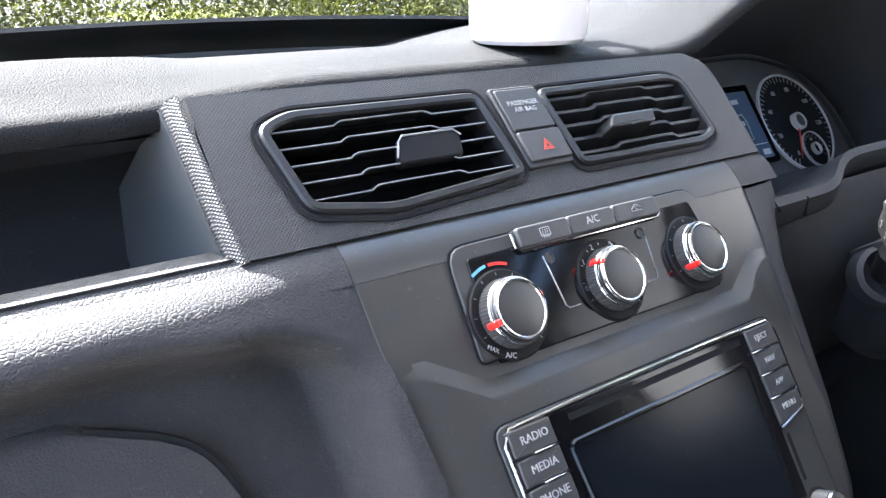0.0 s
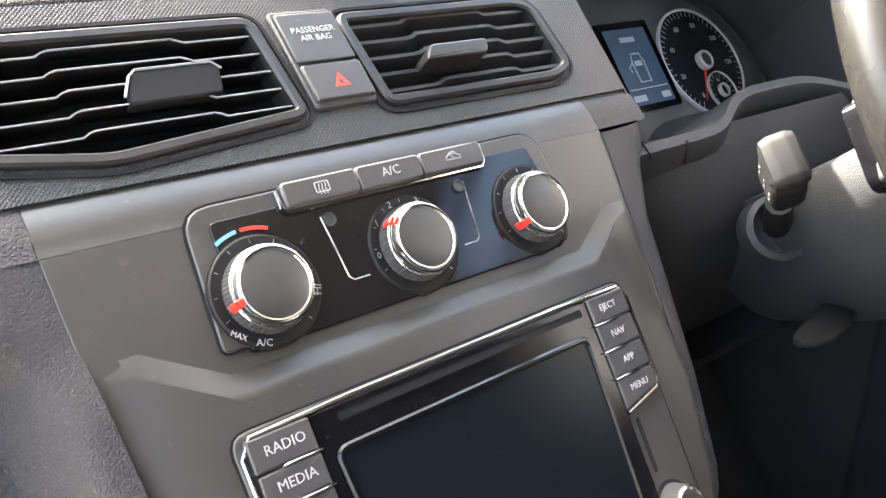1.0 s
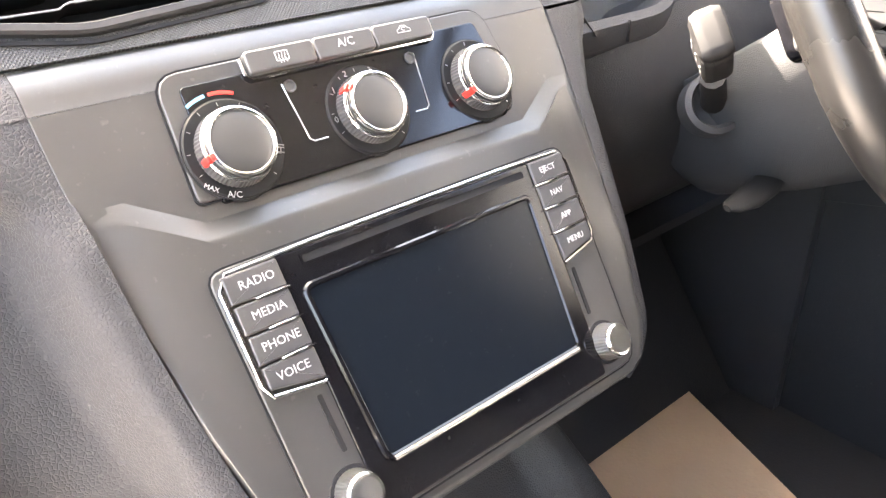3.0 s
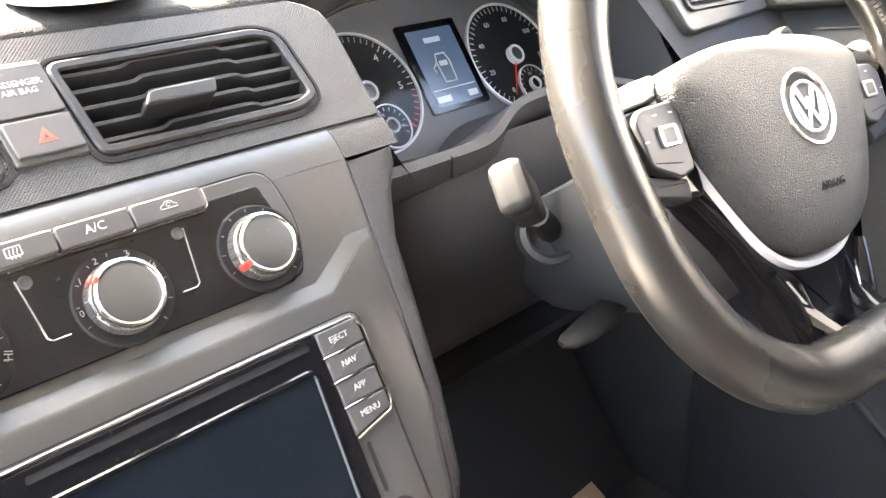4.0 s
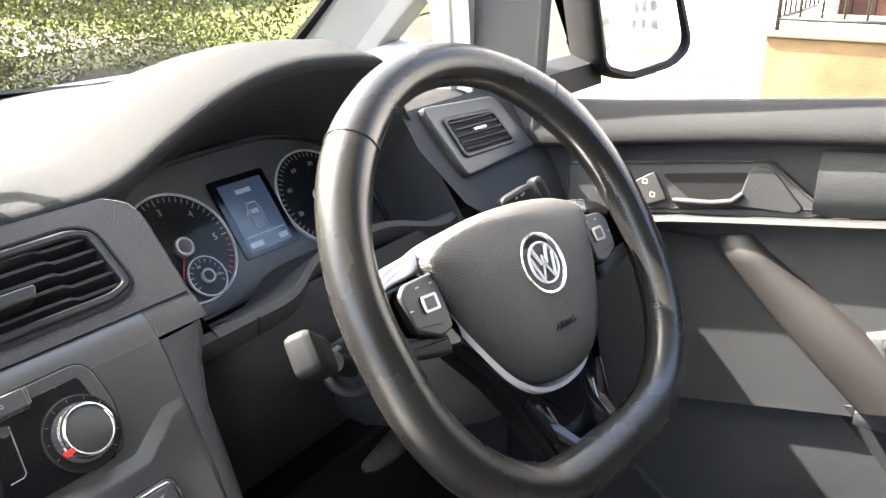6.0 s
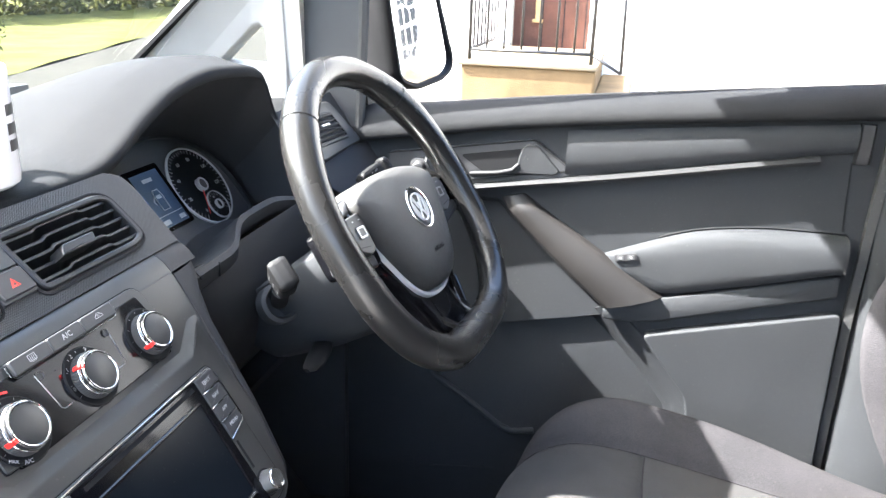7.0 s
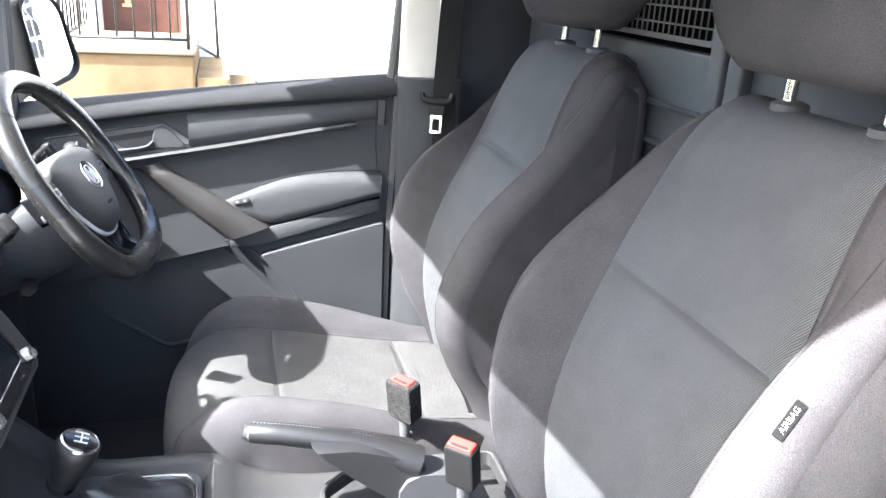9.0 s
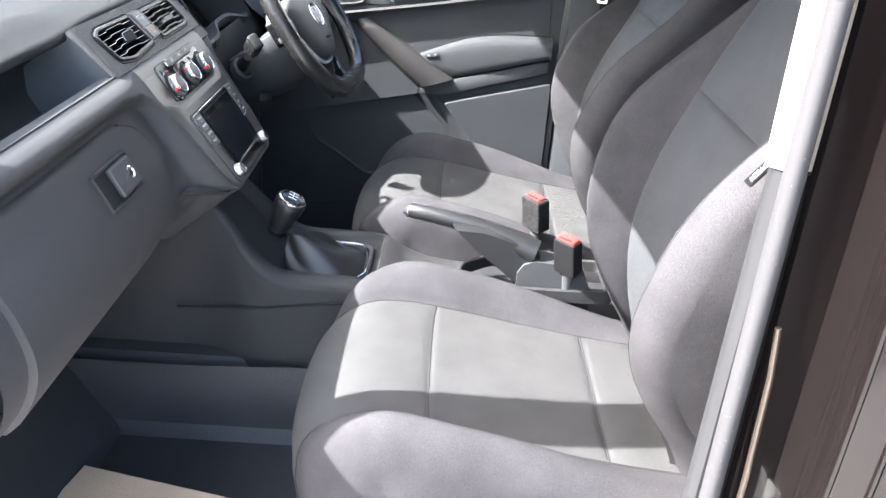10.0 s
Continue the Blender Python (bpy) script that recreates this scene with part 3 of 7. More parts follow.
def bulkhead():
    y = -0.985
    body = thing("bulkhead", (0, y, 0.45), "grey steel bulkhead with ribbed panels and wire mesh windows", "bulkhead", kind="structure")
    bm = bmesh.new()
    block((-0.72, y - 0.02, 0.42), (0.72, y, 1.385), 0.004, bm)
    part("panel", bm, M_BULK, body)
    for z in (1.30, 1.24, 1.05, 0.99):
        part("rib", tube([(-0.0, y, z), (0.1, y + 0.004, z), (0.60, y + 0.004, z), (0.66, y, z)], 0.011, 8, flat=0.4), M_BULK, body)
        part("rib", tube([(-0.66, y, z), (-0.60, y + 0.004, z), (-0.2, y + 0.004, z), (-0.12, y, z)], 0.011, 8, flat=0.4), M_BULK, body)
    for x in (-0.025, -0.07):
        part("post", block((x - 0.016, y - 0.005, 0.5), (x + 0.016, y + 0.02, 1.78), 0.004), M_BULK, body, "grey steel upright")
    for x0, x1 in ((0.0, 0.64), (-0.64, -0.095)):
        part("mesh_frame", frame_ring(rect(x0, 1.395, x1, 1.74, 0.02), rect(x0 + 0.008, 1.403, x1 - 0.008, 1.732, 0.015), Matrix(((1, 0, 0, 0), (0, 0, -1, y), (0, 1, 0, 0), (0, 0, 0, 1))), -0.004, 0.004), M_WIRE, body)
        k = int((x1 - x0) / 0.0165)
        for i in range(1, k):
            x = x0 + (x1 - x0) * i / k
            part("wire", tube([(x, y + 0.001, 1.397), (x, y + 0.001, 1.738)], 0.0016, 5), M_WIRE, body)
        for i in range(1, 14):
            z = 1.395 + 0.345 * i / 14
            part("wire", tube([(x0, y + 0.004, z), (x1, y + 0.004, z)], 0.0018, 5), M_WIRE, body)
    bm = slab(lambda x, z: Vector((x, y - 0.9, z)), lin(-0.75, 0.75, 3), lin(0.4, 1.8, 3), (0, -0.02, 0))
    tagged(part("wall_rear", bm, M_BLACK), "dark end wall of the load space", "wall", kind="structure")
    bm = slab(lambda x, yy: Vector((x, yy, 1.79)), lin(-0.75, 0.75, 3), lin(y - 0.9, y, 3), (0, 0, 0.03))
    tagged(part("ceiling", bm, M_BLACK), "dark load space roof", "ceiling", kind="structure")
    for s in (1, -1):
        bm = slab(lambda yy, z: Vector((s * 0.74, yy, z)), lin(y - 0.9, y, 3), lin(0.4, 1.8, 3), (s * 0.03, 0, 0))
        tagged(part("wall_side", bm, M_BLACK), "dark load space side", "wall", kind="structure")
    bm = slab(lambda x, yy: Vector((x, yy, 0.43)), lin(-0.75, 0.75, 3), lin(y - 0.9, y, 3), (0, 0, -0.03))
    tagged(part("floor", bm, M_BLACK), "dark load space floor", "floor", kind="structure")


shell()
bulkhead()

# passenger side: white pillar trim and the broad grey seal of the doorway
def band(outline, heights, lean):
    return loft([[Vector((x + lean * (z - 1.2), y, z)) for x, y in outline] for z in heights])
tagged(part("pillar_trim", band([(-0.692, -0.77), (-0.693, -0.690), (-0.696, -0.673), (-0.704, -0.664), (-0.720, -0.662), (-0.727, -0.668), (-0.728, -0.77)], (1.240, 1.4, 1.6, 1.75), 0.06), M_TRIMGREY, angle=50), "light grey upper door pillar trim", "pillar", kind="structure")
tagged(part("pillar_trim", band([(-0.690, -0.80), (-0.691, -0.695), (-0.695, -0.677), (-0.703, -0.668), (-0.720, -0.666), (-0.727, -0.671), (-0.728, -0.80)], (0.45, 0.8, 1.238), 0.0), M_STRIP, angle=50), "grey lower pillar trim beside the open doorway", "pillar", kind="structure")
tagged(part("trim", band([(-0.726, -0.690), (-0.745, -0.690), (-0.741, -0.735), (-0.726, -0.740)], (0.44, 0.9, 1.3, 1.74), 0.03), M_PAINT), "black painted door opening behind the seal", "door opening", kind="structure")
tagged(part("trim", band([(-0.729, -0.688), (-0.730, -0.683), (-0.732, -0.674), (-0.737, -0.666), (-0.745, -0.662), (-0.753, -0.663), (-0.757, -0.668), (-0.755, -0.674), (-0.748, -0.680), (-0.735, -0.684)], (0.44, 0.7, 0.95, 1.2, 1.5, 1.74), 0.03), M_SEAL, angle=60), "broad grey rubber seal round the open doorway", "seal", kind="structure")


def flank():
    body = thing("side_panel", (-0.78, -1.2, 0.4), "glossy black painted van flank beside the doorway", "body panel", kind="structure")
    prof = [(-0.690, -0.745), (-0.715, -0.735), (-0.745, -0.727), (-0.762, -0.731), (-0.786, -0.728), (-0.800, -0.733), (-0.812, -0.748), (-0.826, -0.768), (-0.862, -0.775), (-0.890, -0.79), (-0.907, -0.83), (-0.910, -1.2), (-0.905, -1.75)]
    bm = slab(lambda i, z: Vector((prof[i][0] - 0.03 * math.sin((z - 0.35) / 1.4 * math.pi), prof[i][1], z)), range(len(prof)), lin(0.35, 1.78, 17), (0.02, 0, 0))
    part("outer_skin", bm, M_PAINT, body)
    for px, py, r in ((-0.792, -0.731, 0.0035), (-0.812, -0.752, 0.003), (-0.826, -0.771, 0.0045), (-0.852, -0.777, 0.0035), (-0.884, -0.789, 0.005)):
        part("panel_crease", tube([(px - 0.03 * math.sin((z - 0.35) / 1.4 * math.pi) + 0.004 * math.sin(5 * z + 40 * px), py, z) for z in lin(0.36, 1.77, 18)], r, 8), M_PAINT, body)
    part("seal_strip", tube([(-0.756, -0.700, 0.45), (-0.757, -0.699, 0.80), (-0.758, -0.698, 0.95), (-0.756, -0.694, 1.06), (-0.752, -0.690, 1.11)], 0.003, 8), M_BRASS, body, "tan edge strip")
    striker = prism(rect(-0.03, -0.02, 0.03, 0.02, 0.008), basis((-0.768, -0.728, 0.925), (0.97, 0.25, 0), (0, 0, 1)), 0, 0.004, 0.001)
    part("striker_plate", striker, M_STEEL, body, "bright steel striker plate")
    part("striker_loop", tube([(-0.852, -0.745, 0.845), (-0.862, -0.705, 0.845), (-0.862, -0.705, 0.875), (-0.852, -0.745, 0.875)], 0.004, 8), M_STEEL, body, "bright steel striker loop")
    bm = slab(lambda y, z: Vector((-0.735 + 0.02 * smooth(0.45, 0.38, z), y, z)), lin(-0.72, 0.45, 9), lin(0.33, 0.45, 5), (0.03, 0, 0))
    part("sill", bm, M_PAINT, body)


flank()


# ---- dashboard ----
dash = thing("dashboard", (0, 0.15, 0.9), "charcoal grey moulded dashboard with grained soft top", "dashboard")
LIP_Y = [(-0.75, 0.135), (-0.3, 0.140), (-0.1, 0.140), (0.05, 0.140), (0.2, 0.14), (0.3, 0.140), (0.5, 0.12), (0.53, 0.12), (0.75, 0.12)]
HOOD = [(-0.8, 0.0), (0.05, 0.0), (0.15, 0.0), (0.19, 0.006), (0.24, 0.030), (0.29, 0.053), (0.335, 0.068), (0.38, 0.075), (0.43, 0.074), (0.47, 0.069), (0.492, 0.058), (0.51, 0.022), (0.53, -0.006), (0.58, -0.014), (0.75, -0.018)]


def pad_top(x, y):
    """Height of the dash top."""
    z = 1.200 + 0.010 * smooth(0.10, 0.17, y) - 0.042 * max(0, y - 0.17) / 0.45
    z += 0.006 * smooth(-0.17, -0.22, x) * smooth(0.26, 0.16, y)
    z += 0.94 * curve(HOOD, x) * (0.35 + 0.65 * smooth(0.48, 0.22, y))
    return z


def pad(x, i):
    ly = curve(LIP_Y, x)
    lz = 1.194 - 0.008 * smooth(-0.12, -0.25, x) + 0.94 * curve(HOOD, x)
    q = 0.66 - 0.20 * (x / 0.68) ** 2
    if i < 6:
        a = lin(-0.5, math.pi / 2, 6)[i]
        r = 0.010
        return Vector((x, ly + 0.012 - r * 1.3 * math.cos(a), lz - 0.004 + r * math.sin(a)))
    y = ly + 0.012 + (q - ly - 0.012) * ((i - 5) / 14) ** 1.2
    f = smooth(0, 0.05, y - ly - 0.012)
    return Vector((x, y, (lz + 0.006) * (1 - f) + pad_top(x, y) * f))


xs = lin(-0.70, 0.15, 30) + lin(0.165, 0.56, 40) + lin(0.58, 0.70, 6)
part("upper_pad", sheet(pad, xs, range(20)), M_PAD, dash, "soft grained dash top with a raised hood over the dials", 60)
# dark underside of the lip
def under(x, f):
    ly = curve(LIP_Y, x)
    z0 = 1.185 - 0.008 * smooth(-0.12, -0.25, x) + 0.94 * curve(HOOD, x)
    return Vector((x, ly + 0.006 + (0.03 if x < -0.2 else 0.012) * f, z0 - (0.014 if x < 0.17 else 0.008) * f))
part("pad_underside", sheet(under, lin(-0.70, 0.195, 30), lin(0, 1, 4)), M_DARK, dash)


# centre panel on the stack
def half(pts):
    return [(x, y) for x, y in pts] + [(-x, y) for x, y in reversed(pts)]


plate = half([(0.100, -0.137), (0.112, -0.132), (0.121, -0.120), (0.125, -0.112), (0.137, -0.060), (0.144, -0.010), (0.150, 0.06), (0.1515, 0.0885)])
part("centre_panel", prism(plate, STACK, -0.05, -0.006, 0.0005), M_MATT, dash, "matt charcoal centre panel")
low0 = half([(0.100, -0.136), (0.112, -0.131), (0.120, -0.120), (0.1245, -0.112), (0.1365, -0.060), (0.1435, -0.010), (0.149, 0.0475), (0.129, 0.0455), (0.099, 0.0265)])
low1 = half([(0.099, -0.134), (0.110, -0.129), (0.118, -0.119), (0.122, -0.112), (0.134, -0.060), (0.141, -0.010), (0.1465, 0.0385), (0.135, 0.0365), (0.1045, 0.0160)])
def between(f):
    return [(a[0] + (b[0] - a[0]) * f, a[1] + (b[1] - a[1]) * f) for a, b in zip(low0, low1)]
def raised(p, z):
    """The raised surround runs out into the panel towards its upper sides."""
    return STACK @ Vector((*p, -0.0064 + (z + 0.0064) * max(smooth(0.148, 0.116, abs(p[0])), smooth(0.0, -0.05, p[1]))))
rings = [[raised(p, z) for p in between(f)] for f, z in ((-0.06, -0.0064), (0.06, -0.0060), (0.16, -0.0053), (0.84, -0.0009), (0.94, -0.0002), (1.06, 0.0))]
rings += [[raised((x * k, -0.05 + (y + 0.05) * k), 0.0) for x, y in low1] for k in (0.97, 0.93, 0.88, 0.82, 0.75)]
part("radio_surround", loft(rings, cap0=False), M_MATT, dash, "faceted matt surround of the radio", 40)
# grained cheek on the driver's side of the centre panel
CHEEK = [(0.1003, -0.138, 0.0), (0.113, -0.133, 0.006), (0.1225, -0.121, 0.011), (0.1265, -0.112, 0.013), (0.1385, -0.060, 0.014), (0.1455, -0.010, 0.015), (0.1485, 0.03, 0.018), (0.1515, 0.06, 0.028), (0.1527, 0.075, 0.038), (0.153, 0.086, 0.041)]
def cheek(i, f):
    x, y, w = CHEEK[i]
    p = STACK @ Vector((x - 0.0011, y, -0.005))
    return p + Vector((w * [-0.02, 0, 0.1, 0.6, 0.9, 1.0, 1.0, 0.9][f], [0.006, 0, -0.0005, 0.001, 0.004, 0.010, 0.03, 0.12][f], 0))
part("cheek", sheet(cheek, range(len(CHEEK)), range(8)), M_HARD, dash, "grained cheek beside the centre panel", 60)
FACE = lambda s_: (0.0109 + 0.56 * s_, 1.0392 + 0.83 * s_)
LEDGE = [FACE(0.0883)] + [(0.0910 - 0.034 * math.sin(a), 1.1300 - 0.034 * (1 - math.cos(a))) for a in lin(radians(56), 0, 12)] + [(0.096, 1.1300), (0.096, 1.11)]
for x0, x1, mat_ in ((-0.72, -0.1519, M_HARD), (-0.1515, 0.1515, M_MATT), (0.1519, 0.194, M_HARD)):
    part("ledge", loft([[Vector((x, y, z)) for y, z in LEDGE] for x in lin(x0, x1, 12)]), mat_, dash, "rounded top edge of the lower dash", 40)

# vent surround with fine diamond texture
sur = [(-0.197, 0.036), (-0.197, -0.052), (0.192, -0.052), (0.1925, 0.012), (0.188, 0.026), (0.170, 0.036)]
VL = [(-0.1705, 0.0130), (-0.152, 0.0210), (-0.0300, 0.0200), (-0.0218, -0.0370), (-0.114, -0.0440), (-0.1598, -0.0355)]
VR = [(0.0135, 0.0178), (0.137, 0.0188), (0.151, 0.0125), (0.1565, -0.0325), (0.140, -0.0388), (0.0205, -0.0382)]
bm = bmesh.new()
edges = []
for loop in (sur, rounded(VL, 0.008), rounded(VR, 0.008)):
    ring = [bm.verts.new(VENT @ Vector((x, y, 0.0))) for x, y in loop]
    low = [bm.verts.new(VENT @ Vector((x, y, -0.012))) for x, y in loop]
    ring_faces(bm, ring, low)
    edges += [bm.edges.get((a, b)) for a, b in zip(ring, ring[1:] + ring[:1])]
bmesh.ops.triangle_fill(bm, use_beauty=True, use_dissolve=False, edges=edges)
surround = part("vent_surround", bm, M_CARBON, dash, "diamond textured vent surround")
SIDE = [(0.192, -0.056), (0.1922, -0.03), (0.1925, 0.0), (0.1925, 0.012), (0.1905, 0.020), (0.188, 0.026), (0.180, 0.0315), (0.170, 0.036)]
part("surround_side", sheet(lambda i, k: VENT @ Vector((SIDE[i][0] + [-0.001, 0.0015, 0.004, 0.008, 0.012][k], SIDE[i][1], [0.0, -0.0006, -0.004, -0.03, -0.10][k])), range(8), range(5)), M_HARD, dash, "grained return beside the driver's vent", 60)
# bevelled left return of the surround
part("surround_end", loft([[VENT @ Vector((x + dx, y, z)) for x, z in ((-0.1965, 0.0005), (-0.1985, 0.0002), (-0.2025, -0.004), (-0.2045, -0.010), (-0.200, -0.012))] for y, dx in ((0.037, -0.003), (-0.008, -0.001), (-0.053, 0.001))]), M_CARBON, dash, "bevelled textured end of the vent surround")


def vent(outline, tab, slats, tilt, thick, tab_up):
    """Air vent sunk into the surround: frame, duct, blades with a jog in them, thumb tab."""
    ol = rounded(outline, 0.008)
    inner = offset(ol, 0.0055)
    v = part("air_vent", frame_ring(ol, inner, VENT, -0.012, 0.004, bevel=0.0012), M_VENT, dash, "black air vent with horizontal blades")
    part("duct", loft([[VENT @ Vector((x, y, z)) for x, y in offset(ol, d)] for d, z in ((0.0052, -0.004), (0.0062, -0.045))], cap0=False), M_DULLBLACK, v)
    part("rim", frame_ring(offset(ol, -0.0040), offset(ol, -0.0022), VENT, -0.002, 0.0012), M_BLACK, v)
    def span(y):
        hits = []
        for a, b in zip(inner, inner[1:] + inner[:1]):
            if (a[1] - y) * (b[1] - y) < 0:
                hits.append(a[0] + (b[0] - a[0]) * (y - a[1]) / (b[1] - a[1]))
        return min(hits) - 0.001, max(hits) + 0.001
    ca, sa = math.cos(radians(tilt)), math.sin(radians(tilt))
    for k in range(slats):
        y = -0.0290 + 0.0395 * k / (slats - 1)
        x0, x1 = span(y)
        rows = []
        for f in lin(0, 1, 33):
            x = x0 + (x1 - x0) * f
            dy = 0.0026 * (smooth(0.27, 0.31, f) - smooth(0.71, 0.75, f))
            prof = [(0.0, -thick), (0.0010, 0.0), (0.0, thick), (-0.017, thick), (-0.017, -thick)]
            rows.append([VENT @ Vector((x, y + dy + p * sa + q * ca, p * ca - q * sa)) for p, q in prof])
        # Left blades take the shaded copy of the plastic, right blades the plain one.
        part("blade", loft(rows), M_VENT if tab_up > 0.005 else M_DULLBLACK, v, "", 30)
        # Thin pale tubes paint the highlight on the left blades' front edges.
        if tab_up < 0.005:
            part("blade_glint", tube([VENT @ Vector((x0 + (x1 - x0) * f, y + 0.0026 * (smooth(0.27, 0.31, f) - smooth(0.71, 0.75, f)), 0.0006)) for f in lin(0.004, 0.996, 49)], 0.00055, 5), M_EDGEGLINT, v)
    x0, y0, x1, y1 = tab
    ol_ = rounded([(x0, y0), (x1 - 0.003, y0), (x1, y1), (x0 + 0.006, y1)], 0.003)
    part("tab", prism(ccw(ol_), VENT, -0.004, tab_up, 0.0014), M_VENT if tab_up > 0.005 else M_DULLBLACK, v, "black thumb tab")
    # The tab's highlight is a pale tube as well.
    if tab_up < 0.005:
        part("tab_glint", tube([VENT @ Vector((x, y, tab_up)) for x, y in ((x0, y0 + 0.004), (x0 + 0.0045, y1 - 0.003), (x0 + 0.008, y1), (x1 - 0.004, y1), (x1, y1 - 0.004))], 0.0007, 6), M_EDGEGLINT, v, "painted glint along the tab's upper edge")
    return v


vent(VL, (-0.100, -0.0180, -0.0545, -0.0015), 5, -15, 0.0005, 0.0022)
vent(VR, (0.048, -0.0215, 0.093, -0.0125), 5, 26, 0.0016, 0.013)
# buttons between the vents
part("switch_panel", prism(rounded([(-0.0215, 0.021), (-0.0185, -0.034), (0.0165, -0.034), (0.0125, 0.021)], 0.002), VENT, 0, 0.003, 0.001), M_DARK, dash)
air = part("airbag_lamp", prism(rounded([(-0.0195, 0.0185), (-0.018, -0.0095), (0.0145, -0.0095), (0.0125, 0.0185)], 0.0015), VENT, 0.003, 0.0046, 0.0008), M_BUTTON, dash)
lettering("PASSENGER\nAIR BAG", at(VENT, -0.0025, 0.006, 0.0047), 0.0046, M_WHITE, air)
haz = part("hazard_switch", prism(rounded([(-0.0178, -0.0112), (-0.0165, -0.031), (0.0158, -0.031), (0.0148, -0.0112)], 0.0015), VENT, 0.003, 0.0052, 0.001), M_BUTTON, dash)
for k, w in ((0.0052, 0.0007), (0.003, 0.0006)):
    tri = [(k * math.cos(a) - 0.0005, k * math.sin(a) - 0.0225) for a in (math.pi / 2, math.pi * 7 / 6, math.pi * 11 / 6)]
    part("warning_triangle", frame_ring(tri, offset(ccw(tri), w), VENT, 0.005, 0.0055), M_ORANGE, haz, "red outlined triangle")

# passenger side: tray, lower panel and glovebox
def tray(x, i):
    p = [(0.0805, 1.130), (0.084, 1.10), (0.10, 1.075), (0.14, 1.070), (0.19, 1.072), (0.205, 1.10), (0.205, 1.15), (0.18, 1.172), (0.146, 1.176)][i]
    return Vector((x, p[0], p[1]))
part("tray", sheet(tray, lin(-0.70, -0.20, 12), range(9)), M_HARD, dash, "open dark storage tray", 60)
# Paler plastic than the tray puts the haze over this end into colour.
part("tray_end", loft([[VENT @ Vector(p) for p in ((-0.2035, -0.052, -0.008), (-0.2080, 0.036, -0.008), (-0.222, 0.045, -0.16), (-0.214, -0.10, -0.16))], [VENT @ Vector(p) for p in ((-0.199, -0.052, -0.008), (-0.203, 0.036, -0.008), (-0.212, 0.045, -0.16), (-0.205, -0.10, -0.16))]]), M_FACE, dash)


SEAM_X = [(0.82, -0.097), (0.925, -0.098), (0.932, -0.111), (0.95, -0.124), (0.993, -0.1355), (1.034, -0.1425), (1.09, -0.1485), (1.13, -0.150)]
def lower(x, i):
    """Front of the lower dash on the passenger side, from the ledge to the underside, with the arched recess of the glovebox."""
    z = 1.1275 - 0.30 * i / 40
    y = curve([(0.80, 0.10), (0.84, 0.05), (0.88, 0.006), (0.94, -0.020), (1.0, -0.012), (1.06, 0.016), (1.10, 0.040), (1.1275, 0.0645)], z)
    edge = 0.0085 + 0.0055 * smooth(1.062, 1.085, z) + 0.675 * (z - 1.0425) if z > 0.93 else -0.0675 + (0.93 - z) * 1.2
    if z > 1.1126:
        roll = 0.0910 - 0.034 * math.sin(math.acos(1 - min(1.13 - z, 0.0174) / 0.034))
        edge, y = roll + 0.0006, y + (roll + 0.003 - y) * smooth(1.1205, 1.1275, z)
    sx = curve(SEAM_X, z)
    y += (edge - y) * smooth(sx - 0.075, sx - 0.002, x)
    top = 1.108 - 0.006 * smooth(-0.26, -0.20, x) - 0.022 * smooth(-0.205, -0.15, x)
    rec = smooth(top + 0.007, top - 0.020, z) * smooth(sx - 0.008, sx - 0.036, x)
    return Vector((x, y + 0.034 * rec, z))
LU = lin(0, 0.5, 8)[:-1] + lin(0.5, 1.0, 70)
part("lower_panel", sheet(lambda u, i: lower(-0.71 + (curve(SEAM_X, 1.1275 - 0.30 * i / 40) + 0.71) * u, i), LU, lin(0, 40, 91)), M_HARD, dash, "charcoal lower dash panel with arched glovebox recess", 60)


def lid(x, i):
    return lower(x, i) + Vector((0, -0.010, 0))
LID_X = [(0.85, -0.33), (0.90, -0.275), (0.94, -0.243), (0.98, -0.224), (1.02, -0.220), (1.05, -0.228), (1.07, -0.245), (1.085, -0.285)]
part("glovebox_lid", slab(lambda u, i: lid(-0.66 + (curve(LID_X, 1.1275 - 0.0075 * i) + 0.66) * u, i), lin(0, 1, 40), lin(5.7, 36, 40), (0, 0.014, 0)), M_HARD, dash, "grained glovebox lid", 60)
part("lid_seam", tube([lid(curve(LID_X, 1.1275 - 0.0075 * i) + 0.001, i) + Vector((0, 0.003, 0)) for i in lin(6.0, 35, 50)], 0.0022, 6), M_BLACK, dash, "dark gap beside the glovebox lid")
lp, lq = lid(-0.355, 12.2), lid(-0.355, 8)
LATCH = basis(tuple(lp + Vector((0, -0.002, 0))), (1, 0, 0), tuple(lq - lp))
latch = part("glovebox_latch", frame_ring(rect(-0.062, -0.027, 0.045, 0.027, 0.004), rect(-0.058, -0.023, 0.041, 0.023, 0.003), LATCH, -0.01, 0.004, bevel=0.002), M_CONSOLE, dash, "black recessed glovebox latch")
part("recess", prism(rect(-0.058, -0.023, 0.041, 0.023, 0.003), LATCH, -0.008, 0.0005), M_BLACK, latch)
part("latch_flap", prism(rect(-0.022, -0.021, 0.039, 0.021, 0.003), LATCH, 0.0, 0.007, 0.003), M_DARK, latch)
part("lock", turned([(0.009, 0.004), (0.009, 0.0085), (0.0075, 0.009), (0.0065, 0.0075)], at(LATCH, 0.02, 0.0), 24), M_STEEL, latch, "steel key lock")
part("keyhole", prism(rect(-0.0008, -0.004, 0.0008, 0.004), at(LATCH, 0.02, 0, 0), 0.0075, 0.0082), M_BLACK, latch)
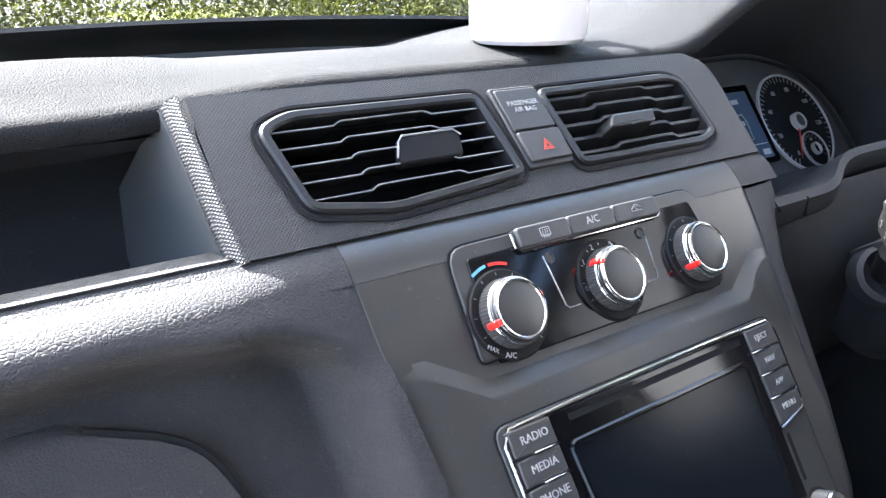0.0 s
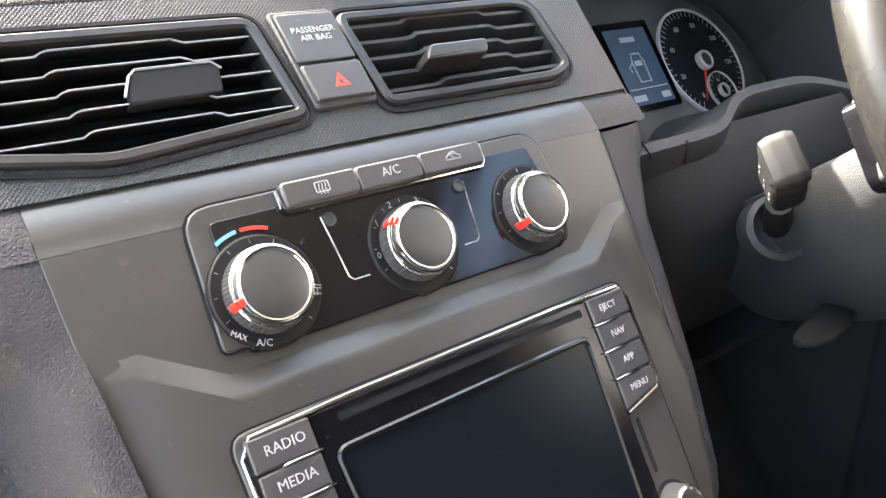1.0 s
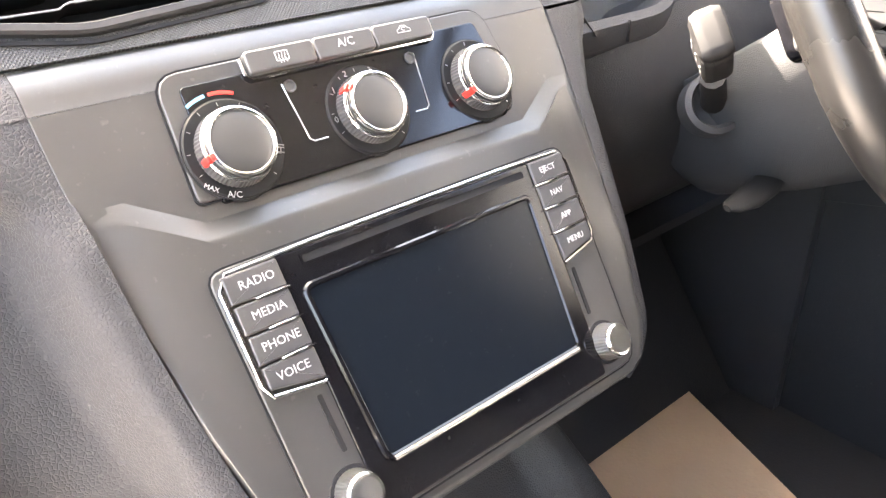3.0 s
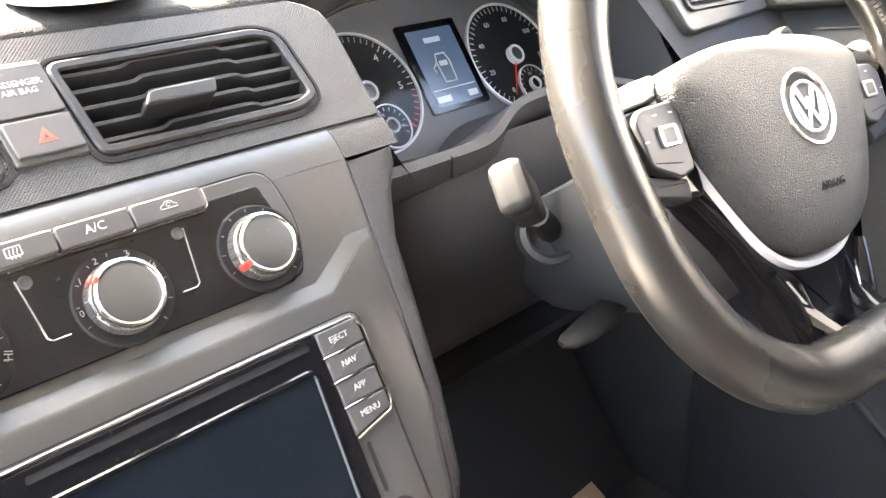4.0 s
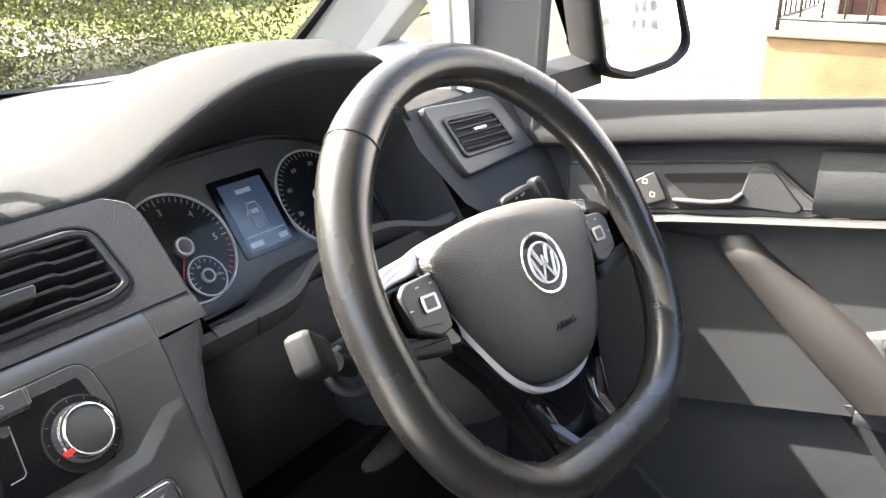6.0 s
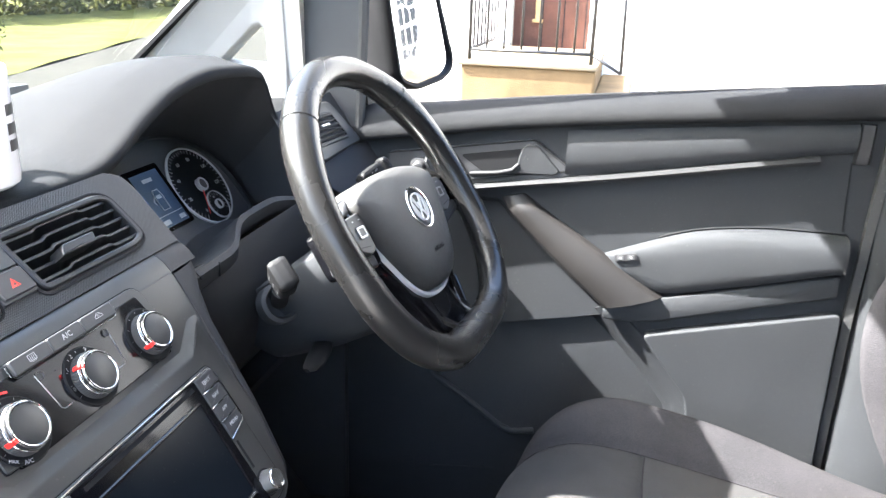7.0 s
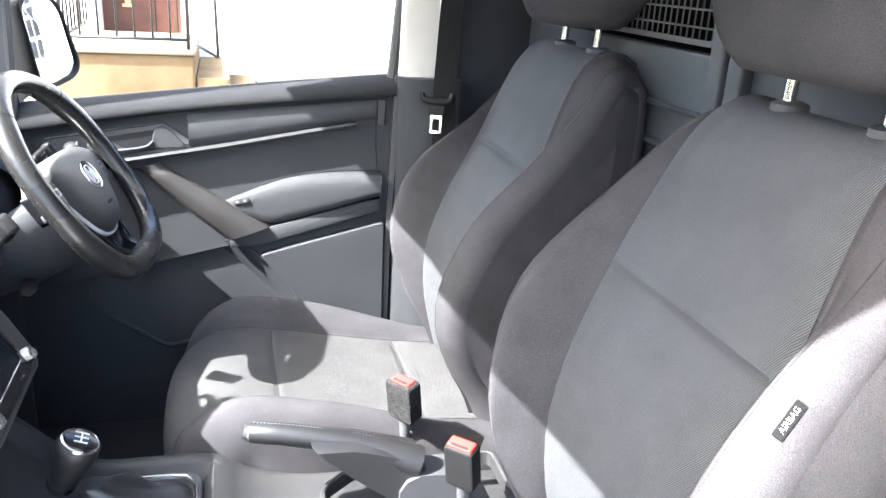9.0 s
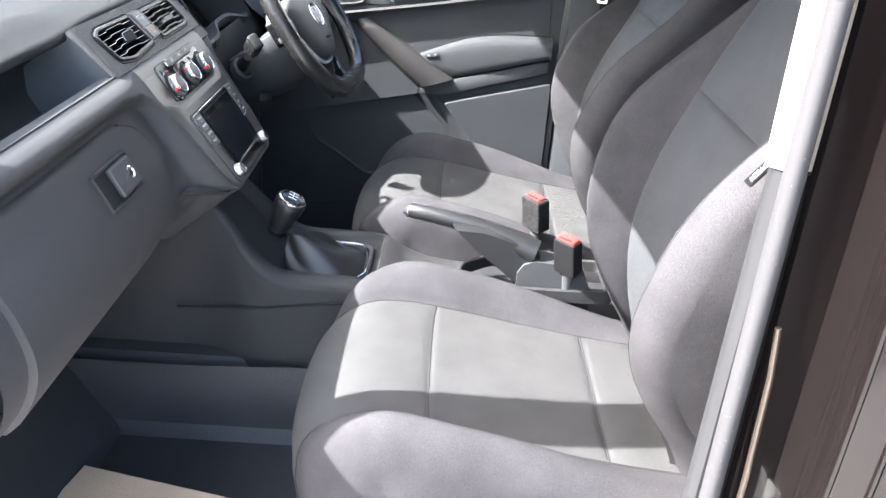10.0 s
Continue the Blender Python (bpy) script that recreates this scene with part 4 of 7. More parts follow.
# Slanting slab added unseen under the pad, only to block sunlight.
part("sun_block", slab(lambda x, f: Vector((x, 0.655 - 0.30 * f - 0.18 * (x / 0.68) ** 2 * (1 - f), 1.152 - 0.24 * f)), lin(-0.70, 0.70, 12), lin(0, 1, 4), (0, 0, -0.012)), M_BLACK, dash)
part("under_dash", slab(lambda x, f: Vector((x, 0.10 + 0.25 * f, 0.86 + 0.06 * f)), lin(-0.70, 0.70, 8), lin(0, 1, 4), (0, 0, 0.01)), M_BLACK, dash)

# ---- climate controls ----
H0 = -0.006
climate = thing("climate_control", tuple(STACK @ Vector((0, 0.06, 0))), "black climate control panel with three chrome ringed knobs", "climate control")
bez = [(-0.100, 0.034), (-0.098, 0.094), (0.098, 0.0955), (0.1035, 0.060), (0.094, 0.034)]
part("bezel", prism(rounded(bez, [0.004, 0.012, 0.012, 0.012, 0.004]), STACK, H0 - 0.002, H0 + 0.0022, 0.001), M_MATT, climate)
part("seam", frame_ring(offset(rounded(bez, [0.004, 0.012, 0.012, 0.012, 0.004]), -0.0011), rounded(bez, [0.004, 0.012, 0.012, 0.012, 0.004]), STACK, H0 - 0.002, H0 + 0.0009), M_BLACK, climate)
fac = rounded([(-0.0895, 0.031), (-0.089, 0.0865), (0.089, 0.0875), (0.0945, 0.060), (0.088, 0.031)], 0.003)
part("fascia", prism(fac, STACK, H0, H0 + 0.0034, 0.0008), M_GLOSS, climate, "gloss black fascia")
for i, (x0, x1) in enumerate(((-0.0555, -0.0185), (-0.0178, 0.0172), (0.0179, 0.0555))):
    b = part("push_button", prism(rect(x0, 0.0835, x1, 0.0950, 0.0022), STACK, H0, H0 + 0.0085, 0.0012), M_BUTTON, climate, "matt black push button")
    m = at(STACK, (x0 + x1) / 2, 0.0895, H0 + 0.0086)
    if i == 1:
        lettering("A/C", m, 0.0062, M_WHITE, b)
    else:
        w = 0.0036
        if i == 0:
            part("symbol", frame_ring(rect(-w, -0.0025, w, 0.0025, 0.0008), rect(-w + 0.0005, -0.002, w - 0.0005, 0.002, 0.0006), m, 0, 0.0002), M_WHITE, b)
            for k in (-0.0016, 0, 0.0016):
                part("symbol", tube([m @ Vector((k + 0.0004 * math.sin(q * 2.2), -0.0034 + q * 0.0012, 0.0001)) for q in range(5)], 0.00022, 5), M_WHITE, b)
        else:
            car = [(-0.0044, -0.0012), (-0.0042, 0.0004), (-0.0028, 0.001), (-0.0012, 0.0024), (0.0014, 0.0024), (0.0028, 0.0008), (0.0042, 0.0002), (0.0044, -0.0012)]
            part("symbol", tube([m @ Vector((x, y, 0.0001)) for x, y in car], 0.00024, 5, closed=True), M_WHITE, b)
            part("symbol", tube([m @ Vector((0.0013 * math.cos(a), 0.0006 + 0.0009 * math.sin(a), 0.0001)) for a in lin(0.5, 5.2, 9)], 0.0002, 5), M_WHITE, b)
    part("dash_mark", prism(rect(-0.004, -0.0001, 0.004, 0.0001), at(STACK, (x0 + x1) / 2 - (0.008 if i == 0 else -0.001), 0.0852, H0 + 0.0084), 0, 0.0002), M_MATT, b)
part("chrome_strip", tube([STACK @ Vector(p) for p in ((-0.0570, 0.0930, H0 + 0.005), (-0.0568, 0.0850, H0 + 0.005), (-0.0545, 0.0825, H0 + 0.005), (0.0, 0.0825, H0 + 0.005), (0.0545, 0.0825, H0 + 0.005), (0.0570, 0.0850, H0 + 0.005), (0.0572, 0.0940, H0 + 0.005))], 0.0011, 8), M_CHROME, climate, "chrome strip under the buttons")
for s in (1, -1):
    part("indicator", turned([(0.0032, 0), (0.0032, 0.0012), (0.0026, 0.0012), (0.0022, 0.0004)], at(STACK, s * 0.0368, 0.0755, H0 + 0.0034), 20), M_BUTTON, climate)
    path = [(s * 0.0405, 0.0775), (s * 0.0373, 0.0485), (s * 0.0352, 0.0468), (s * 0.0275, 0.0468)]
    part("chrome_line", tube([STACK @ Vector((x, y, H0 + 0.0036)) for x, y in path], 0.0004, 6), M_SATIN, climate, "fine chrome outline")
KNOBS = ((-0.0755, 0.0535, 193), (0.0003, 0.0545, 140), (0.0755, 0.0545, 205))
for kx, ky, ang in KNOBS:
    base = part("knob_base", turned([(0.0238, 0), (0.0238, 0.004), (0.0230, 0.0048), (0.0195, 0.0046)], at(STACK, kx, ky, H0), 56), M_STALK, climate, "round matt dial base")
    part("base_line", turned([(0.0243, 0), (0.0243, 0.0035), (0.0238, 0.0035)], at(STACK, kx, ky, H0), 56), M_BLACK, base)
    K = at(STACK, kx, ky, H0 + 0.004)
    prof = [(0.0184, 0.0), (0.0178, 0.003), (0.0172, 0.0068)]
    bm = bmesh.new()
    rings = []
    for r, z in prof:
        rings.append([K @ Vector(((r + 0.0004 * (i % 2)) * math.cos(i * math.pi / 60), (r + 0.0004 * (i % 2)) * math.sin(i * math.pi / 60), z)) for i in range(120)])
    loft(rings, bm=bm)
    knob = part("knob", bm, M_BUTTON, climate, "black knurled rotary knob", 20)
    part("ring", turned([(0.0170, 0.0066), (0.0176, 0.0070), (0.0177, 0.0076), (0.0174, 0.0081), (0.0170, 0.0082)], K, 56, cap0=False, cap1=False), M_CHROME, knob, "polished chrome ring")
    part("ring", turned([(0.0169, 0.0085), (0.0173, 0.0089), (0.0171, 0.0095), (0.0166, 0.0097)], K, 56, cap0=False, cap1=False), M_CHROME, knob, "polished chrome ring")
    part("grip", turned([(0.0171, 0.0080), (0.0168, 0.0096), (0.0161, 0.0104), (0.0158, 0.0112), (0.0146, 0.0115)], K, 56, cap0=False, cap1=False), M_BLACK, knob)
    part("ring", turned([(0.0158, 0.0102), (0.0163, 0.0109), (0.0160, 0.0117), (0.0152, 0.0121), (0.0144, 0.0119), (0.0138, 0.0110)], K, 56, cap0=False, cap1=False), M_CHROME, knob, "polished chrome ring")
    part("cap", turned([(0.0142, 0.0100), (0.0139, 0.0112), (0.0130, 0.0116), (0.001, 0.0113)], K, 48), M_MATT, knob, "soft matt cap")
    a = radians(ang)
    P = at(K, 0.0182 * math.cos(a), 0.0182 * math.sin(a), 0.0, ang)
    part("marker", block((-0.0019, -0.0019, 0.0030), (0.0004, 0.0019, 0.0106), 0.0006, m=P), M_RED, knob, "red pointer marker")
    part("marker", block((-0.0034, -0.0017, 0.0098), (-0.0012, 0.0017, 0.0122), 0.0004, m=P), M_RED, knob, "red pointer marker")
    for t in range(10):
        b = radians(-50 + 28 * t)
        part("tick", prism(rect(0.0205, -0.00012, 0.0222, 0.00012), at(STACK, kx, ky, H0 + 0.0047, -50 + 28 * t), 0, 0.0003), M_SATIN, base)
kx, ky = KNOBS[0][:2]
def arc_mark(a0, a1, r0, r1, mat, label):
    pts = [(r1 * math.cos(radians(a)), r1 * math.sin(radians(a))) for a in lin(a0, a1, 9)] + [(r0 * math.cos(radians(a)), r0 * math.sin(radians(a))) for a in lin(a1, a0, 9)]
    part("temperature_mark", prism(pts, at(STACK, kx, ky, H0 + 0.0034), 0, 0.0004), mat, climate, label)
arc_mark(120, 98, 0.0262, 0.0278, M_BLUE, "pale blue cold mark")
arc_mark(94, 68, 0.0262, 0.0278, M_RED, "red warm mark")
lettering("MAX", at(STACK, kx - 0.0175, ky - 0.0145, H0 + 0.0048, -38), 0.0032, M_WHITE, climate)
lettering("A/C", at(STACK, kx - 0.0085, ky - 0.0203, H0 + 0.0048, -18), 0.0042, M_WHITE, climate)
lettering("HI", at(STACK, kx + 0.0213, ky - 0.006, H0 + 0.0048, 70), 0.005, M_SATIN, climate)
mx, my = KNOBS[1][:2]
for text, dx, dy in (("0", -0.0205, -0.001), ("1", -0.0158, 0.0135), ("2", -0.006, 0.0202), ("3", 0.009, 0.0192), ("4", 0.0187, 0.0095)):
    lettering(text, at(STACK, mx + dx, my + dy, H0 + 0.0048), 0.0045, M_SATIN, climate)

# ---- radio ----
radio = thing("car_radio", tuple(STACK @ Vector((0, -0.06, 0))), "touchscreen car radio with chrome edged buttons, switched off", "car radio")
out = rounded([(-0.1115, 0.0035), (0.1115, 0.0035), (0.109, -0.055), (0.106, -0.128), (-0.106, -0.128), (-0.109, -0.055)], [0.008, 0.008, 0.004, 0.014, 0.014, 0.004])
part("body", prism(out, STACK, -0.002, 0.0016, 0.001), M_MATT, radio)
part("seam", frame_ring(offset(out, -0.0010), out, STACK, -0.002, 0.0008), M_BLACK, radio)
blk = rounded([(-0.0815, 0.0005), (0.0815, 0.0005), (0.0770, -0.126), (-0.0770, -0.126)], 0.003)
part("fascia", prism(blk, STACK, 0.0, 0.0036, 0.001), M_GLOSS, radio, "gloss black fascia")
scr = rounded([(-0.0715, -0.0185), (0.0700, -0.0185), (0.0635, -0.103), (-0.0655, -0.103)], 0.003)
part("screen_bezel", frame_ring(offset(scr, -0.0032), scr, STACK, 0.003, 0.0058, bevel=0.001), M_GLOSS, radio)
part("screen", prism(scr, STACK, 0.003, 0.0042), M_SCREEN, radio, "dark glass touchscreen, off")
part("chrome_strip", tube([STACK @ Vector((x, -0.1055, 0.005)) for x in lin(-0.064, 0.063, 5)], 0.0016, 8), M_CHROME, radio, "chrome strip below the screen")
for s in (1, -1):
    part("chrome_strip", tube([STACK @ Vector((s * x, y, 0.0045)) for x, y in ((0.0655, -0.1035), (0.069, -0.0555), (0.0722, -0.0205))], 0.0004, 6), M_SATIN, radio, "fine chrome edge")
part("disc_slot", prism(rect(-0.068, -0.0065, 0.0745, -0.0028, 0.001), STACK, 0.003, 0.0038), M_BLACK, radio, "narrow disc slot")
part("disc_slot_edge", frame_ring(rect(-0.069, -0.0074, 0.0755, -0.0020, 0.001), rect(-0.068, -0.0065, 0.0745, -0.0028, 0.001), STACK, 0.003, 0.0042), M_GLOSS, radio)
ctop = [(-0.0795, -0.0595), (-0.1045, -0.0560), (-0.1078, -0.0500), (-0.1092, -0.0060), (-0.1045, 0.0010), (-0.06, 0.0022), (0.06, 0.0022), (0.1045, 0.0010), (0.1092, -0.0060), (0.1078, -0.0490), (0.1045, -0.0545), (0.0795, -0.0595)]
part("chrome_frame", tube([STACK @ Vector((x, y, 0.0032)) for x, y in ctop], 0.0012, 8), M_CHROME, radio, "bright chrome frame round the buttons")
for s, words in ((-1, ("RADIO", "MEDIA", "PHONE", "VOICE")), (1, ("EJECT", "NAV", "APP", "MENU"))):
    for i, w in enumerate(words):
        y1 = 0.0000 - 0.0142 * i
        y0 = y1 - 0.0132
        xi, xo = 0.0800 - 0.0003 * i, 0.1070 - 0.0005 * i
        q = [(s * xi, y0), (s * xo, y0 + (0.003 if i == 3 else 0)), (s * xo, y1), (s * (xi + 0.0004), y1)]
        if i == 3:
            q[0] = (s * xi, y0 - 0.002)
        b = part("push_button", prism(rounded(q, 0.001), STACK, 0.0012, 0.0052, 0.0009), M_BUTTON, radio, "black button with white lettering")
        lettering(w, at(STACK, s * 0.0925, (y0 + y1) / 2 + 0.0004, 0.0053), 0.0057 if s < 0 else 0.0048, M_WHITE, b)
        if i < 3:
            part("chrome_line", tube([STACK @ Vector((s * x, y0 - 0.0004, 0.0054)) for x in (xi - 0.001, xi + 0.016)], 0.0005, 6), M_CHROME, b, "short chrome line")
    V = at(STACK, s * 0.0865, -0.1105, 0.0015)
    bm = bmesh.new()
    loft([[V @ Vector(((r + 0.0003 * (i % 2)) * math.cos(i * math.pi / 36), (r + 0.0003 * (i % 2)) * math.sin(i * math.pi / 36), z)) for i in range(72)] for r, z in ((0.0108, 0), (0.0104, 0.002), (0.0092, 0.0105))], bm=bm)
    part("knob_seat", turned([(0.0126, 0.0), (0.0124, 0.0008), (0.0108, 0.0010)], V, 40), M_BLACK, radio)
    k = part("volume_knob", bm, M_SATIN, radio, "ribbed satin silver knob", 20)
    part("ring", turned([(0.0092, 0.0100), (0.0093, 0.0115), (0.0084, 0.0126), (0.0072, 0.0124)], V, 40), M_CHROME, k, "chrome rim")
    part("cap", turned([(0.0074, 0.011), (0.0072, 0.0123), (0.002, 0.0120)], V, 32), M_BUTTON, k)
    part("card_slot", prism(rounded([(s * 0.0838, -0.064), (s * 0.0862, -0.064), (s * 0.0848, -0.092), (s * 0.0824, -0.092)], 0.0008), STACK, 0.001, 0.0021), M_BLACK, radio, "dark card slot")

# ---- instrument cluster ----
cl = thing("instrument_cluster", (0.386, 0.205, 1.05), "instrument cluster with two chrome ringed dials and a blue display", "instrument cluster")
face = rounded([(-0.168, -0.075), (-0.165, 0.02), (-0.135, 0.062), (-0.07, 0.082), (0.07, 0.085), (0.14, 0.062), (0.175, 0.01), (0.178, -0.075)], 0.03, 6)
part("face", prism(face, CLUSTER, -0.02, 0.0), M_FACE, cl, "dark grey instrument face")
part("lens_rim", frame_ring(face, offset(face, 0.004), CLUSTER, -0.002, 0.006, bevel=0.001), M_DARK, cl)
for cx, cy, r, marks in ((-0.093, -0.003, 0.0555, [str(i) for i in range(0, 7)]), (0.097, -0.001, 0.0565, [str(i) for i in range(0, 150, 20)])):
    n = len(marks)
    d = part("dial", turned([(r, 0), (r, 0.001), (0.001, 0.001)], at(CLUSTER, cx, cy, 0.0005), 64), M_DULLBLACK, cl, "round black dial")
    part("dial_ring", turned([(r + 0.0018, 0.0), (r + 0.0014, 0.0030), (r - 0.0002, 0.0034), (r - 0.001, 0.0015)], at(CLUSTER, cx, cy, 0), 64, cap0=False, cap1=False), M_SILVER, d, "bright silver dial ring")
    for i, t in enumerate(marks):
        a = radians(238 - 286 * i / (n - 1))
        x, y = cx + (r - 0.0165) * math.cos(a), cy + (r - 0.0165) * math.sin(a)
        lettering(t, at(CLUSTER, x, y, 0.0017), 0.0098 if n < 8 else 0.0074, M_WHITE, d)
    for i in range(43):
        a = 238 - 286 * i / 42
        big = i % 7 == 0
        part("tick", prism(rect(r - (0.0092 if big else 0.0072), -0.0004, r - 0.0025, 0.0004), at(CLUSTER, cx, cy, 0.0015, a), 0, 0.0003), M_RED if (n < 8 and i > 35) else M_WHITE, d)
    hub = part("hub", turned([(0.0085, 0), (0.0085, 0.004), (0.007, 0.0055), (0.001, 0.0058)], at(CLUSTER, cx, cy, 0.0015), 28), M_MATT, d)
    part("hub_ring", turned([(0.0098, 0.0), (0.0098, 0.0056), (0.0088, 0.0066), (0.0070, 0.0062), (0.0066, 0.004)], at(CLUSTER, cx, cy, 0.0015), 32, cap0=False, cap1=False), M_SILVER, d, "silver hub ring")
    part("needle", prism([(0.008, 0.0007), (0.008, -0.0007), (r - 0.010, 0)], at(CLUSTER, cx, cy, 0.004, 240), 0, 0.0008), M_RED, d, "red needle at rest")
    sx, sy = cx + 0.009, cy - 0.0335
    part("small_dial", turned([(0.0195, 0), (0.0195, 0.0015), (0.001, 0.0015)], at(CLUSTER, sx, sy, 0.001), 40), M_DULLBLACK, d)
    part("small_ring", turned([(0.0207, 0), (0.0205, 0.0032), (0.0192, 0.003)], at(CLUSTER, sx, sy, 0.001), 40, cap0=False, cap1=False), M_SILVER, d, "silver ring of the small dial")
    part("hub_ring", turned([(0.0072, 0.0), (0.0072, 0.004), (0.0060, 0.0047), (0.0050, 0.0036)], at(CLUSTER, sx, sy, 0.002), 24, cap0=False, cap1=False), M_SILVER, d)
    for i in range(13):
        part("tick", prism(rect(0.0145, -0.0003, 0.0178, 0.0003), at(CLUSTER, sx, sy, 0.0026, 210 - 20 * i), 0, 0.0002), M_WHITE, d)
    for t, ang in (("90", 110), ("110", -10)) if n < 8 else (("1/2", 90),):
        lettering(t, at(CLUSTER, sx + 0.0115 * math.cos(radians(ang)), sy + 0.0115 * math.sin(radians(ang)), 0.0027), 0.0042, M_WHITE, d)
disp = part("display", prism(rounded([(-0.034, -0.038), (-0.034, 0.050), (0.040, 0.050), (0.040, -0.038)], 0.003), CLUSTER, 0, 0.003, 0.001), M_GLOSS, cl, "black framed display")
LC = at(CLUSTER, 0.003, 0.005, 0.0031)
part("lcd", prism(rect(-0.0285, -0.0375, 0.0285, 0.0375, 0.001), LC, 0, 0.0003), M_LCD, disp, "lit blue liquid crystal display")
car = [(-0.007, -0.016), (-0.008, 0.004), (-0.0055, 0.012), (0.0055, 0.012), (0.008, 0.004), (0.007, -0.016)]
part("car_symbol", tube([LC @ Vector((x, y, 0.0004)) for x, y in car], 0.0009, 5, closed=True), M_LCDINK, disp)
part("car_symbol", prism(rect(-0.005, 0.000, 0.005, 0.005, 0.001), LC, 0.0003, 0.0006), M_LCDINK, disp)
part("car_symbol", tube([LC @ Vector((x, y, 0.0004)) for x, y in ((-0.008, 0.004), (-0.014, -0.001), (-0.0125, -0.006))], 0.0008, 5), M_LCDINK, disp)
part("lcd_line", prism(rect(-0.026, -0.0225, 0.026, -0.0216), LC, 0.0003, 0.0006), M_LCDINK, disp)
part("lcd_bar", prism(rect(-0.026, -0.034, -0.009, -0.028), LC, 0.0003, 0.0006), M_LCDINK, disp)
part("lcd_bar", prism(rect(0.013, -0.034, 0.025, -0.028), LC, 0.0003, 0.0006), M_LCDINK, disp)
part("lcd_bar", prism(rect(-0.011, 0.024, 0.009, 0.029), LC, 0.0003, 0.0006), M_LCDINK, disp)
lens_ = part("lens", slab(lambda u, f: (CLUSTER @ Vector((0.005 + 0.166 * u, -0.072 + 0.150 * f - 0.03 * f * u * u, 0.024 - 0.014 * f))), lin(-1, 1, 13), lin(0, 1, 7), (0, 0.0015, 0)), M_LENS, cl, "clear lens over the dials", 60)
lens_.visible_shadow = False
# inner walls of the hood, from its front edge to the face
fr = []
for x in lin(0.175, 0.53, 40):
    fr.append(Vector((x, curve(LIP_Y, x) + 0.002, 1.191 + curve(HOOD, x))))
def inner(i, f):
    p = fr[i]
    u = i / 39
    a = math.pi * (1.02 - 1.04 * u)
    e = CLUSTER @ Vector((0.006 + 0.172 * math.cos(a), 0.0 + 0.088 * math.sin(a), 0.0))
    return p.lerp(e, f)
part("hood_inner", sheet(inner, range(40), lin(0, 1, 6)), M_HARD, cl, "black inner wall of the dial hood", 60)
for s in (0, 1):
    def low_side(f, g, s=s):
        p = fr[0] if s == 0 else fr[39]
        top = p.lerp(CLUSTER @ Vector((-0.166 if s == 0 else 0.178, 0, 0)), f)
        bot = Vector((0.205 if s == 0 else 0.54, 0.06 + 0.09 * f, 1.085 - 0.03 * f))
        return top.lerp(bot, g)
    part("hood_inner", sheet(low_side, lin(0, 1, 5), lin(0, 1, 5)), M_DARK, cl, "", 60)
# rim of the binnacle: a sloping shelf below the dials with a rounded front edge arched over the column
def shelf(x, i):
    k = math.exp(-((x - 0.395) / 0.085) ** 4)
    zf, yf = 1.092 + 0.014 * k, 0.066 + 0.026 * k + 0.02 * smooth(0.5, 0.6, x)
    back = CLUSTER @ Vector((x - 0.386, -0.078, 0.0))
    front = Vector((x, yf, zf))
    rows = [back, front.lerp(back, 0.5) + Vector((0, 0, 0.002)), front.lerp(back, 0.12) + Vector((0, 0, 0.003)), front + Vector((0, 0.002, 0.001)), front + Vector((0, -0.003, -0.004)), front + Vector((0, -0.001, -0.018)), front + Vector((0, 0.010, -0.030)), front + Vector((0, 0.07, -0.036))]
    return rows[i]
part("binnacle_rim", sheet(shelf, lin(0.163, 0.60, 44), range(8)), M_HARD, dash, "grained front rim below the dials", 50)
part("rim_notch", block((0.2437, 0.0624, 1.074), (0.2445, 0.075, 1.0895)), M_BLACK, dash)

# ---- driver's end of the dash ----
DV = basis((0.622, 0.088, 1.160), (0.985, -0.12, 0.0), (0, 0.5, 0.866))
def endpanel(i, f):
    e = [(0.515, 0.125, 1.198), (0.520, 0.105, 1.16), (0.55, 0.065, 1.10), (0.60, 0.035, 1.06), (0.60, 0.02, 1.0), (0.60, 0.04, 0.93)][i]
    r = [(0.715, 0.11, 1.205), (0.715, 0.075, 1.155), (0.715, 0.04, 1.105), (0.715, 0.02, 1.06), (0.715, 0.02, 1.0), (0.715, 0.04, 0.93)][i]
    return Vector(e).lerp(Vector(r), f)
part("end_panel", sheet(endpanel, range(6), lin(0, 1, 5)), M_HARD, dash, "grained driver's end of the dash", 50)
dvo = rounded([(-0.066, 0.027), (0.021, 0.025), (0.042, -0.021), (-0.052, -0.022)], 0.008)
part("vent_surround", prism(rounded([(-0.088, 0.044), (0.036, 0.040), (0.076, -0.032), (-0.058, -0.042)], 0.010), DV, -0.03, 0.006, 0.003), M_MATT, dash, "raised grey vent surround")
dv = part("air_vent", frame_ring(dvo, offset(dvo, 0.005), DV, 0.0, 0.009, bevel=0.001), M_VENT, dash, "black end air vent with slats")
part("duct", prism(offset(dvo, 0.005), DV, 0.002, 0.0066), M_BLACK, dv)
for k in range(5):
    y = -0.0135 + 0.0080 * k
    e0, e1 = -0.046 - 0.0136 * (y + 0.022) / 0.049, 0.036 - 0.021 * (y + 0.022) / 0.047
    part("slat", loft([[DV @ Vector(p) for p in ((x, y - 0.001, 0.006), (x, y, 0.009), (x, y + 0.001, 0.0092), (x, y + 0.004, 0.006))] for x in lin(e0, e1, 3)]), M_VENT, dv)
part("tab", block((-0.026, 0.004, 0.008), (-0.004, 0.008, 0.0125), 0.001, m=DV), M_SATIN, dv, "chrome tipped tab")
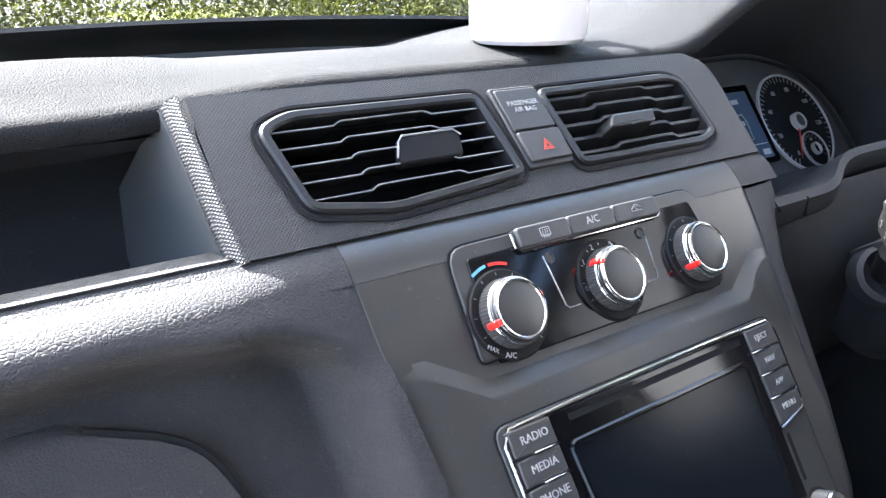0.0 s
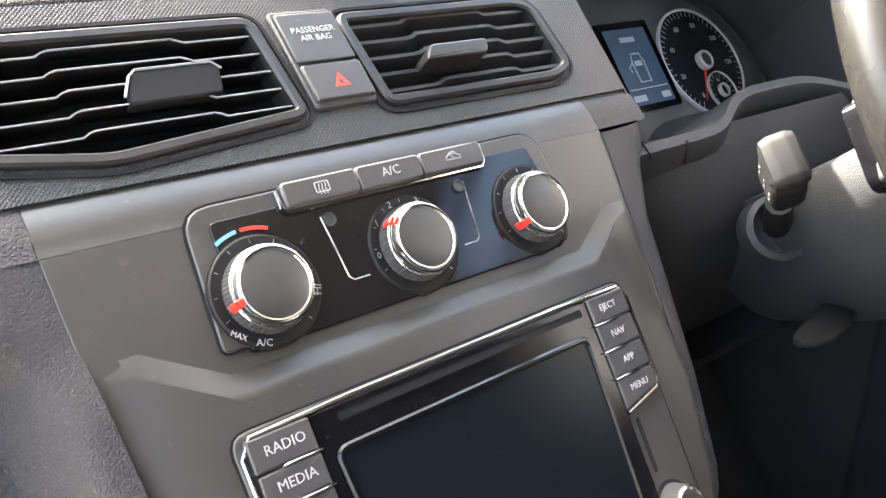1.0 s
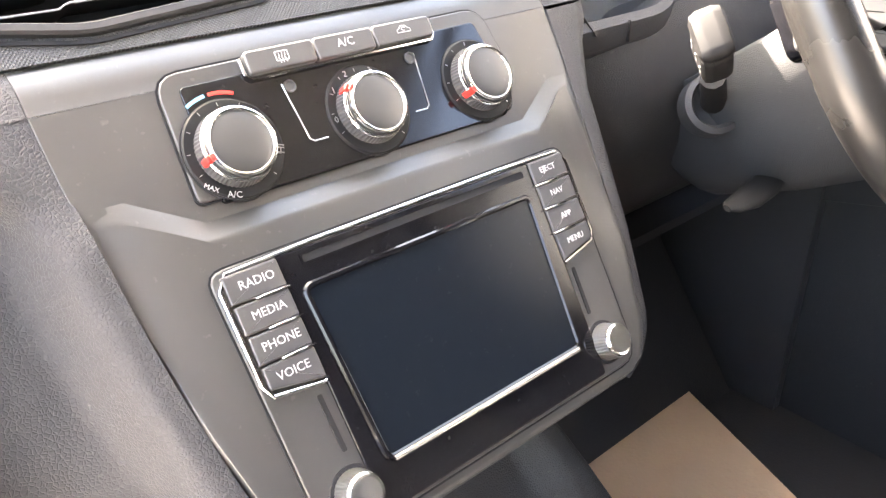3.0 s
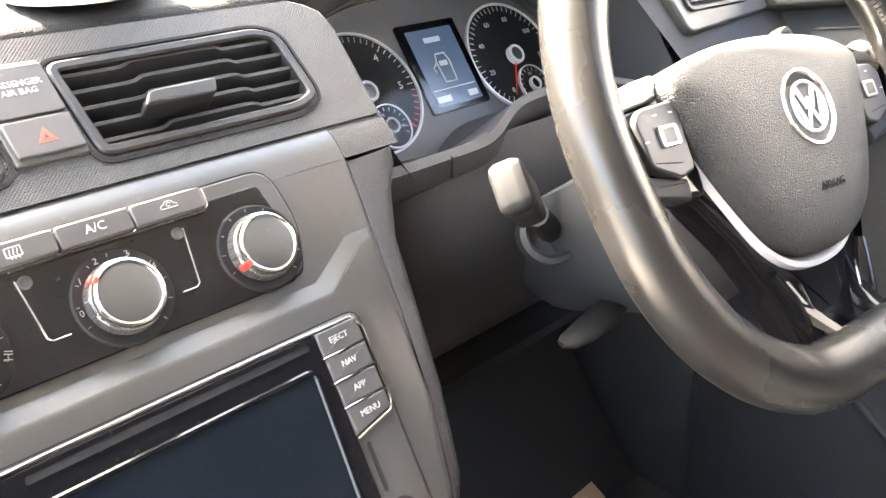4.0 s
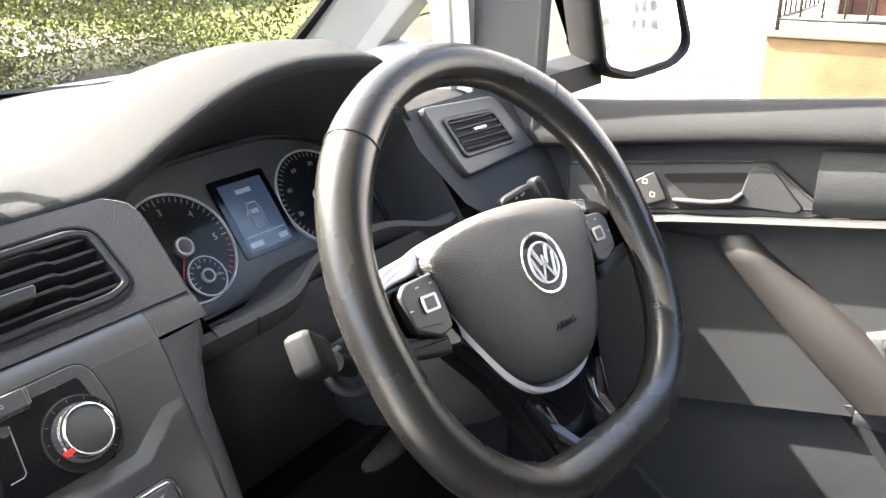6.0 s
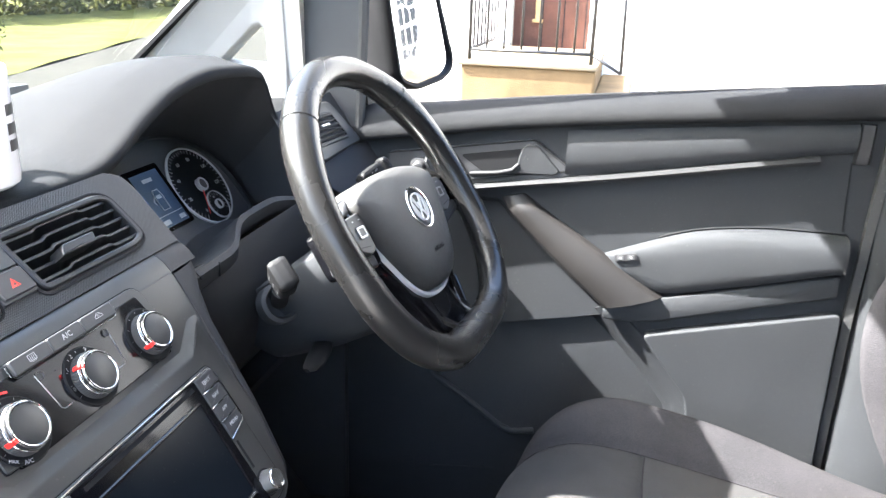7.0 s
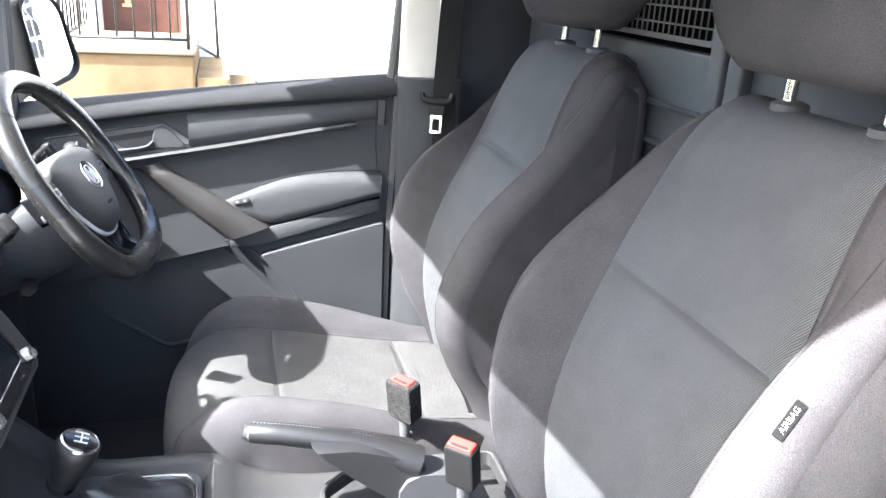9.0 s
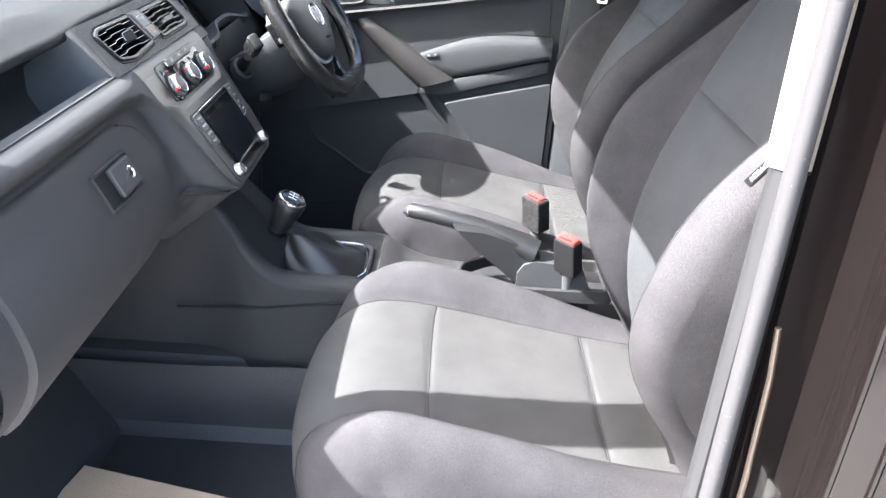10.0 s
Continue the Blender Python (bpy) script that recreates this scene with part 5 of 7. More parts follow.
def knee(x, f):
    y = curve([(0, 0.075), (0.25, 0.055), (0.6, 0.10), (1, 0.22)], f)
    return Vector((x, y + 0.05 * smooth(0.22, 0.16, x), 1.09 - 0.30 * f))
part("knee_panel", sheet(knee, lin(0.17, 0.70, 16), lin(0, 1, 9)), M_CONSOLE, dash, "dark knee panel under the wheel", 60)

# ---- steering wheel ----
yw, tl = radians(-6.0), radians(33.2)
WHEEL = basis((0.384, -0.098, 1.129), (math.cos(yw), math.sin(yw), 0), (-math.sin(yw) * math.sin(tl), math.cos(yw) * math.sin(tl), math.cos(tl)))
wheel = thing("steering_wheel", tuple(WHEEL.translation), "black leather flat-bottomed steering wheel with gloss spokes", "steering wheel")
def rim_pt(a):
    r = 0.171
    x, y = r * math.cos(a), r * math.sin(a)
    if y < 0:
        k = (abs(x / r) ** 2.45 + abs(y / r) ** 2.45) ** (-1 / 2.45)
        f = smooth(0, 0.06, -y)
        x, y = x * (1 - f + f * k), y * (1 - f + f * k)
        if y < -0.160:
            y = -0.160 + (y + 0.160) * 0.55
    return x, y
def rim_r(a):
    d = math.degrees(a) % 360
    t = 0.0178
    for c in (40, 140):
        t += 0.0022 * math.exp(-((d - c) / 16) ** 2)
    t += 0.0022 * math.exp(-((d - 255) / 60) ** 2)
    return t
N = 120
bm = bmesh.new()
rings = []
for i in range(N):
    a = 2 * math.pi * i / N
    x, y = rim_pt(a)
    x0, y0 = rim_pt(a - 0.02)
    x1, y1 = rim_pt(a + 0.02)
    t = Vector((x1 - x0, y1 - y0, 0)).normalized()
    out_ = Vector((t.y, -t.x, 0))
    r = rim_r(a)
    rings.append([bm.verts.new(WHEEL @ (Vector((x, y, 0)) + out_ * r * math.cos(k * math.pi / 9) + Vector((0, 0, 1)) * r * 0.98 * math.sin(k * math.pi / 9))) for k in range(18)])
for a, b in zip(rings, rings[1:] + rings[:1]):
    ring_faces(bm, a, b)
rim = part("rim", bm, M_LEATHER, wheel, "worn black leather rim", 80)
for deg in (134, 46):
    a = radians(deg)
    x, y = rim_pt(a)
    x0, y0 = rim_pt(a - 0.02)
    x1, y1 = rim_pt(a + 0.02)
    t = Vector((x1 - x0, y1 - y0, 0)).normalized()
    o = Vector((t.y, -t.x, 0))
    r = rim_r(a) + 0.0002
    part("seam", tube([WHEEL @ (Vector((x, y, 0)) + o * r * math.cos(k * math.pi / 12) + Vector((0, 0, r * 0.98 * math.sin(k * math.pi / 12)))) for k in range(24)], 0.0005, 5, closed=True), M_BLACK, rim)
for i in range(84):
    a = radians(-62 + 360 * i / 84 * 0.32)
    for sg in (1, -1):
        aa = a if sg > 0 else math.pi - a
        x, y = rim_pt(aa)
        l = math.hypot(x, y)
        k = (l - rim_r(aa) + 0.0012) / l
        part("stitch", block((-0.0009, -0.0003, -0.0012), (0.0009, 0.0003, 0.0012), m=at(WHEEL, x * k, y * k, 0.0055, math.degrees(aa) + 25)), M_LEATHER, rim)
HUB = at(WHEEL, 0.005, -0.011, -0.018, -3.0)
# airbag cover
half_pad = [(0.0, 0.058), (0.035, 0.057), (0.068, 0.052), (0.092, 0.044), (0.1035, 0.036), (0.1020, 0.026), (0.094, 0.004), (0.083, -0.022), (0.069, -0.048), (0.052, -0.071), (0.030, -0.086), (0.0, -0.091)]
padp = ccw(rounded(half_pad + [(-x, y) for x, y in reversed(half_pad[1:-1])], 0.02, 3))
def about(k):
    return [(x * k, -0.010 + (y + 0.010) * k) for x, y in padp]
steps = [(1.0, -0.035), (1.0, 0.003), (0.995, 0.008), (0.98, 0.0125), (0.95, 0.0165), (0.90, 0.0200), (0.80, 0.0235), (0.65, 0.0262), (0.45, 0.0278), (0.2, 0.0284)]
cover = part("airbag_cover", loft([[HUB @ Vector((x, y, z)) for x, y in about(k)] for k, z in steps]), M_AIRBAG, wheel, "grained grey airbag cover", 60)
low_edge = sorted([(math.atan2(x, -(y + 0.01)), x, y) for x, y in padp if y < 0.040])
rows = []
for a, x, y in low_edge:
    k = 1.0 + 0.022 + 0.085 * smooth(1.2, 0.25, abs(a))
    pr = ((1.0, -0.002), (0.5 + 0.5 * k, 0.003), (k - 0.01, 0.002), (k, -0.002), (k, -0.010), (1.0, -0.010))
    rows.append([HUB @ Vector((x * q, -0.010 + (y + 0.010) * q, z)) for q, z in pr])
part("chrome_trim", loft(rows), M_SILVER, wheel, "satin chrome edge under the cover", 50)
E_ = at(HUB, 0.002, 0.001, 0.0275) @ Matrix.Scale(0.865, 4)
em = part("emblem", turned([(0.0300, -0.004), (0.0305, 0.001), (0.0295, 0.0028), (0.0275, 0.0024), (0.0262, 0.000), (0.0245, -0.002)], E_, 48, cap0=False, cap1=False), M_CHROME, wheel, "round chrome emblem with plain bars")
part("emblem_dish", turned([(0.0268, 0.0005), (0.0245, -0.0012), (0.001, -0.0002)], E_, 48), M_BLACK, em)
part("emblem_ring", turned([(0.0205, -0.001), (0.0205, 0.0026), (0.0195, 0.0034), (0.0182, 0.0026), (0.0182, -0.001)], E_, 48, cap0=False, cap1=False), M_SILVER, em)
for pth in (((-0.0108, 0.0152), (-0.0035, -0.0004), (0.0, 0.0056), (0.0035, -0.0004), (0.0108, 0.0152)), ((-0.0168, 0.0073), (-0.0082, -0.0160), (0.0, 0.0004), (0.0082, -0.0160), (0.0168, 0.0073))):
    part("emblem_bar", tube([E_ @ Vector((x, y, 0.0014)) for x, y in pth], 0.0019, 6), M_SILVER, em)
lettering("AIRBAG", at(HUB, 0.000, -0.050, 0.0274), 0.0078, M_BLACK, cover, depth=0.0006)
for s in (1, -1):
    sp = rounded([(s * 0.080, 0.030), (s * 0.166, 0.026), (s * 0.165, -0.024), (s * 0.085, -0.034)], 0.008)
    part("spoke", prism(sp, HUB, -0.018, 0.002, 0.004), M_GLOSS, wheel, "gloss black side spoke")
    fin = rounded([(s * 0.098, 0.046), (s * 0.120, 0.043), (s * 0.143, 0.036), (s * 0.158, 0.026), (s * 0.152, 0.019), (s * 0.136, 0.026), (s * 0.099, 0.030)], 0.003)
    part("spoke_fin", prism(fin, HUB, -0.016, 0.004, 0.003), M_SATIN, wheel, "satin grey upper spoke edge")
    bp = rounded([(s * 0.096, 0.027), (s * 0.128, 0.025), (s * 0.136, 0.018), (s * 0.133, -0.010), (s * 0.112, -0.020), (s * 0.098, -0.016)], 0.004)
    bt = part("button_pad", prism(bp, HUB, 0.0, 0.0105, 0.002), M_BUTTON, wheel, "black thumb button pad")
    part("pad_seam", prism(rect(-0.012, -0.0003, 0.010, 0.0003), at(HUB, s * 0.118, -0.0095, 0.0105, s * 8), -0.001, 0.0003), M_BLACK, bt)
    part("silver_key", frame_ring(rect(-0.0082, -0.0066, 0.0082, 0.0066, 0.0025), rect(-0.0050, -0.0040, 0.0050, 0.0040, 0.001), at(HUB, s * 0.1125, 0.006, 0.0095), 0, 0.0032, bevel=0.0006), M_SATIN, bt, "silver four-way key")
    part("key_centre", prism(rect(-0.0050, -0.0040, 0.0050, 0.0040, 0.001), at(HUB, s * 0.1125, 0.006, 0.0095), 0, 0.0028), M_BUTTON, bt)
    for qx, qy in ((0.104, 0.0195), (0.118, 0.0195), (0.131, 0.005)):
        part("symbol", prism(rect(-0.0018, -0.0006, 0.0018, 0.0006), at(HUB, s * qx, qy, 0.0105), 0, 0.0002), M_WHITE, bt)
    part("lower_key", prism(rounded([(s * 0.102, -0.020), (s * 0.136, -0.013), (s * 0.168, -0.009), (s * 0.171, -0.020), (s * 0.138, -0.027), (s * 0.104, -0.034)], 0.003), HUB, -0.008, 0.0065, 0.003), M_STRIP, wheel, "satin grey lower edge of the spoke")
    part("spoke_ridge", tube([HUB @ Vector((s * x, y, 0.0)) for x, y in ((0.052, -0.092), (0.043, -0.112), (0.035, -0.138), (0.029, -0.160))], [0.005, 0.0075, 0.0075, 0.006], 10, flat=0.7), M_GLOSS, wheel, "gloss black lower spoke ridge")
    part("chrome_line", tube([HUB @ Vector((s * x, y, 0.0035)) for x, y in ((0.0335, -0.104), (0.0285, -0.126), (0.0235, -0.148))], 0.0011, 6), M_CHROME, wheel, "chrome spoke edge")
spoke = [(0.100, -0.020), (0.092, -0.036), (0.068, -0.070), (0.052, -0.104), (0.042, -0.138), (0.035, -0.166)]
part("lower_spoke", prism(rounded(spoke + [(-x, y) for x, y in reversed(spoke)], 0.005), HUB, -0.024, -0.003, 0.005), M_GLOSS, wheel, "gloss black lower spoke")
foot = [(-0.100, -0.003, 0.050), (-0.116, 0.001, 0.044), (-0.130, 0.010, 0.038), (-0.143, 0.021, 0.034), (-0.154, 0.027, 0.031), (-0.163, 0.026, 0.028), (-0.168, 0.020, 0.026)]
for s in (1, -1):
    part("spoke_foot", loft([[HUB @ Vector((s * x * w, y, z + dz)) for x, dz in ((0.62, -0.024), (0.62, -0.004), (0.68, 0.0), (0.9, 0.0), (1, -0.004), (1, -0.022))] for y, z, w in foot]), M_GLOSS, wheel, "gloss black leg of the lower spoke", 40)
part("spoke_foot", loft([[HUB @ Vector((x * w * 0.64, y, z + dz)) for x, dz in ((-1, -0.010), (-1, -0.002), (1, -0.002), (1, -0.010))] for y, z, w in foot[4:]]), M_GLOSS, wheel, "gloss black foot of the lower spoke", 40)
part("spoke_clip", loft([[HUB @ Vector((x, y, z)) for x, z in ((-w, h - 0.004), (-w, h), (w, h), (w, h - 0.004))] for y, w, h in ((-0.139, 0.0205, 0.0172), (-0.1405, 0.0205, 0.0190), (-0.151, 0.0185, 0.0258), (-0.1525, 0.0185, 0.0245))]), M_CHROME, wheel, "mirror bright lower badge", 40)

# ---- steering column and stalks ----
col = thing("steering_column", (0.384, 0.0, 1.05), "grained grey steering column shroud with stalks", "steering column")
def shroud(d, w, h, drop):
    return [WHEEL @ Vector((w * math.cos(a) * (1 if abs(math.cos(a)) < .7 else .98), (h if math.sin(a) > 0 else drop) * math.sin(a), d)) for a in lin(0, 2 * math.pi * 23 / 24, 24)]
part("shroud", loft([shroud(-0.038, 0.074, 0.012, 0.080), shroud(-0.05, 0.088, 0.016, 0.105), shroud(-0.10, 0.095, 0.010, 0.12), shroud(-0.16, 0.092, 0.004, 0.115), shroud(-0.24, 0.08, 0.0, 0.10)]), M_DOOR, col, "grained lower column shroud", 60)
part("hub", turned([(0.050, -0.045), (0.054, -0.03), (0.050, -0.014), (0.04, -0.012)], at(WHEEL, 0, -0.015), 40), M_DARK, col)
LV = [(0.400, 0.010, 0.960, 0.010, 0.005), (0.37, -0.003, 0.960, 0.013, 0.005), (0.33, -0.014, 0.961, 0.014, 0.005), (0.295, -0.020, 0.963, 0.013, 0.004), (0.272, -0.022, 0.965, 0.009, 0.003), (0.264, -0.022, 0.966, 0.004, 0.002)]
part("adjust_lever", loft([[Vector((x + 0.3 * w_ * math.cos(a), y + w_ * math.cos(a), z + h_ * math.sin(a))) for a in lin(0, 2 * math.pi * 15 / 16, 16)] for x, y, z, w_, h_ in LV]), M_STALK, col, "flat black column adjustment lever", 60)
part("ignition", turned([(0.024, -0.01), (0.024, 0.008), (0.020, 0.011), (0.017, 0.006), (0.016, -0.004)], basis((0.312, 0.030, 1.020), (0.8, -0.6, 0), (0.3, 0.4, 0.86)), 28), M_HARD, col, "round ignition lock")
for s, tip in ((-1, Vector((0.212, -0.022, 1.096))), (1, Vector((0.545, -0.02, 1.125)))):
    root = Vector((0.310, 0.028, 1.024)) if s < 0 else Vector((0.469, 0.01, 1.098))
    st = part("stalk", tube([root, root.lerp(tip, 0.45)], [0.010, 0.009], 10), M_STALK, col, "black control stalk")
    way = (tip - root).normalized()
    B = basis(tip, way, (0, 0.5, 0.866))
    part("stalk_end", block((-0.042, -0.0155, -0.010), (0.0, 0.0155, 0.010), 0.005, m=B), M_STALK, st, "black stalk end with pale symbols")
    part("stalk_tip", block((0.001, -0.0165, -0.011), (0.015, 0.0165, 0.011), 0.006, m=B), M_STALK, st)
    for i in range(3):
        part("symbol", prism(rect(-0.0028, -0.0009, 0.0028, 0.0009), at(B, -0.022 + 0.003 * i, -0.008 + 0.008 * i, 0.0101, 15), 0, 0.0003), M_SATIN, st)
        part("symbol", prism(rect(-0.0015, -0.0007, 0.0015, 0.0007), at(B, -0.030 + 0.003 * i, -0.008 + 0.008 * i, 0.0101, 15), 0, 0.0003), M_SATIN, st)

# ---- driver's door ----
door = thing("door_1", (0.72, -0.3, 0.45), "closed driver's door with charcoal trim, window down to its sill", "door", kind="structure")
DOOR = basis((0.715, 0, 0), (0, -1, 0), (0, 0, 1))   # x: rearwards, y: up, z: inwards
SILL = [(-0.20, 1.165), (-0.07, 1.183), (0.02, 1.191), (0.32, 1.223), (0.683, 1.257), (0.70, 1.258)]
BELT = [(-0.20, 1.11), (-0.03, 1.137), (0.208, 1.172), (0.651, 1.213), (0.70, 1.216)]
STRIP = [(-0.20, 1.02), (0.02, 1.052), (0.122, 1.073), (0.325, 1.105), (0.553, 1.145), (0.70, 1.168)]
def D(u, v, n):
    return Vector((0.715 - n, -u, v))
dus = lin(-0.16, 0.685, 22)
PULL_L = [(0.1572, 1.0583), (0.1738, 1.0383), (0.2545, 0.9624), (0.3295, 0.8998)]
PULL_R = [(0.1992, 1.0685), (0.2133, 1.0550), (0.3157, 0.9900), (0.3507, 0.9677), (0.4147, 0.9278)]
SLANT = PULL_L + [(0.365, 0.870), (0.4120, 0.815), (0.4620, 0.752), (0.49, 0.66), (0.50, 0.40)]
ROWS = [(0, f) for f in lin(0, 0.9, 6)] + [(1, f) for f in lin(0, 0.8, 5)] + [(2, f) for f in lin(0, 0.92, 8)] + [(3, f) for f in lin(0, 0.8, 5)] + [(4, f) for f in lin(0, 1, 12)]
def door_face(u, j):
    """Door card: the foot of it, before the slanting pull, lies deeper in two steps."""
    top = curve(BELT, u)
    edge = min(curve(SLANT, u), top - 0.02) if u < 0.5 else 0.402
    step = min(0.851 + 0.215 * (u - 0.214), edge - 0.022)
    level = [(0.40, 0.021), (max(step - 0.002, 0.4002), 0.021), (max(step + 0.002, 0.4004), 0.010), (max(edge - 0.012, 0.4006), 0.010), (max(edge, 0.4008), 0.0), (top, 0.0)]
    k, f = ROWS[j]
    (v0, d0), (v1, d1) = level[k], level[k + 1]
    fade = smooth(0.505, 0.49, u)
    g = f * f * (3 - 2 * f)
    return D(u, v0 + (v1 - v0) * f, -(d0 + (d1 - d0) * g) * fade)
part("door_panel", slab(door_face, lin(-0.16, 0.49, 90) + lin(0.495, 0.685, 12), range(len(ROWS)), (0.03, 0, 0)), M_DOOR, door, "grained dark door panel", 50)
def cap(u, i):
    s, b = curve(SILL, u), curve(BELT, u)
    n, z = [(-0.04, s - 0.002), (-0.02, s + 0.0), (-0.006, s - 0.003), (0.010, s - 0.012), (0.020, b + 0.016), (0.022, b + 0.006), (0.018, b), (0.006, b - 0.003)][i]
    return D(u, z, n)
part("sill_cap", sheet(cap, dus, range(8)), M_PAD, door, "soft grained window sill cap", 60)
def upper(u, f):
    b, s = curve(BELT, u) - 0.008, curve(STRIP, u) + 0.006
    return D(u, b + (s - b) * f, 0.008 + 0.008 * math.sin(math.pi * f) ** 0.5)
part("upper_insert", sheet(upper, lin(0.255, 0.645, 12), lin(0, 1, 7)), M_DOOR, door, "smooth upper door insert", 60)
part("silver_strip", loft([[D(u, curve(STRIP, u) + dz, n) for n, dz in ((0.0, -0.006), (0.017, -0.0045), (0.020, 0.000), (0.017, 0.0045), (0.0, 0.006))] for u in lin(0.02, 0.60, 20)]), M_STRIP, door, "pale satin trim strip")
part("rear_return", loft([[D(0.648, z, n), D(0.662, z, n + 0.002), D(0.668, z, 0.0), D(0.645, z, 0.0)] for z, n in ((1.15, 0.008), (1.17, 0.012), (1.205, 0.012))]), M_HARD, door)
# handle bowl, lever and switches
hp = rounded([(-0.02, 1.117), (0.208, 1.152), (0.27, 1.108), (0.255, 1.098), (-0.02, 1.058)], 0.006)
part("handle_plate", prism(hp, DOOR, 0.0, 0.010, 0.002), M_DARK, door)
# Flat black patch paints the shade of the sunken handle bowl.
part("handle_bowl_shade", prism(rounded([(0.095, 1.122), (0.198, 1.139), (0.205, 1.10), (0.14, 1.092)], 0.008), DOOR, 0.009, 0.0108), M_BLACK, door)
lever = part("door_handle", tube([D(0.112, 1.0935, 0.010), D(0.125, 1.0955, 0.013), D(0.155, 1.099, 0.015), D(0.176, 1.104, 0.014), D(0.186, 1.114, 0.012)], [0.0030, 0.0036, 0.0036, 0.0038, 0.0034], 10), M_STRIP, door, "satin grey door handle bar")
part("handle_plate", prism(rounded([(0.168, 1.099), (0.182, 1.108), (0.189, 1.140), (0.198, 1.146), (0.212, 1.145), (0.247, 1.108), (0.240, 1.101)], 0.004), DOOR, 0.009, 0.0135, 0.002), M_DOOR, lever, "broad flat handle plate")
part("plate_seam", tube([D(u, v, 0.0105) for u, v in ((-0.018, 1.062), (-0.018, 1.116), (0.206, 1.151), (0.264, 1.110), (-0.018, 1.062))], 0.0009, 5), M_BLACK, door)
sw = part("lock_switch", prism(rounded([(0.060, 1.105), (0.088, 1.124), (0.105, 1.094), (0.082, 1.084)], 0.003), DOOR, 0.009, 0.0135, 0.001), M_BUTTON, door)
for i in (0, 1):
    part("symbol", frame_ring(rect(-0.003, -0.003, 0.003, 0.003, 0.001), rect(-0.002, -0.002, 0.002, 0.002, 0.0006), at(DOOR, 0.078 + 0.010 * i, 1.111 - 0.014 * i, 0.0135), 0, 0.0003), M_WHITE, sw)
mk = part("mirror_switch", turned([(0.016, 0.0), (0.0155, 0.003), (0.011, 0.004), (0.010, 0.012), (0.008, 0.014)], at(DOOR, 0.032, 1.097, 0.010), 28), M_BUTTON, door, "round mirror switch")
part("symbol", prism(rect(-0.001, -0.003, 0.001, 0.003), at(DOOR, 0.042, 1.110, 0.0145), -0.003, 0), M_WHITE, mk)
# door pull, armrest with window switch, lower pocket
def along_pts(pts, f):
    n = len(pts) - 1
    k = min(int(f * n), n - 1)
    return Vector(pts[k]).lerp(Vector(pts[k + 1]), f * n - k)
rings = []
for f in lin(0, 1, 25):
    l, r = along_pts([(x, curve(PULL_L, x)) for x in lin(0.1572, 0.3295, 13)], f), along_pts([(x, curve(PULL_R, x)) for x in lin(0.1992, 0.4147, 13)], f)
    q = smooth(0, 0.08, f)
    n = 0.002 + 0.010 * q + 0.012 * f
    rings.append([D(*l.lerp(r, k), z) for k, z in ((0.0, -0.020), (0.0, n - 0.012), (0.05, n - 0.004), (0.14, n), (0.5, n + 0.004), (0.86, n), (0.95, n - 0.003), (1.0, n - 0.010), (1.0, -0.004))])
part("door_pull", loft(rings), M_BRONZE, door, "worn brown-grey slanted door pull", 50)
ARMT = [(0.313, 0.980), (0.363, 1.000), (0.4454, 1.0305), (0.539, 1.0440), (0.640, 1.0455), (0.655, 1.045)]
ARMB = [(0.313, 0.972), (0.36, 0.955), (0.4125, 0.9335), (0.4955, 0.951), (0.632, 0.989), (0.655, 0.994)]
def armrest(u, i, grow=0.0):
    t, b = curve(ARMT, u) + grow, curve(ARMB, u) - grow
    e = smooth(0.315, 0.35, u)
    n, f = [(0.0, 0.0), (0.022, 0.01), (0.025, 0.04), (0.0265, 0.25), (0.0265, 0.52), (0.0255, 0.70), (0.0225, 0.84), (0.014, 0.96), (0.0, 1.0)][i]
    return D(u, b + (t - b) * f, n * (0.15 + 0.45 * e + 0.5 * smooth(0.36, 0.62, u)) * (1 if not grow else 0.62))
part("armrest", sheet(armrest, lin(0.315, 0.655, 24), range(9)), M_DOOR, door, "grained padded armrest", 60)
part("armrest_seam", tube([D(u, curve(ARMT, u) + 0.0022, 0.0008) for u in lin(0.40, 0.657, 24)] + [D(0.660, v, 0.0008) for v in (1.040, 1.015, 0.994)], 0.0014, 5), M_BLACK, door)
part("armrest_end", loft([[armrest(0.655, i) + Vector((0, dy, 0)) for i in range(9)] for dy in (0.0, -0.003)]), M_HARD, door)
sp, su, sv = armrest(0.356, 5), armrest(0.366, 5) - armrest(0.346, 5), armrest(0.356, 6) - armrest(0.356, 4)
SW = basis(tuple(sp - Vector((0.001, 0, 0))), tuple(su), tuple(sv))
wsw = part("window_switch", prism(rect(-0.016, -0.0055, 0.016, 0.0055, 0.002), SW, -0.002, 0.0010, 0.0004), M_STRIP, door, "pale window switch plate")
for i in (-1, 1):
    part("rocker", prism(rect(-0.005 + 0.008 * i, -0.0035, 0.005 + 0.008 * i, 0.0035, 0.001), SW, 0.0005, 0.0020, 0.0005), M_BUTTON, wsw)
    part("symbol", prism(rect(-0.0015 + 0.008 * i, -0.001, 0.0015 + 0.008 * i, 0.001), SW, 0.0020, 0.0022), M_WHITE, wsw)
pk = rounded([(0.392, 0.862), (0.668, 0.932), (0.672, 0.56), (0.505, 0.56), (0.4680, 0.766)], 0.012)
part("pocket_panel", prism(pk, DOOR, 0.0, 0.020, 0.003), M_DOOR, door, "grained lower pocket panel")
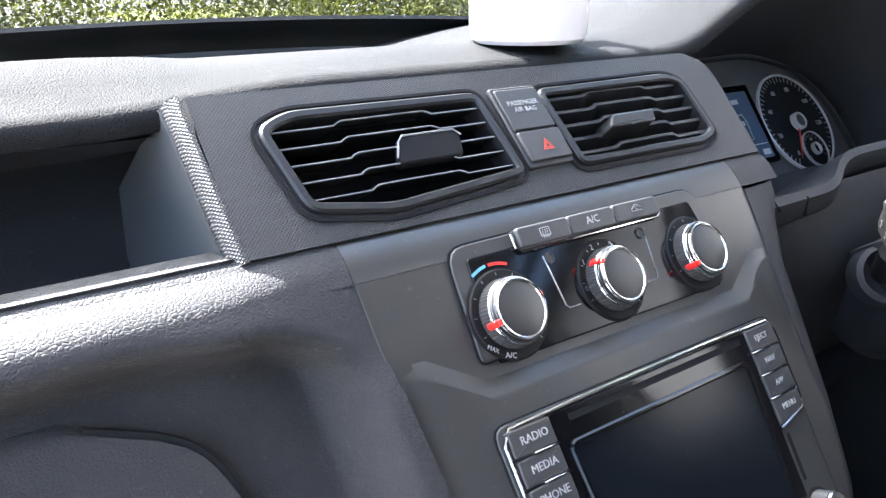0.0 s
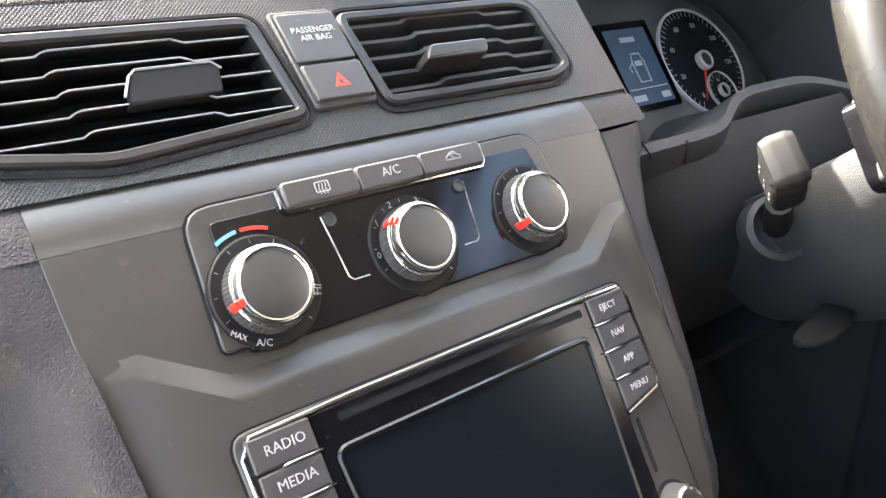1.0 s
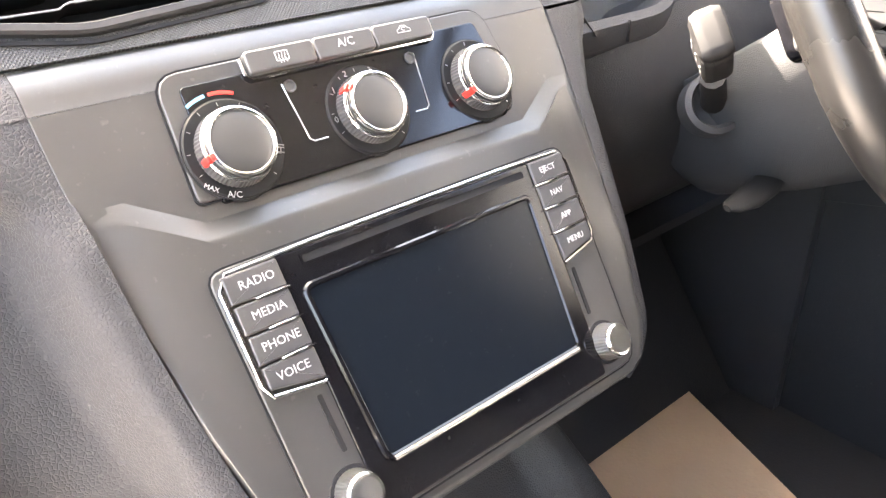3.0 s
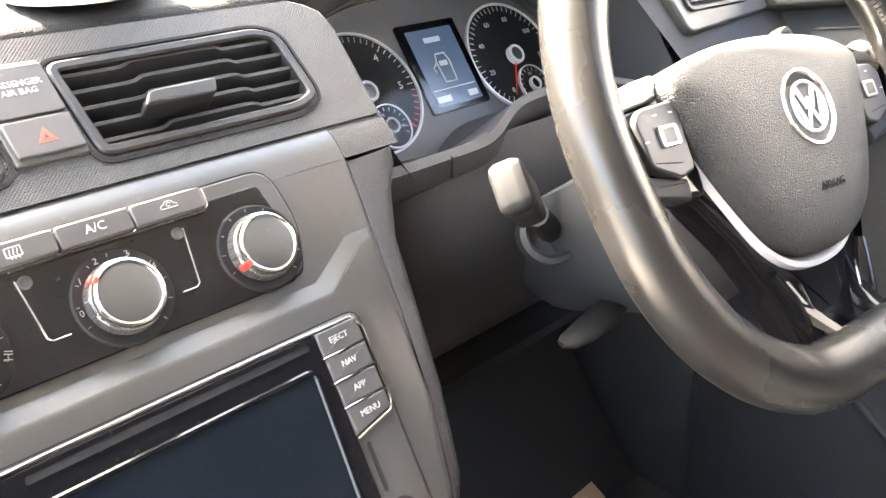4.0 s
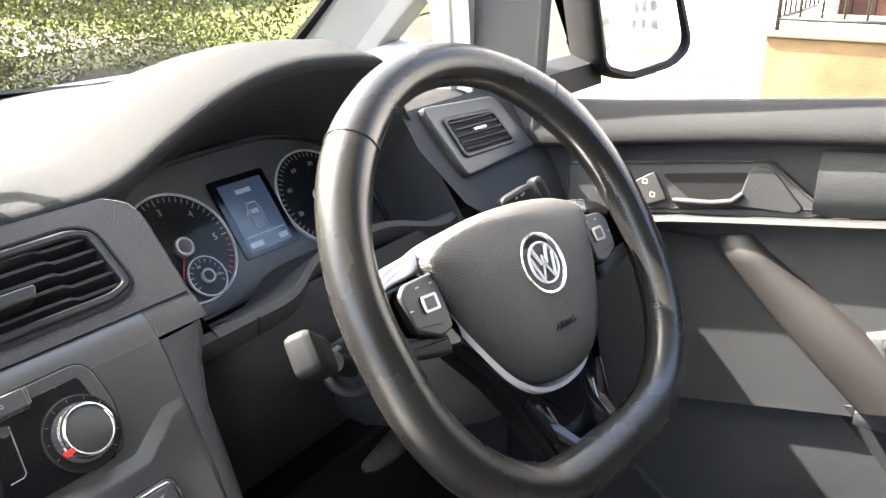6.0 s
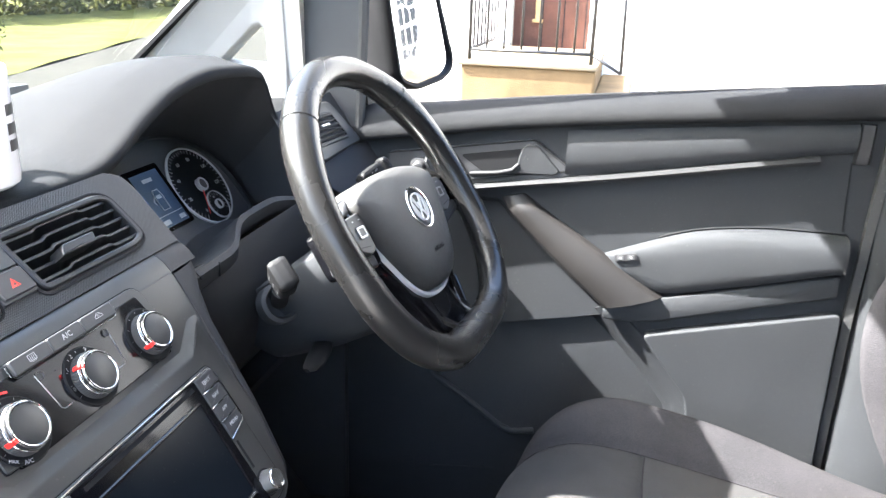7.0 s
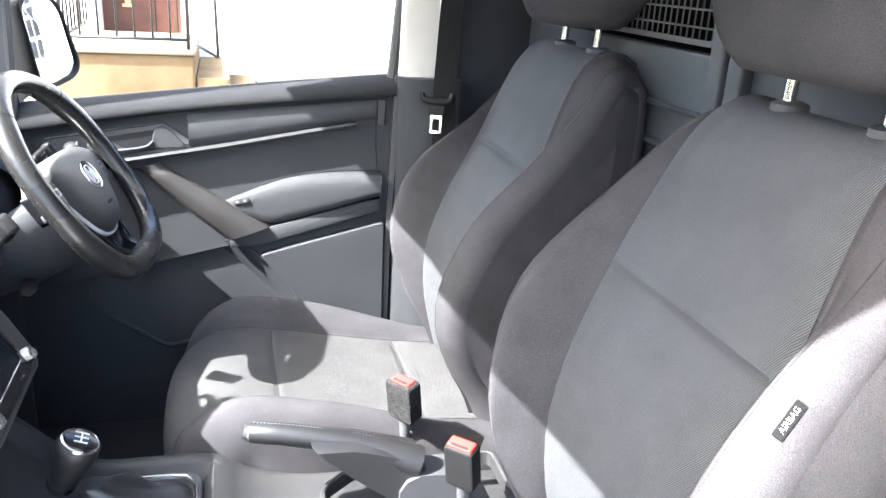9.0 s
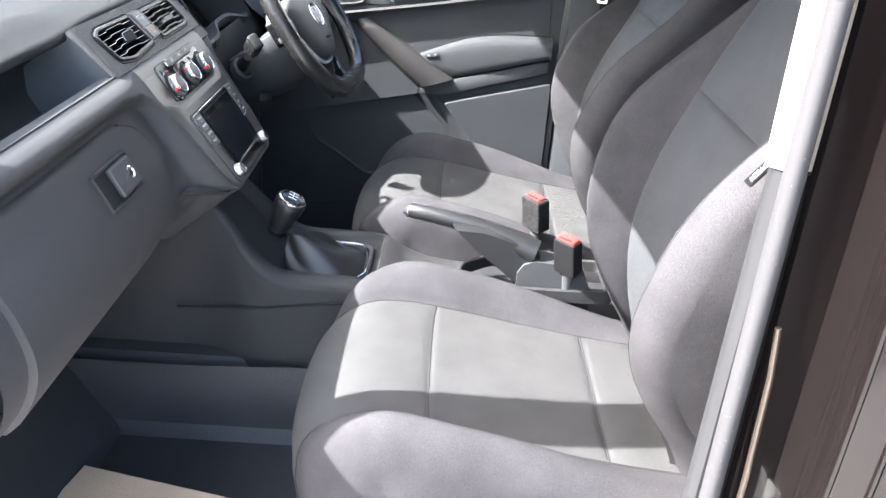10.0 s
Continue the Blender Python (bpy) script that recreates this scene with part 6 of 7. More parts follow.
RAIL = [(0.330, 0.880, 0.897, 0.6), (0.382, 0.880, 0.913, 0.65), (0.414, 0.886, 0.926, 0.7), (0.497, 0.911, 0.947, 0.8), (0.60, 0.940, 0.976, 0.88), (0.655, 0.956, 0.989, 0.9)]
part("cross_rail", loft([[D(u, a + (b - a) * k, n * w) for k, n in ((0.0, 0.0), (0.0, 0.018), (0.05, 0.021), (0.12, 0.022), (0.95, 0.024), (1.0, 0.022), (1.0, 0.0))] for u, a, b, w in RAIL]), M_DOOR, door, "grained rail below the armrest", 50)
part("diagonal_rail", loft([[D(u + du, v + du * 0.5, n) for n, du in ((-0.03, -0.034), (-0.019, -0.032), (-0.006, -0.012), (0.002, 0.000), (0.006, 0.008), (0.006, 0.011), (-0.004, 0.0115))] for u, v in ((0.335, 0.897), (0.385, 0.850), (0.43, 0.800), (0.472, 0.745), (0.495, 0.66))]), M_DOOR, door, "", 50)
KICK = [(0.039, 0.788), (0.039, 0.766), (0.046, 0.744), (0.059, 0.726), (0.099, 0.701), (0.177, 0.645), (0.196, 0.638), (0.235, 0.645)]
part("foot_moulding", tube([D(u, v, -0.019) for u, v in KICK], [0.002, 0.003, 0.004, 0.005, 0.0055, 0.0055, 0.006, 0.006], 8), M_DOOR, door, "raised moulding along the foot of the door", 60)
part("sill_strip", tube([D(0.033, 0.539, -0.020), D(0.168, 0.558, -0.020)], 0.0011, 6), M_STRIP, door, "thin pale strip along the sill")
part("panel_seam", tube([D(0.645, 1.150, 0.0005), D(0.6475, 1.09, 0.0005), D(0.650, 1.052, 0.0005)], 0.0012, 5), M_BLACK, door)
part("door_edge", loft([[D(u + du, v, n) for n, du in ((-0.02, 0.0), (0.012, 0.0), (0.014, 0.012), (-0.02, 0.016))] for u, v in ((0.672, 0.50), (0.672, 0.92), (0.684, 1.257))]), M_RUBBER, door)
# window frame: dark sail behind the mirror, rear guide, top rail
part("mirror_sail", loft([[Vector((x, y, z)) for y, z in ((0.178, 1.12), (0.067, 1.12), (0.060, 1.30), (0.046, 1.62), (0.06, 1.55), (0.088, 1.44), (0.118, 1.405), (0.150, 1.368), (0.164, 1.340), (0.170, 1.30))] for x in (0.698, 0.710)]), M_DARK, door, "black trim behind the door mirror")
part("sail_edge", tube([(0.704, 0.066, 1.13), (0.702, 0.058, 1.30), (0.695, 0.046, 1.62)], 0.008, 8), M_RUBBER, door)
part("rear_guide", tube([(0.725, -0.680, 1.25), (0.715, -0.695, 1.45), (0.69, -0.715, 1.70)], 0.012, 8), M_RUBBER, door)
part("window_seal", tube([D(u, curve(SILL, u) - 0.004, -0.022) for u in dus], 0.006, 6), M_RUBBER, door)
part("top_rail", tube([(0.695, 0.05, 1.62), (0.685, -0.3, 1.69), (0.685, -0.70, 1.70)], 0.014, 8), M_RUBBER, door)
part("outer_skin", slab(lambda u, f: Vector((0.805 + 0.03 * math.sin(math.pi * f), -u, 0.42 + 0.74 * f)), dus, lin(0, 1, 7), (0.004, 0, 0)), M_PAINT, door)

# door mirror
mir = thing("door_mirror", (0.86, 0.05, 1.2), "black door mirror reflecting a white house", "door mirror")
MM = basis((0.93, 0.030, 1.29), (math.cos(radians(-15)), math.sin(radians(-15)), 0), (0.0, 0.085, 1.0))
mo = ccw(rounded([(-0.125, 0.088), (-0.05, 0.094), (0.032, 0.085), (0.060, 0.062), (0.110, -0.058), (0.102, -0.080), (0.072, -0.095), (-0.030, -0.104), (-0.092, -0.086)], 0.02, 4))
rings = []
for d, z in ((0.045, -0.085), (0.018, -0.06), (0.0, -0.016), (0.0, 0.004), (0.004, 0.009), (0.010, 0.008), (0.012, 0.002)):
    rings.append([MM @ Vector((x, y, z)) for x, y in offset(mo, d)])
part("housing", loft(rings), M_DULLBLACK, mir, "black plastic mirror housing", 50)
lens = offset(mo, 0.0115)
part("mirror_glass", loft([[MM @ Vector((x * k, y * k, 0.0075 - ((x * k) ** 2 + (y * k) ** 2) / 2.4)) for x, y in lens] for k in (1.0, 0.9, 0.8, 0.7, 0.6, 0.5, 0.4, 0.3, 0.2, 0.1, 0.03)], cap0=False), M_MIRROR, mir, "slightly domed mirror glass", 80)
part("foot", loft([[Vector((x, y, z)) for y, z in ((0.105, 1.185), (0.055, 1.185), (0.058, 1.215), (0.10, 1.22))] for x in (0.715, 0.80, 0.87)]), M_DULLBLACK, mir)


# ---- seats ----
def seat(cx, out, recline, label):
    s_ = thing("bucket_seat", (cx, -0.45, 0.45), label, "seat", "front seats")
    CZ = [(-0.80, 0.722), (-0.70, 0.730), (-0.62, 0.740), (-0.55, 0.751), (-0.40, 0.777), (-0.33, 0.785), (-0.28, 0.780), (-0.245, 0.764), (-0.222, 0.742), (-0.205, 0.70), (-0.205, 0.66), (-0.215, 0.60)]
    ys = [-0.79, -0.75, -0.68, -0.65, -0.60, -0.55, -0.50, -0.45, -0.40, -0.36, -0.32, -0.29, -0.265, -0.245, -0.232, -0.222]
    front = [(-0.212, 0.727), (-0.206, 0.70), (-0.204, 0.66), (-0.210, 0.61)]
    path = [(y, curve(CZ, y)) for y in ys] + front
    L = [0.0]
    for a, b in zip(path, path[1:]):
        L.append(L[-1] + math.hypot(b[0] - a[0], b[1] - a[1]))
    def along(t):
        t = min(max(t, 0), L[-1] - 1e-6)
        for i in range(len(L) - 1):
            if t <= L[i + 1]:
                f = (t - L[i]) / (L[i + 1] - L[i])
                return Vector((0, path[i][0] + (path[i + 1][0] - path[i][0]) * f, path[i][1] + (path[i + 1][1] - path[i][1]) * f))
    def nrm(t):
        d = along(t + 0.004) - along(t - 0.004)
        return Vector((0, d.z, -d.y)).normalized() if d.length else Vector((0, 0, 1))
    def base(sx, t):
        """Seat cushion: across sx, along t from the back to the front edge."""
        p, n = along(t), nrm(t)
        if n.z < 0 and t < L[-1] * 0.7:
            n = -n
        if n.y < 0 and t > L[-1] * 0.8:
            n = -n
        if n.z < -0.2:
            n = -n
        a = abs(sx)
        fade = smooth(L[-1] - 0.04, L[-1] - 0.26, t)
        h = 0.046 * smooth(0.145, 0.205, a) * (0.12 + 0.88 * fade) * smooth(-0.04, 0.34, t)
        if a > 0.205:
            g = (a - 0.205) / 0.09
            ang = min(g, 1.0) * math.pi / 2
            x = 0.205 + 0.035 * math.sin(ang)
            h -= 0.05 * (1 - math.cos(ang))
            if g > 1:
                h -= (g - 1) * 0.09
                x -= (g - 1) * 0.004
        else:
            x = a
        nose = smooth(L[-1] - 0.42, L[-1] - 0.10, t)
        narrow = 1 - 0.05 * nose
        return Vector((cx + math.copysign(x * narrow, sx), p.y - 0.085 * nose * (x / 0.24) ** 3.2, p.z)) + n * h
    def quilt(f, us, vs, puff, mat, name, parent, u_edges=True, v_edges=(True, True), lab=""):
        u0, u1, v0, v1 = us[0], us[-1], vs[0], vs[-1]
        def g(u, v):
            p = f(u, v)
            e = 0.004
            du, dv = f(u + e, v) - f(u - e, v), f(u, v + e) - f(u, v - e)
            n = du.cross(dv)
            n = n.normalized() if n.length > 1e-12 else Vector((0, 0, 1))
            k = 1.0
            if u_edges:
                k = min(k, smooth(0, 0.012, min(abs(u - u0), abs(u1 - u))))
            if v_edges[0]:
                k = min(k, smooth(0, 0.010, abs(v - v0)))
            if v_edges[1]:
                k = min(k, smooth(0, 0.010, abs(v1 - v)))
            return p + n * puff * (k - 1) * sign
        e = 0.004
        um, vm = (u0 + u1) / 2, (v0 + v1) / 2
        n0 = (f(um + e, vm) - f(um - e, vm)).cross(f(um, vm + e) - f(um, vm - e))
        outward = Vector((0, -0.2, 1)) if "cushion" in name else Vector((0, 1, 0.4))
        sign = 1 if n0.dot(outward) > 0 else -1
        part(name, sheet(g, us, vs), mat, parent, lab, 70)
    tl_ = L[-1]
    t1, t2 = L[3], L[8]     # cross seams
    fine = lambda a, b, n: [a] + [a + (b - a) * k for k in (0.012, 0.03, 0.06)] + [a + (b - a) * i / n for i in range(1, n)] + [b - (b - a) * k for k in (0.06, 0.03, 0.012)] + [b]
    def cu(n):
        return sorted(set(fine(-0.155, 0.155, n)))
    quilt(base, cu(10), sorted(set(fine(0.0, t1, 4))), 0.0038, M_INSERT, "cushion_insert", s_, lab="ribbed grey fabric insert")
    quilt(base, cu(10), sorted(set(fine(t1, t2, 8))), 0.0038, M_INSERT, "cushion_insert", s_, lab="ribbed grey fabric insert")
    quilt(base, cu(10), sorted(set(fine(t2, tl_ - 0.004, 16))), 0.0038, M_INSERT, "cushion_insert", s_, lab="ribbed grey fabric insert")
    for sg in (1, -1):
        us = sorted(set(fine(0.155, 0.42, 18)))
        us = us if sg > 0 else [-u for u in reversed(us)]
        quilt(base, us, lin(0.0, tl_ - 0.004, 40), 0.004, M_SEAT, "cushion_bolster", s_, lab="dark grey fabric bolster")
    for sx in (-0.155, 0.155):
        part("seam", tube([base(sx, t) + Vector((0, 0, -0.0030)) for t in lin(0.0, tl_ - 0.02, 40)], 0.0010, 5), M_SEAT, s_)
    for t in (t1, t2):
        part("seam", tube([base(sx, t) + Vector((0, 0, -0.0028)) for sx in lin(-0.153, 0.153, 24)], 0.0010, 5), M_SEAT, s_)
    part("seat_base", block((cx - 0.205, -0.72, 0.50), (cx + 0.205, -0.30, 0.69), 0.02), M_DARK, s_, "dark plastic seat base")
    part("seat_side_trim", loft([[Vector((cx + out * x, y, z)) for x, z in ((0.205, 0.53), (0.240, 0.54), (0.246, 0.60), (0.238, 0.645), (0.205, 0.65))] for y in (-0.74, -0.70, -0.45, -0.33, -0.30)]), M_DARK, s_)
    for dx in (-0.2, 0.2):
        part("seat_rail", block((cx + dx - 0.02, -0.74, 0.445), (cx + dx + 0.02, -0.24, 0.51), 0.004), M_WIRE, s_)
    # backrest: a closed spine up the front, over the top and down the back
    SP = [(-0.758, 0.66), (-0.752, 0.70), (-0.738, 0.76), (-0.716, 0.85), (-0.708, 0.95), (-0.726, 1.05), (-0.7675, 1.166), (-0.800, 1.25), (-0.826, 1.31), (-0.842, 1.334), (-0.858, 1.350), (-0.878, 1.360), (-0.898, 1.361), (-0.922, 1.354), (-0.942, 1.338), (-0.952, 1.31), (-0.945, 1.20), (-0.925, 1.05), (-0.900, 0.90), (-0.880, 0.72)]
    SP = [(y - recline * (0.013 * smooth(0.80, 0.94, z) + 0.032 * smooth(0.92, 1.17, z)), z) for y, z in SP]
    SL = [0.0]
    for a, b in zip(SP, SP[1:]):
        SL.append(SL[-1] + math.hypot(b[0] - a[0], b[1] - a[1]))
    YS, ZS = [(l, p[0]) for l, p in zip(SL, SP)], [(l, p[1]) for l, p in zip(SL, SP)]
    at_z = lambda z, front=True: [l for l, p in zip(SL, SP)][0] if z <= 0.66 else next(SL[k] + (SL[k + 1] - SL[k]) * (z - SP[k][1]) / (SP[k + 1][1] - SP[k][1]) for k in range(len(SP)) if SP[k][1] <= z <= SP[k + 1][1])
    TOPL, BACKL = SL[12], SL[15]
    WL = [(at_z(0.70), 0.178), (at_z(0.80), 0.190), (at_z(0.90), 0.216), (at_z(1.02), 0.244), (at_z(1.12), 0.248), (at_z(1.22), 0.234), (at_z(1.31), 0.216), (SL[9], 0.207), (SL[10], 0.199), (TOPL, 0.188), (SL[14], 0.185), (BACKL, 0.198), (SL[17], 0.225), (SL[19], 0.215)]
    IL = [(at_z(0.70), 0.136), (at_z(0.85), 0.153), (at_z(1.0), 0.158), (at_z(1.166), 0.155), (at_z(1.28), 0.140), (at_z(1.34), 0.130), (TOPL, 0.122), (SL[19], 0.12)]
    def backf(u, l):
        """Across u: insert within 1, bolster to 2, side panel to 3; along l over the spine."""
        y, z = curve(YS, l), curve(ZS, l)
        e = 0.006
        ty, tz = curve(YS, min(l + e, SL[-1])) - curve(YS, max(l - e, 0)), curve(ZS, min(l + e, SL[-1])) - curve(ZS, max(l - e, 0))
        m = math.hypot(ty, tz)
        n = Vector((0, tz / m, -ty / m))
        iw, w = curve(IL, l), curve(WL, l)
        if u * out > 0:
            w -= (0.052 if out > 0 else 0.026) * smooth(at_z(1.0), at_z(1.19), l) * smooth(SL[14], SL[10], l)
        elif out < 0:
            w -= 0.024 * smooth(at_z(1.14), at_z(0.95), l)
        front = smooth(at_z(1.35), at_z(1.04), l)
        b = 0.082 * front * smooth(at_z(0.70), at_z(1.0), l) - 0.016 * (1 - front)
        a = abs(u)
        if a <= 1:
            x, h = iw * a, -0.007 * (1 - a * a) * front
        elif a <= 2:
            k = a - 1
            x, h = iw + (w - 0.026 - 0.014 * front - iw) * k, b * smooth(0, 1, k) + 0.010 * math.sin(math.pi * k) * front
        else:
            k = a - 2
            r = 0.026 + 0.014 * front
            if k < 0.5:
                g = k / 0.5 * math.pi / 2
                x, h = w - r + r * math.sin(g), b - r * (1 - math.cos(g))
            else:
                deep = 0.088 - 0.046 * smooth(SL[6], SL[11], l) + 0.012 * smooth(SL[14], SL[16], l)
                x, h = w - 0.006 * (k - 0.5) * 2, b - r - (k - 0.5) * 2 * max(0.004, deep + b - r)
        return Vector((cx + math.copysign(x, u), y, z)) + n * h
    def scaled(puff, us, ls, mat, name, lab="", ends=(True, True), width=0.16, inner=None):
        u0, u1 = us[0], us[-1]
        def g(u, l):
            p = backf(u, l)
            y1, y0 = backf(u, min(l + 0.004, SL[-1])), backf(u, max(l - 0.004, 0))
            q1, q0 = backf(u + 0.02, l), backf(u - 0.02, l)
            n = (q1 - q0).cross(y1 - y0)
            n = n.normalized() if n.length > 1e-12 else Vector((0, 1, 0))
            k = min(smooth(0, width, abs(u - u0)), smooth(0, width, abs(u1 - u)))
            if ends[0]:
                k = min(k, smooth(0, 0.009, l - ls[0]))
            if ends[1]:
                k = min(k, smooth(0, 0.009, ls[-1] - l))
            k2 = smooth(0, width, min(abs(abs(u) - 1), 1)) if inner else 1
            return p + n * (puff * (k - 1) + (inner or 0) * (k2 - 1))
        part(name, sheet(g, us, ls), mat, s_, lab, 75)
    seam = at_z(1.166)
    ui = sorted(set(fine(-1, 1, 14)))
    steps = lambda a, b, n: sorted(set([a, a + 0.003, a + 0.007, a + 0.014] + lin(a, b, n) + [b - 0.014, b - 0.007, b - 0.003, b]))
    scaled(0.006, ui, steps(0.0, seam, 16), M_TWILL, "backrest_insert", "twill grey fabric insert", (False, True))
    scaled(0.006, ui, steps(seam, SL[15], 26), M_TWILL, "backrest_insert", "twill grey fabric insert", (True, False))
    part("seam", tube([backf(u, seam) + Vector((0, -0.0045, 0)) for u in lin(-0.98, 0.98, 24)], 0.0012, 5), M_BOOT, s_)
    scaled(0.002, ui, lin(SL[15], SL[-1], 8), M_SEAT, "backrest_back", "dark fabric back of the seat", (False, False))
    for sg in (1, -1):
        us = sorted(set(fine(1, 2, 12)))
        scaled(0.0015, us if sg > 0 else [-u for u in reversed(us)], lin(0, SL[-1], 56), M_SEAT, "backrest_bolster", "dark grey fabric bolster", (False, False), 0.07, 0.0045)
        us = [2, 2.02, 2.06, 2.1, 2.2, 2.3, 2.4, 2.5, 2.6, 2.75, 2.9, 3.0]
        scaled(0.0010, us if sg > 0 else [-u for u in reversed(us)], lin(0, SL[-1], 56), M_SEAT, "backrest_side", "dark grey fabric side panel", (False, False), 0.1)
        lows = lin(0.03, SL[11], 34)
        def behind(l):
            z = curve(ZS, l)
            a, c = SL[13], SL[-1]
            for _ in range(24):
                h_ = (a + c) / 2
                a, c = (h_, c) if curve(ZS, h_) > z else (a, h_)
            return a
        backs = [behind(l) for l in lows]
        part("backrest_gusset", sheet(lambda k, f, sg=sg: backf(sg * 2.5, lows[k]).lerp(backf(sg * 2.5, backs[k]), f) + Vector((sg * (0.004 * math.sin(math.pi * f) + 0.0005), 0, 0)), range(34), lin(0, 1, 7)), M_SEAT, s_, "dark fabric side gusset", 70)
        part("seam", tube([backf(sg * 2.0, l) for l in lin(0.04, SL[12], 40)], 0.0004, 5), M_SEAT, s_)
    # headrest on two steel posts
    for dx in (-0.068, 0.068):
        part("post_collar", turned([(0.020, -0.008), (0.019, 0.004), (0.012, 0.007), (0.009, 0.007)], Matrix.Translation((cx + dx, -0.893 - 0.045 * recline, 1.362)), 20), M_DARK, s_)
        part("headrest_post", tube([(cx + dx, -0.89 - 0.045 * recline, 1.36), (cx + dx, -0.893 - 0.045 * recline, 1.44)], 0.0065, 12), M_STEEL, s_, "bright steel headrest post")
    rings = []
    for k in lin(0, 1, 15):
        z = 1.400 + 0.21 * k
        r = math.sin(math.pi * (0.07 + 0.86 * k)) ** 0.30
        w, d = 0.176 * r, 0.085 * r
        yc = -0.880 - 0.040 * recline - 0.025 * k
        rings.append([Vector((cx + w * math.copysign(abs(math.cos(a)) ** 0.6, math.cos(a)), yc + d * math.copysign(abs(math.sin(a)) ** 0.75, math.sin(a)), z)) for a in lin(0, 2 * math.pi * 31 / 32, 32)])
    part("headrest", loft(rings), M_SEAT, s_, "dark fabric headrest", 70)
    # airbag tag in the outer bolster seam
    c = backf(out * 2.22, at_z(1.160))
    up_ = (backf(out * 2.22, at_z(1.190)) - backf(out * 2.22, at_z(1.130))).normalized()
    nn = (backf(out * 2.30, at_z(1.160)) - backf(out * 2.14, at_z(1.160))).cross(up_).normalized() * -out
    nn = nn if nn.y > 0 else -nn
    nn = (nn + Vector((0.6 * out, 0.2, 0))).normalized()
    a_ = up_ if out < 0 else -up_
    T = basis(tuple(c + nn * 0.001), tuple(a_), tuple(nn.cross(a_)))
    part("airbag_tag", prism(rect(-0.0165, -0.0042, 0.0165, 0.0042, 0.001), T, 0, 0.002), M_BELT, s_, "small black woven airbag tag")
    lettering("AIRBAG", T @ Matrix.Translation((0, 0, 0.0024)), 0.0068, M_WHITE, s_)
    return s_


seat(0.342, 1, 1.0, "grey fabric driver's seat with wheel shadow on it")
seat(-0.347, -1, 0.0, "grey fabric passenger seat beside the open doorway")

# ---- centre console ----
con = thing("centre_console", (0, -0.3, 0.45), "dark plastic centre console between the seats", "centre console")
CP = [(-0.80, 0.69), (-0.66, 0.70), (-0.58, 0.715), (-0.50, 0.722), (-0.40, 0.722), (-0.34, 0.735), (-0.295, 0.760), (-0.20, 0.765), (-0.13, 0.770), (-0.08, 0.805), (-0.02, 0.880), (0.04, 0.925), (0.12, 0.94), (0.30, 0.94)]
def cons(u, y):
    z = curve(CP, y)
    w = 0.118 - 0.035 * smooth(-0.10, 0.02, y) - 0.03 * smooth(-0.3, -0.5, y)
    a = abs(u)
    if a < 0.8:
        x, dz = w * u, 0.0
    else:
        g = (a - 0.8) / 0.2
        x, dz = math.copysign(w * 0.8 + 0.2 * w * math.sin(g * 1.57), u), -0.02 * (1 - math.cos(g * 1.57))
    dip = -0.031 * smooth(0.74, 0.62, a) * smooth(-0.292, -0.275, y) * smooth(0.03, -0.02, y)
    return Vector((x, y, z + dz + dip))
part("console_top", sheet(cons, lin(-1, 1, 41), lin(-0.80, 0.30, 75)), M_CONSOLE, con, "grained console top with gear recess", 60)
for s in (1, -1):
    def cside(y, f, s=s):
        p = cons(s, y)
        return Vector((p.x + s * (0.02 * f + 0.012 * f * f), y, p.z + (0.45 - p.z) * f))
    part("console_side", sheet(cside, lin(-0.80, 0.30, 37), lin(0, 1, 9)), M_CONSOLE, con, "grained console side", 60)
    def footwell(y, f, s=s):
        return Vector((s * (0.152 + 0.02 * f + 0.008 * math.sin(3.1 * f)), y, 0.605 - 0.012 * smooth(-0.25, 0.1, y) - 0.155 * f))
    part("tunnel_carpet", sheet(footwell, lin(-0.80, 0.35, 17), lin(0, 1, 5)), M_CARPET, con)
    part("console_seam", tube([(s * 0.124, -0.31, 0.730), (s * 0.1245, -0.235, 0.728), (s * 0.123, -0.10, 0.708), (s * 0.108, 0.06, 0.690)], 0.0022, 6), M_BLACK, con)
def toe(x, f):
    return Vector((x, 0.16 + 0.30 * f, 0.46 + 0.40 * f))
for a, b in ((-0.70, -0.16), (0.16, 0.70)):
    part("toe_board", slab(toe, lin(a, b, 6), lin(0, 1, 5), (0, 0.02, -0.02)), M_CARPET, con)
part("stack_underside", loft([[Vector(p) for p in ((-0.13, -0.055, 0.93), (0.13, -0.055, 0.93), (0.10, 0.02, 0.90), (-0.10, 0.02, 0.90))], [Vector(p) for p in ((-0.19, 0.0, 0.95), (0.17, 0.0, 0.95), (0.13, 0.10, 0.86), (-0.13, 0.10, 0.86))]]), M_DARK, con)

gear = thing("gear_lever", (0.0, -0.18, 0.76), "black gear lever with leatherette boot and chrome trim", "gear lever")
GF = basis((0.0, -0.190, 0.745), (1, 0, 0), (0, 1, 0.02))
part("boot_frame", frame_ring(rect(-0.080, -0.088, 0.080, 0.092, 0.03), rect(-0.068, -0.076, 0.068, 0.080, 0.026), GF, -0.012, 0.004, bevel=0.002), M_DARK, gear)
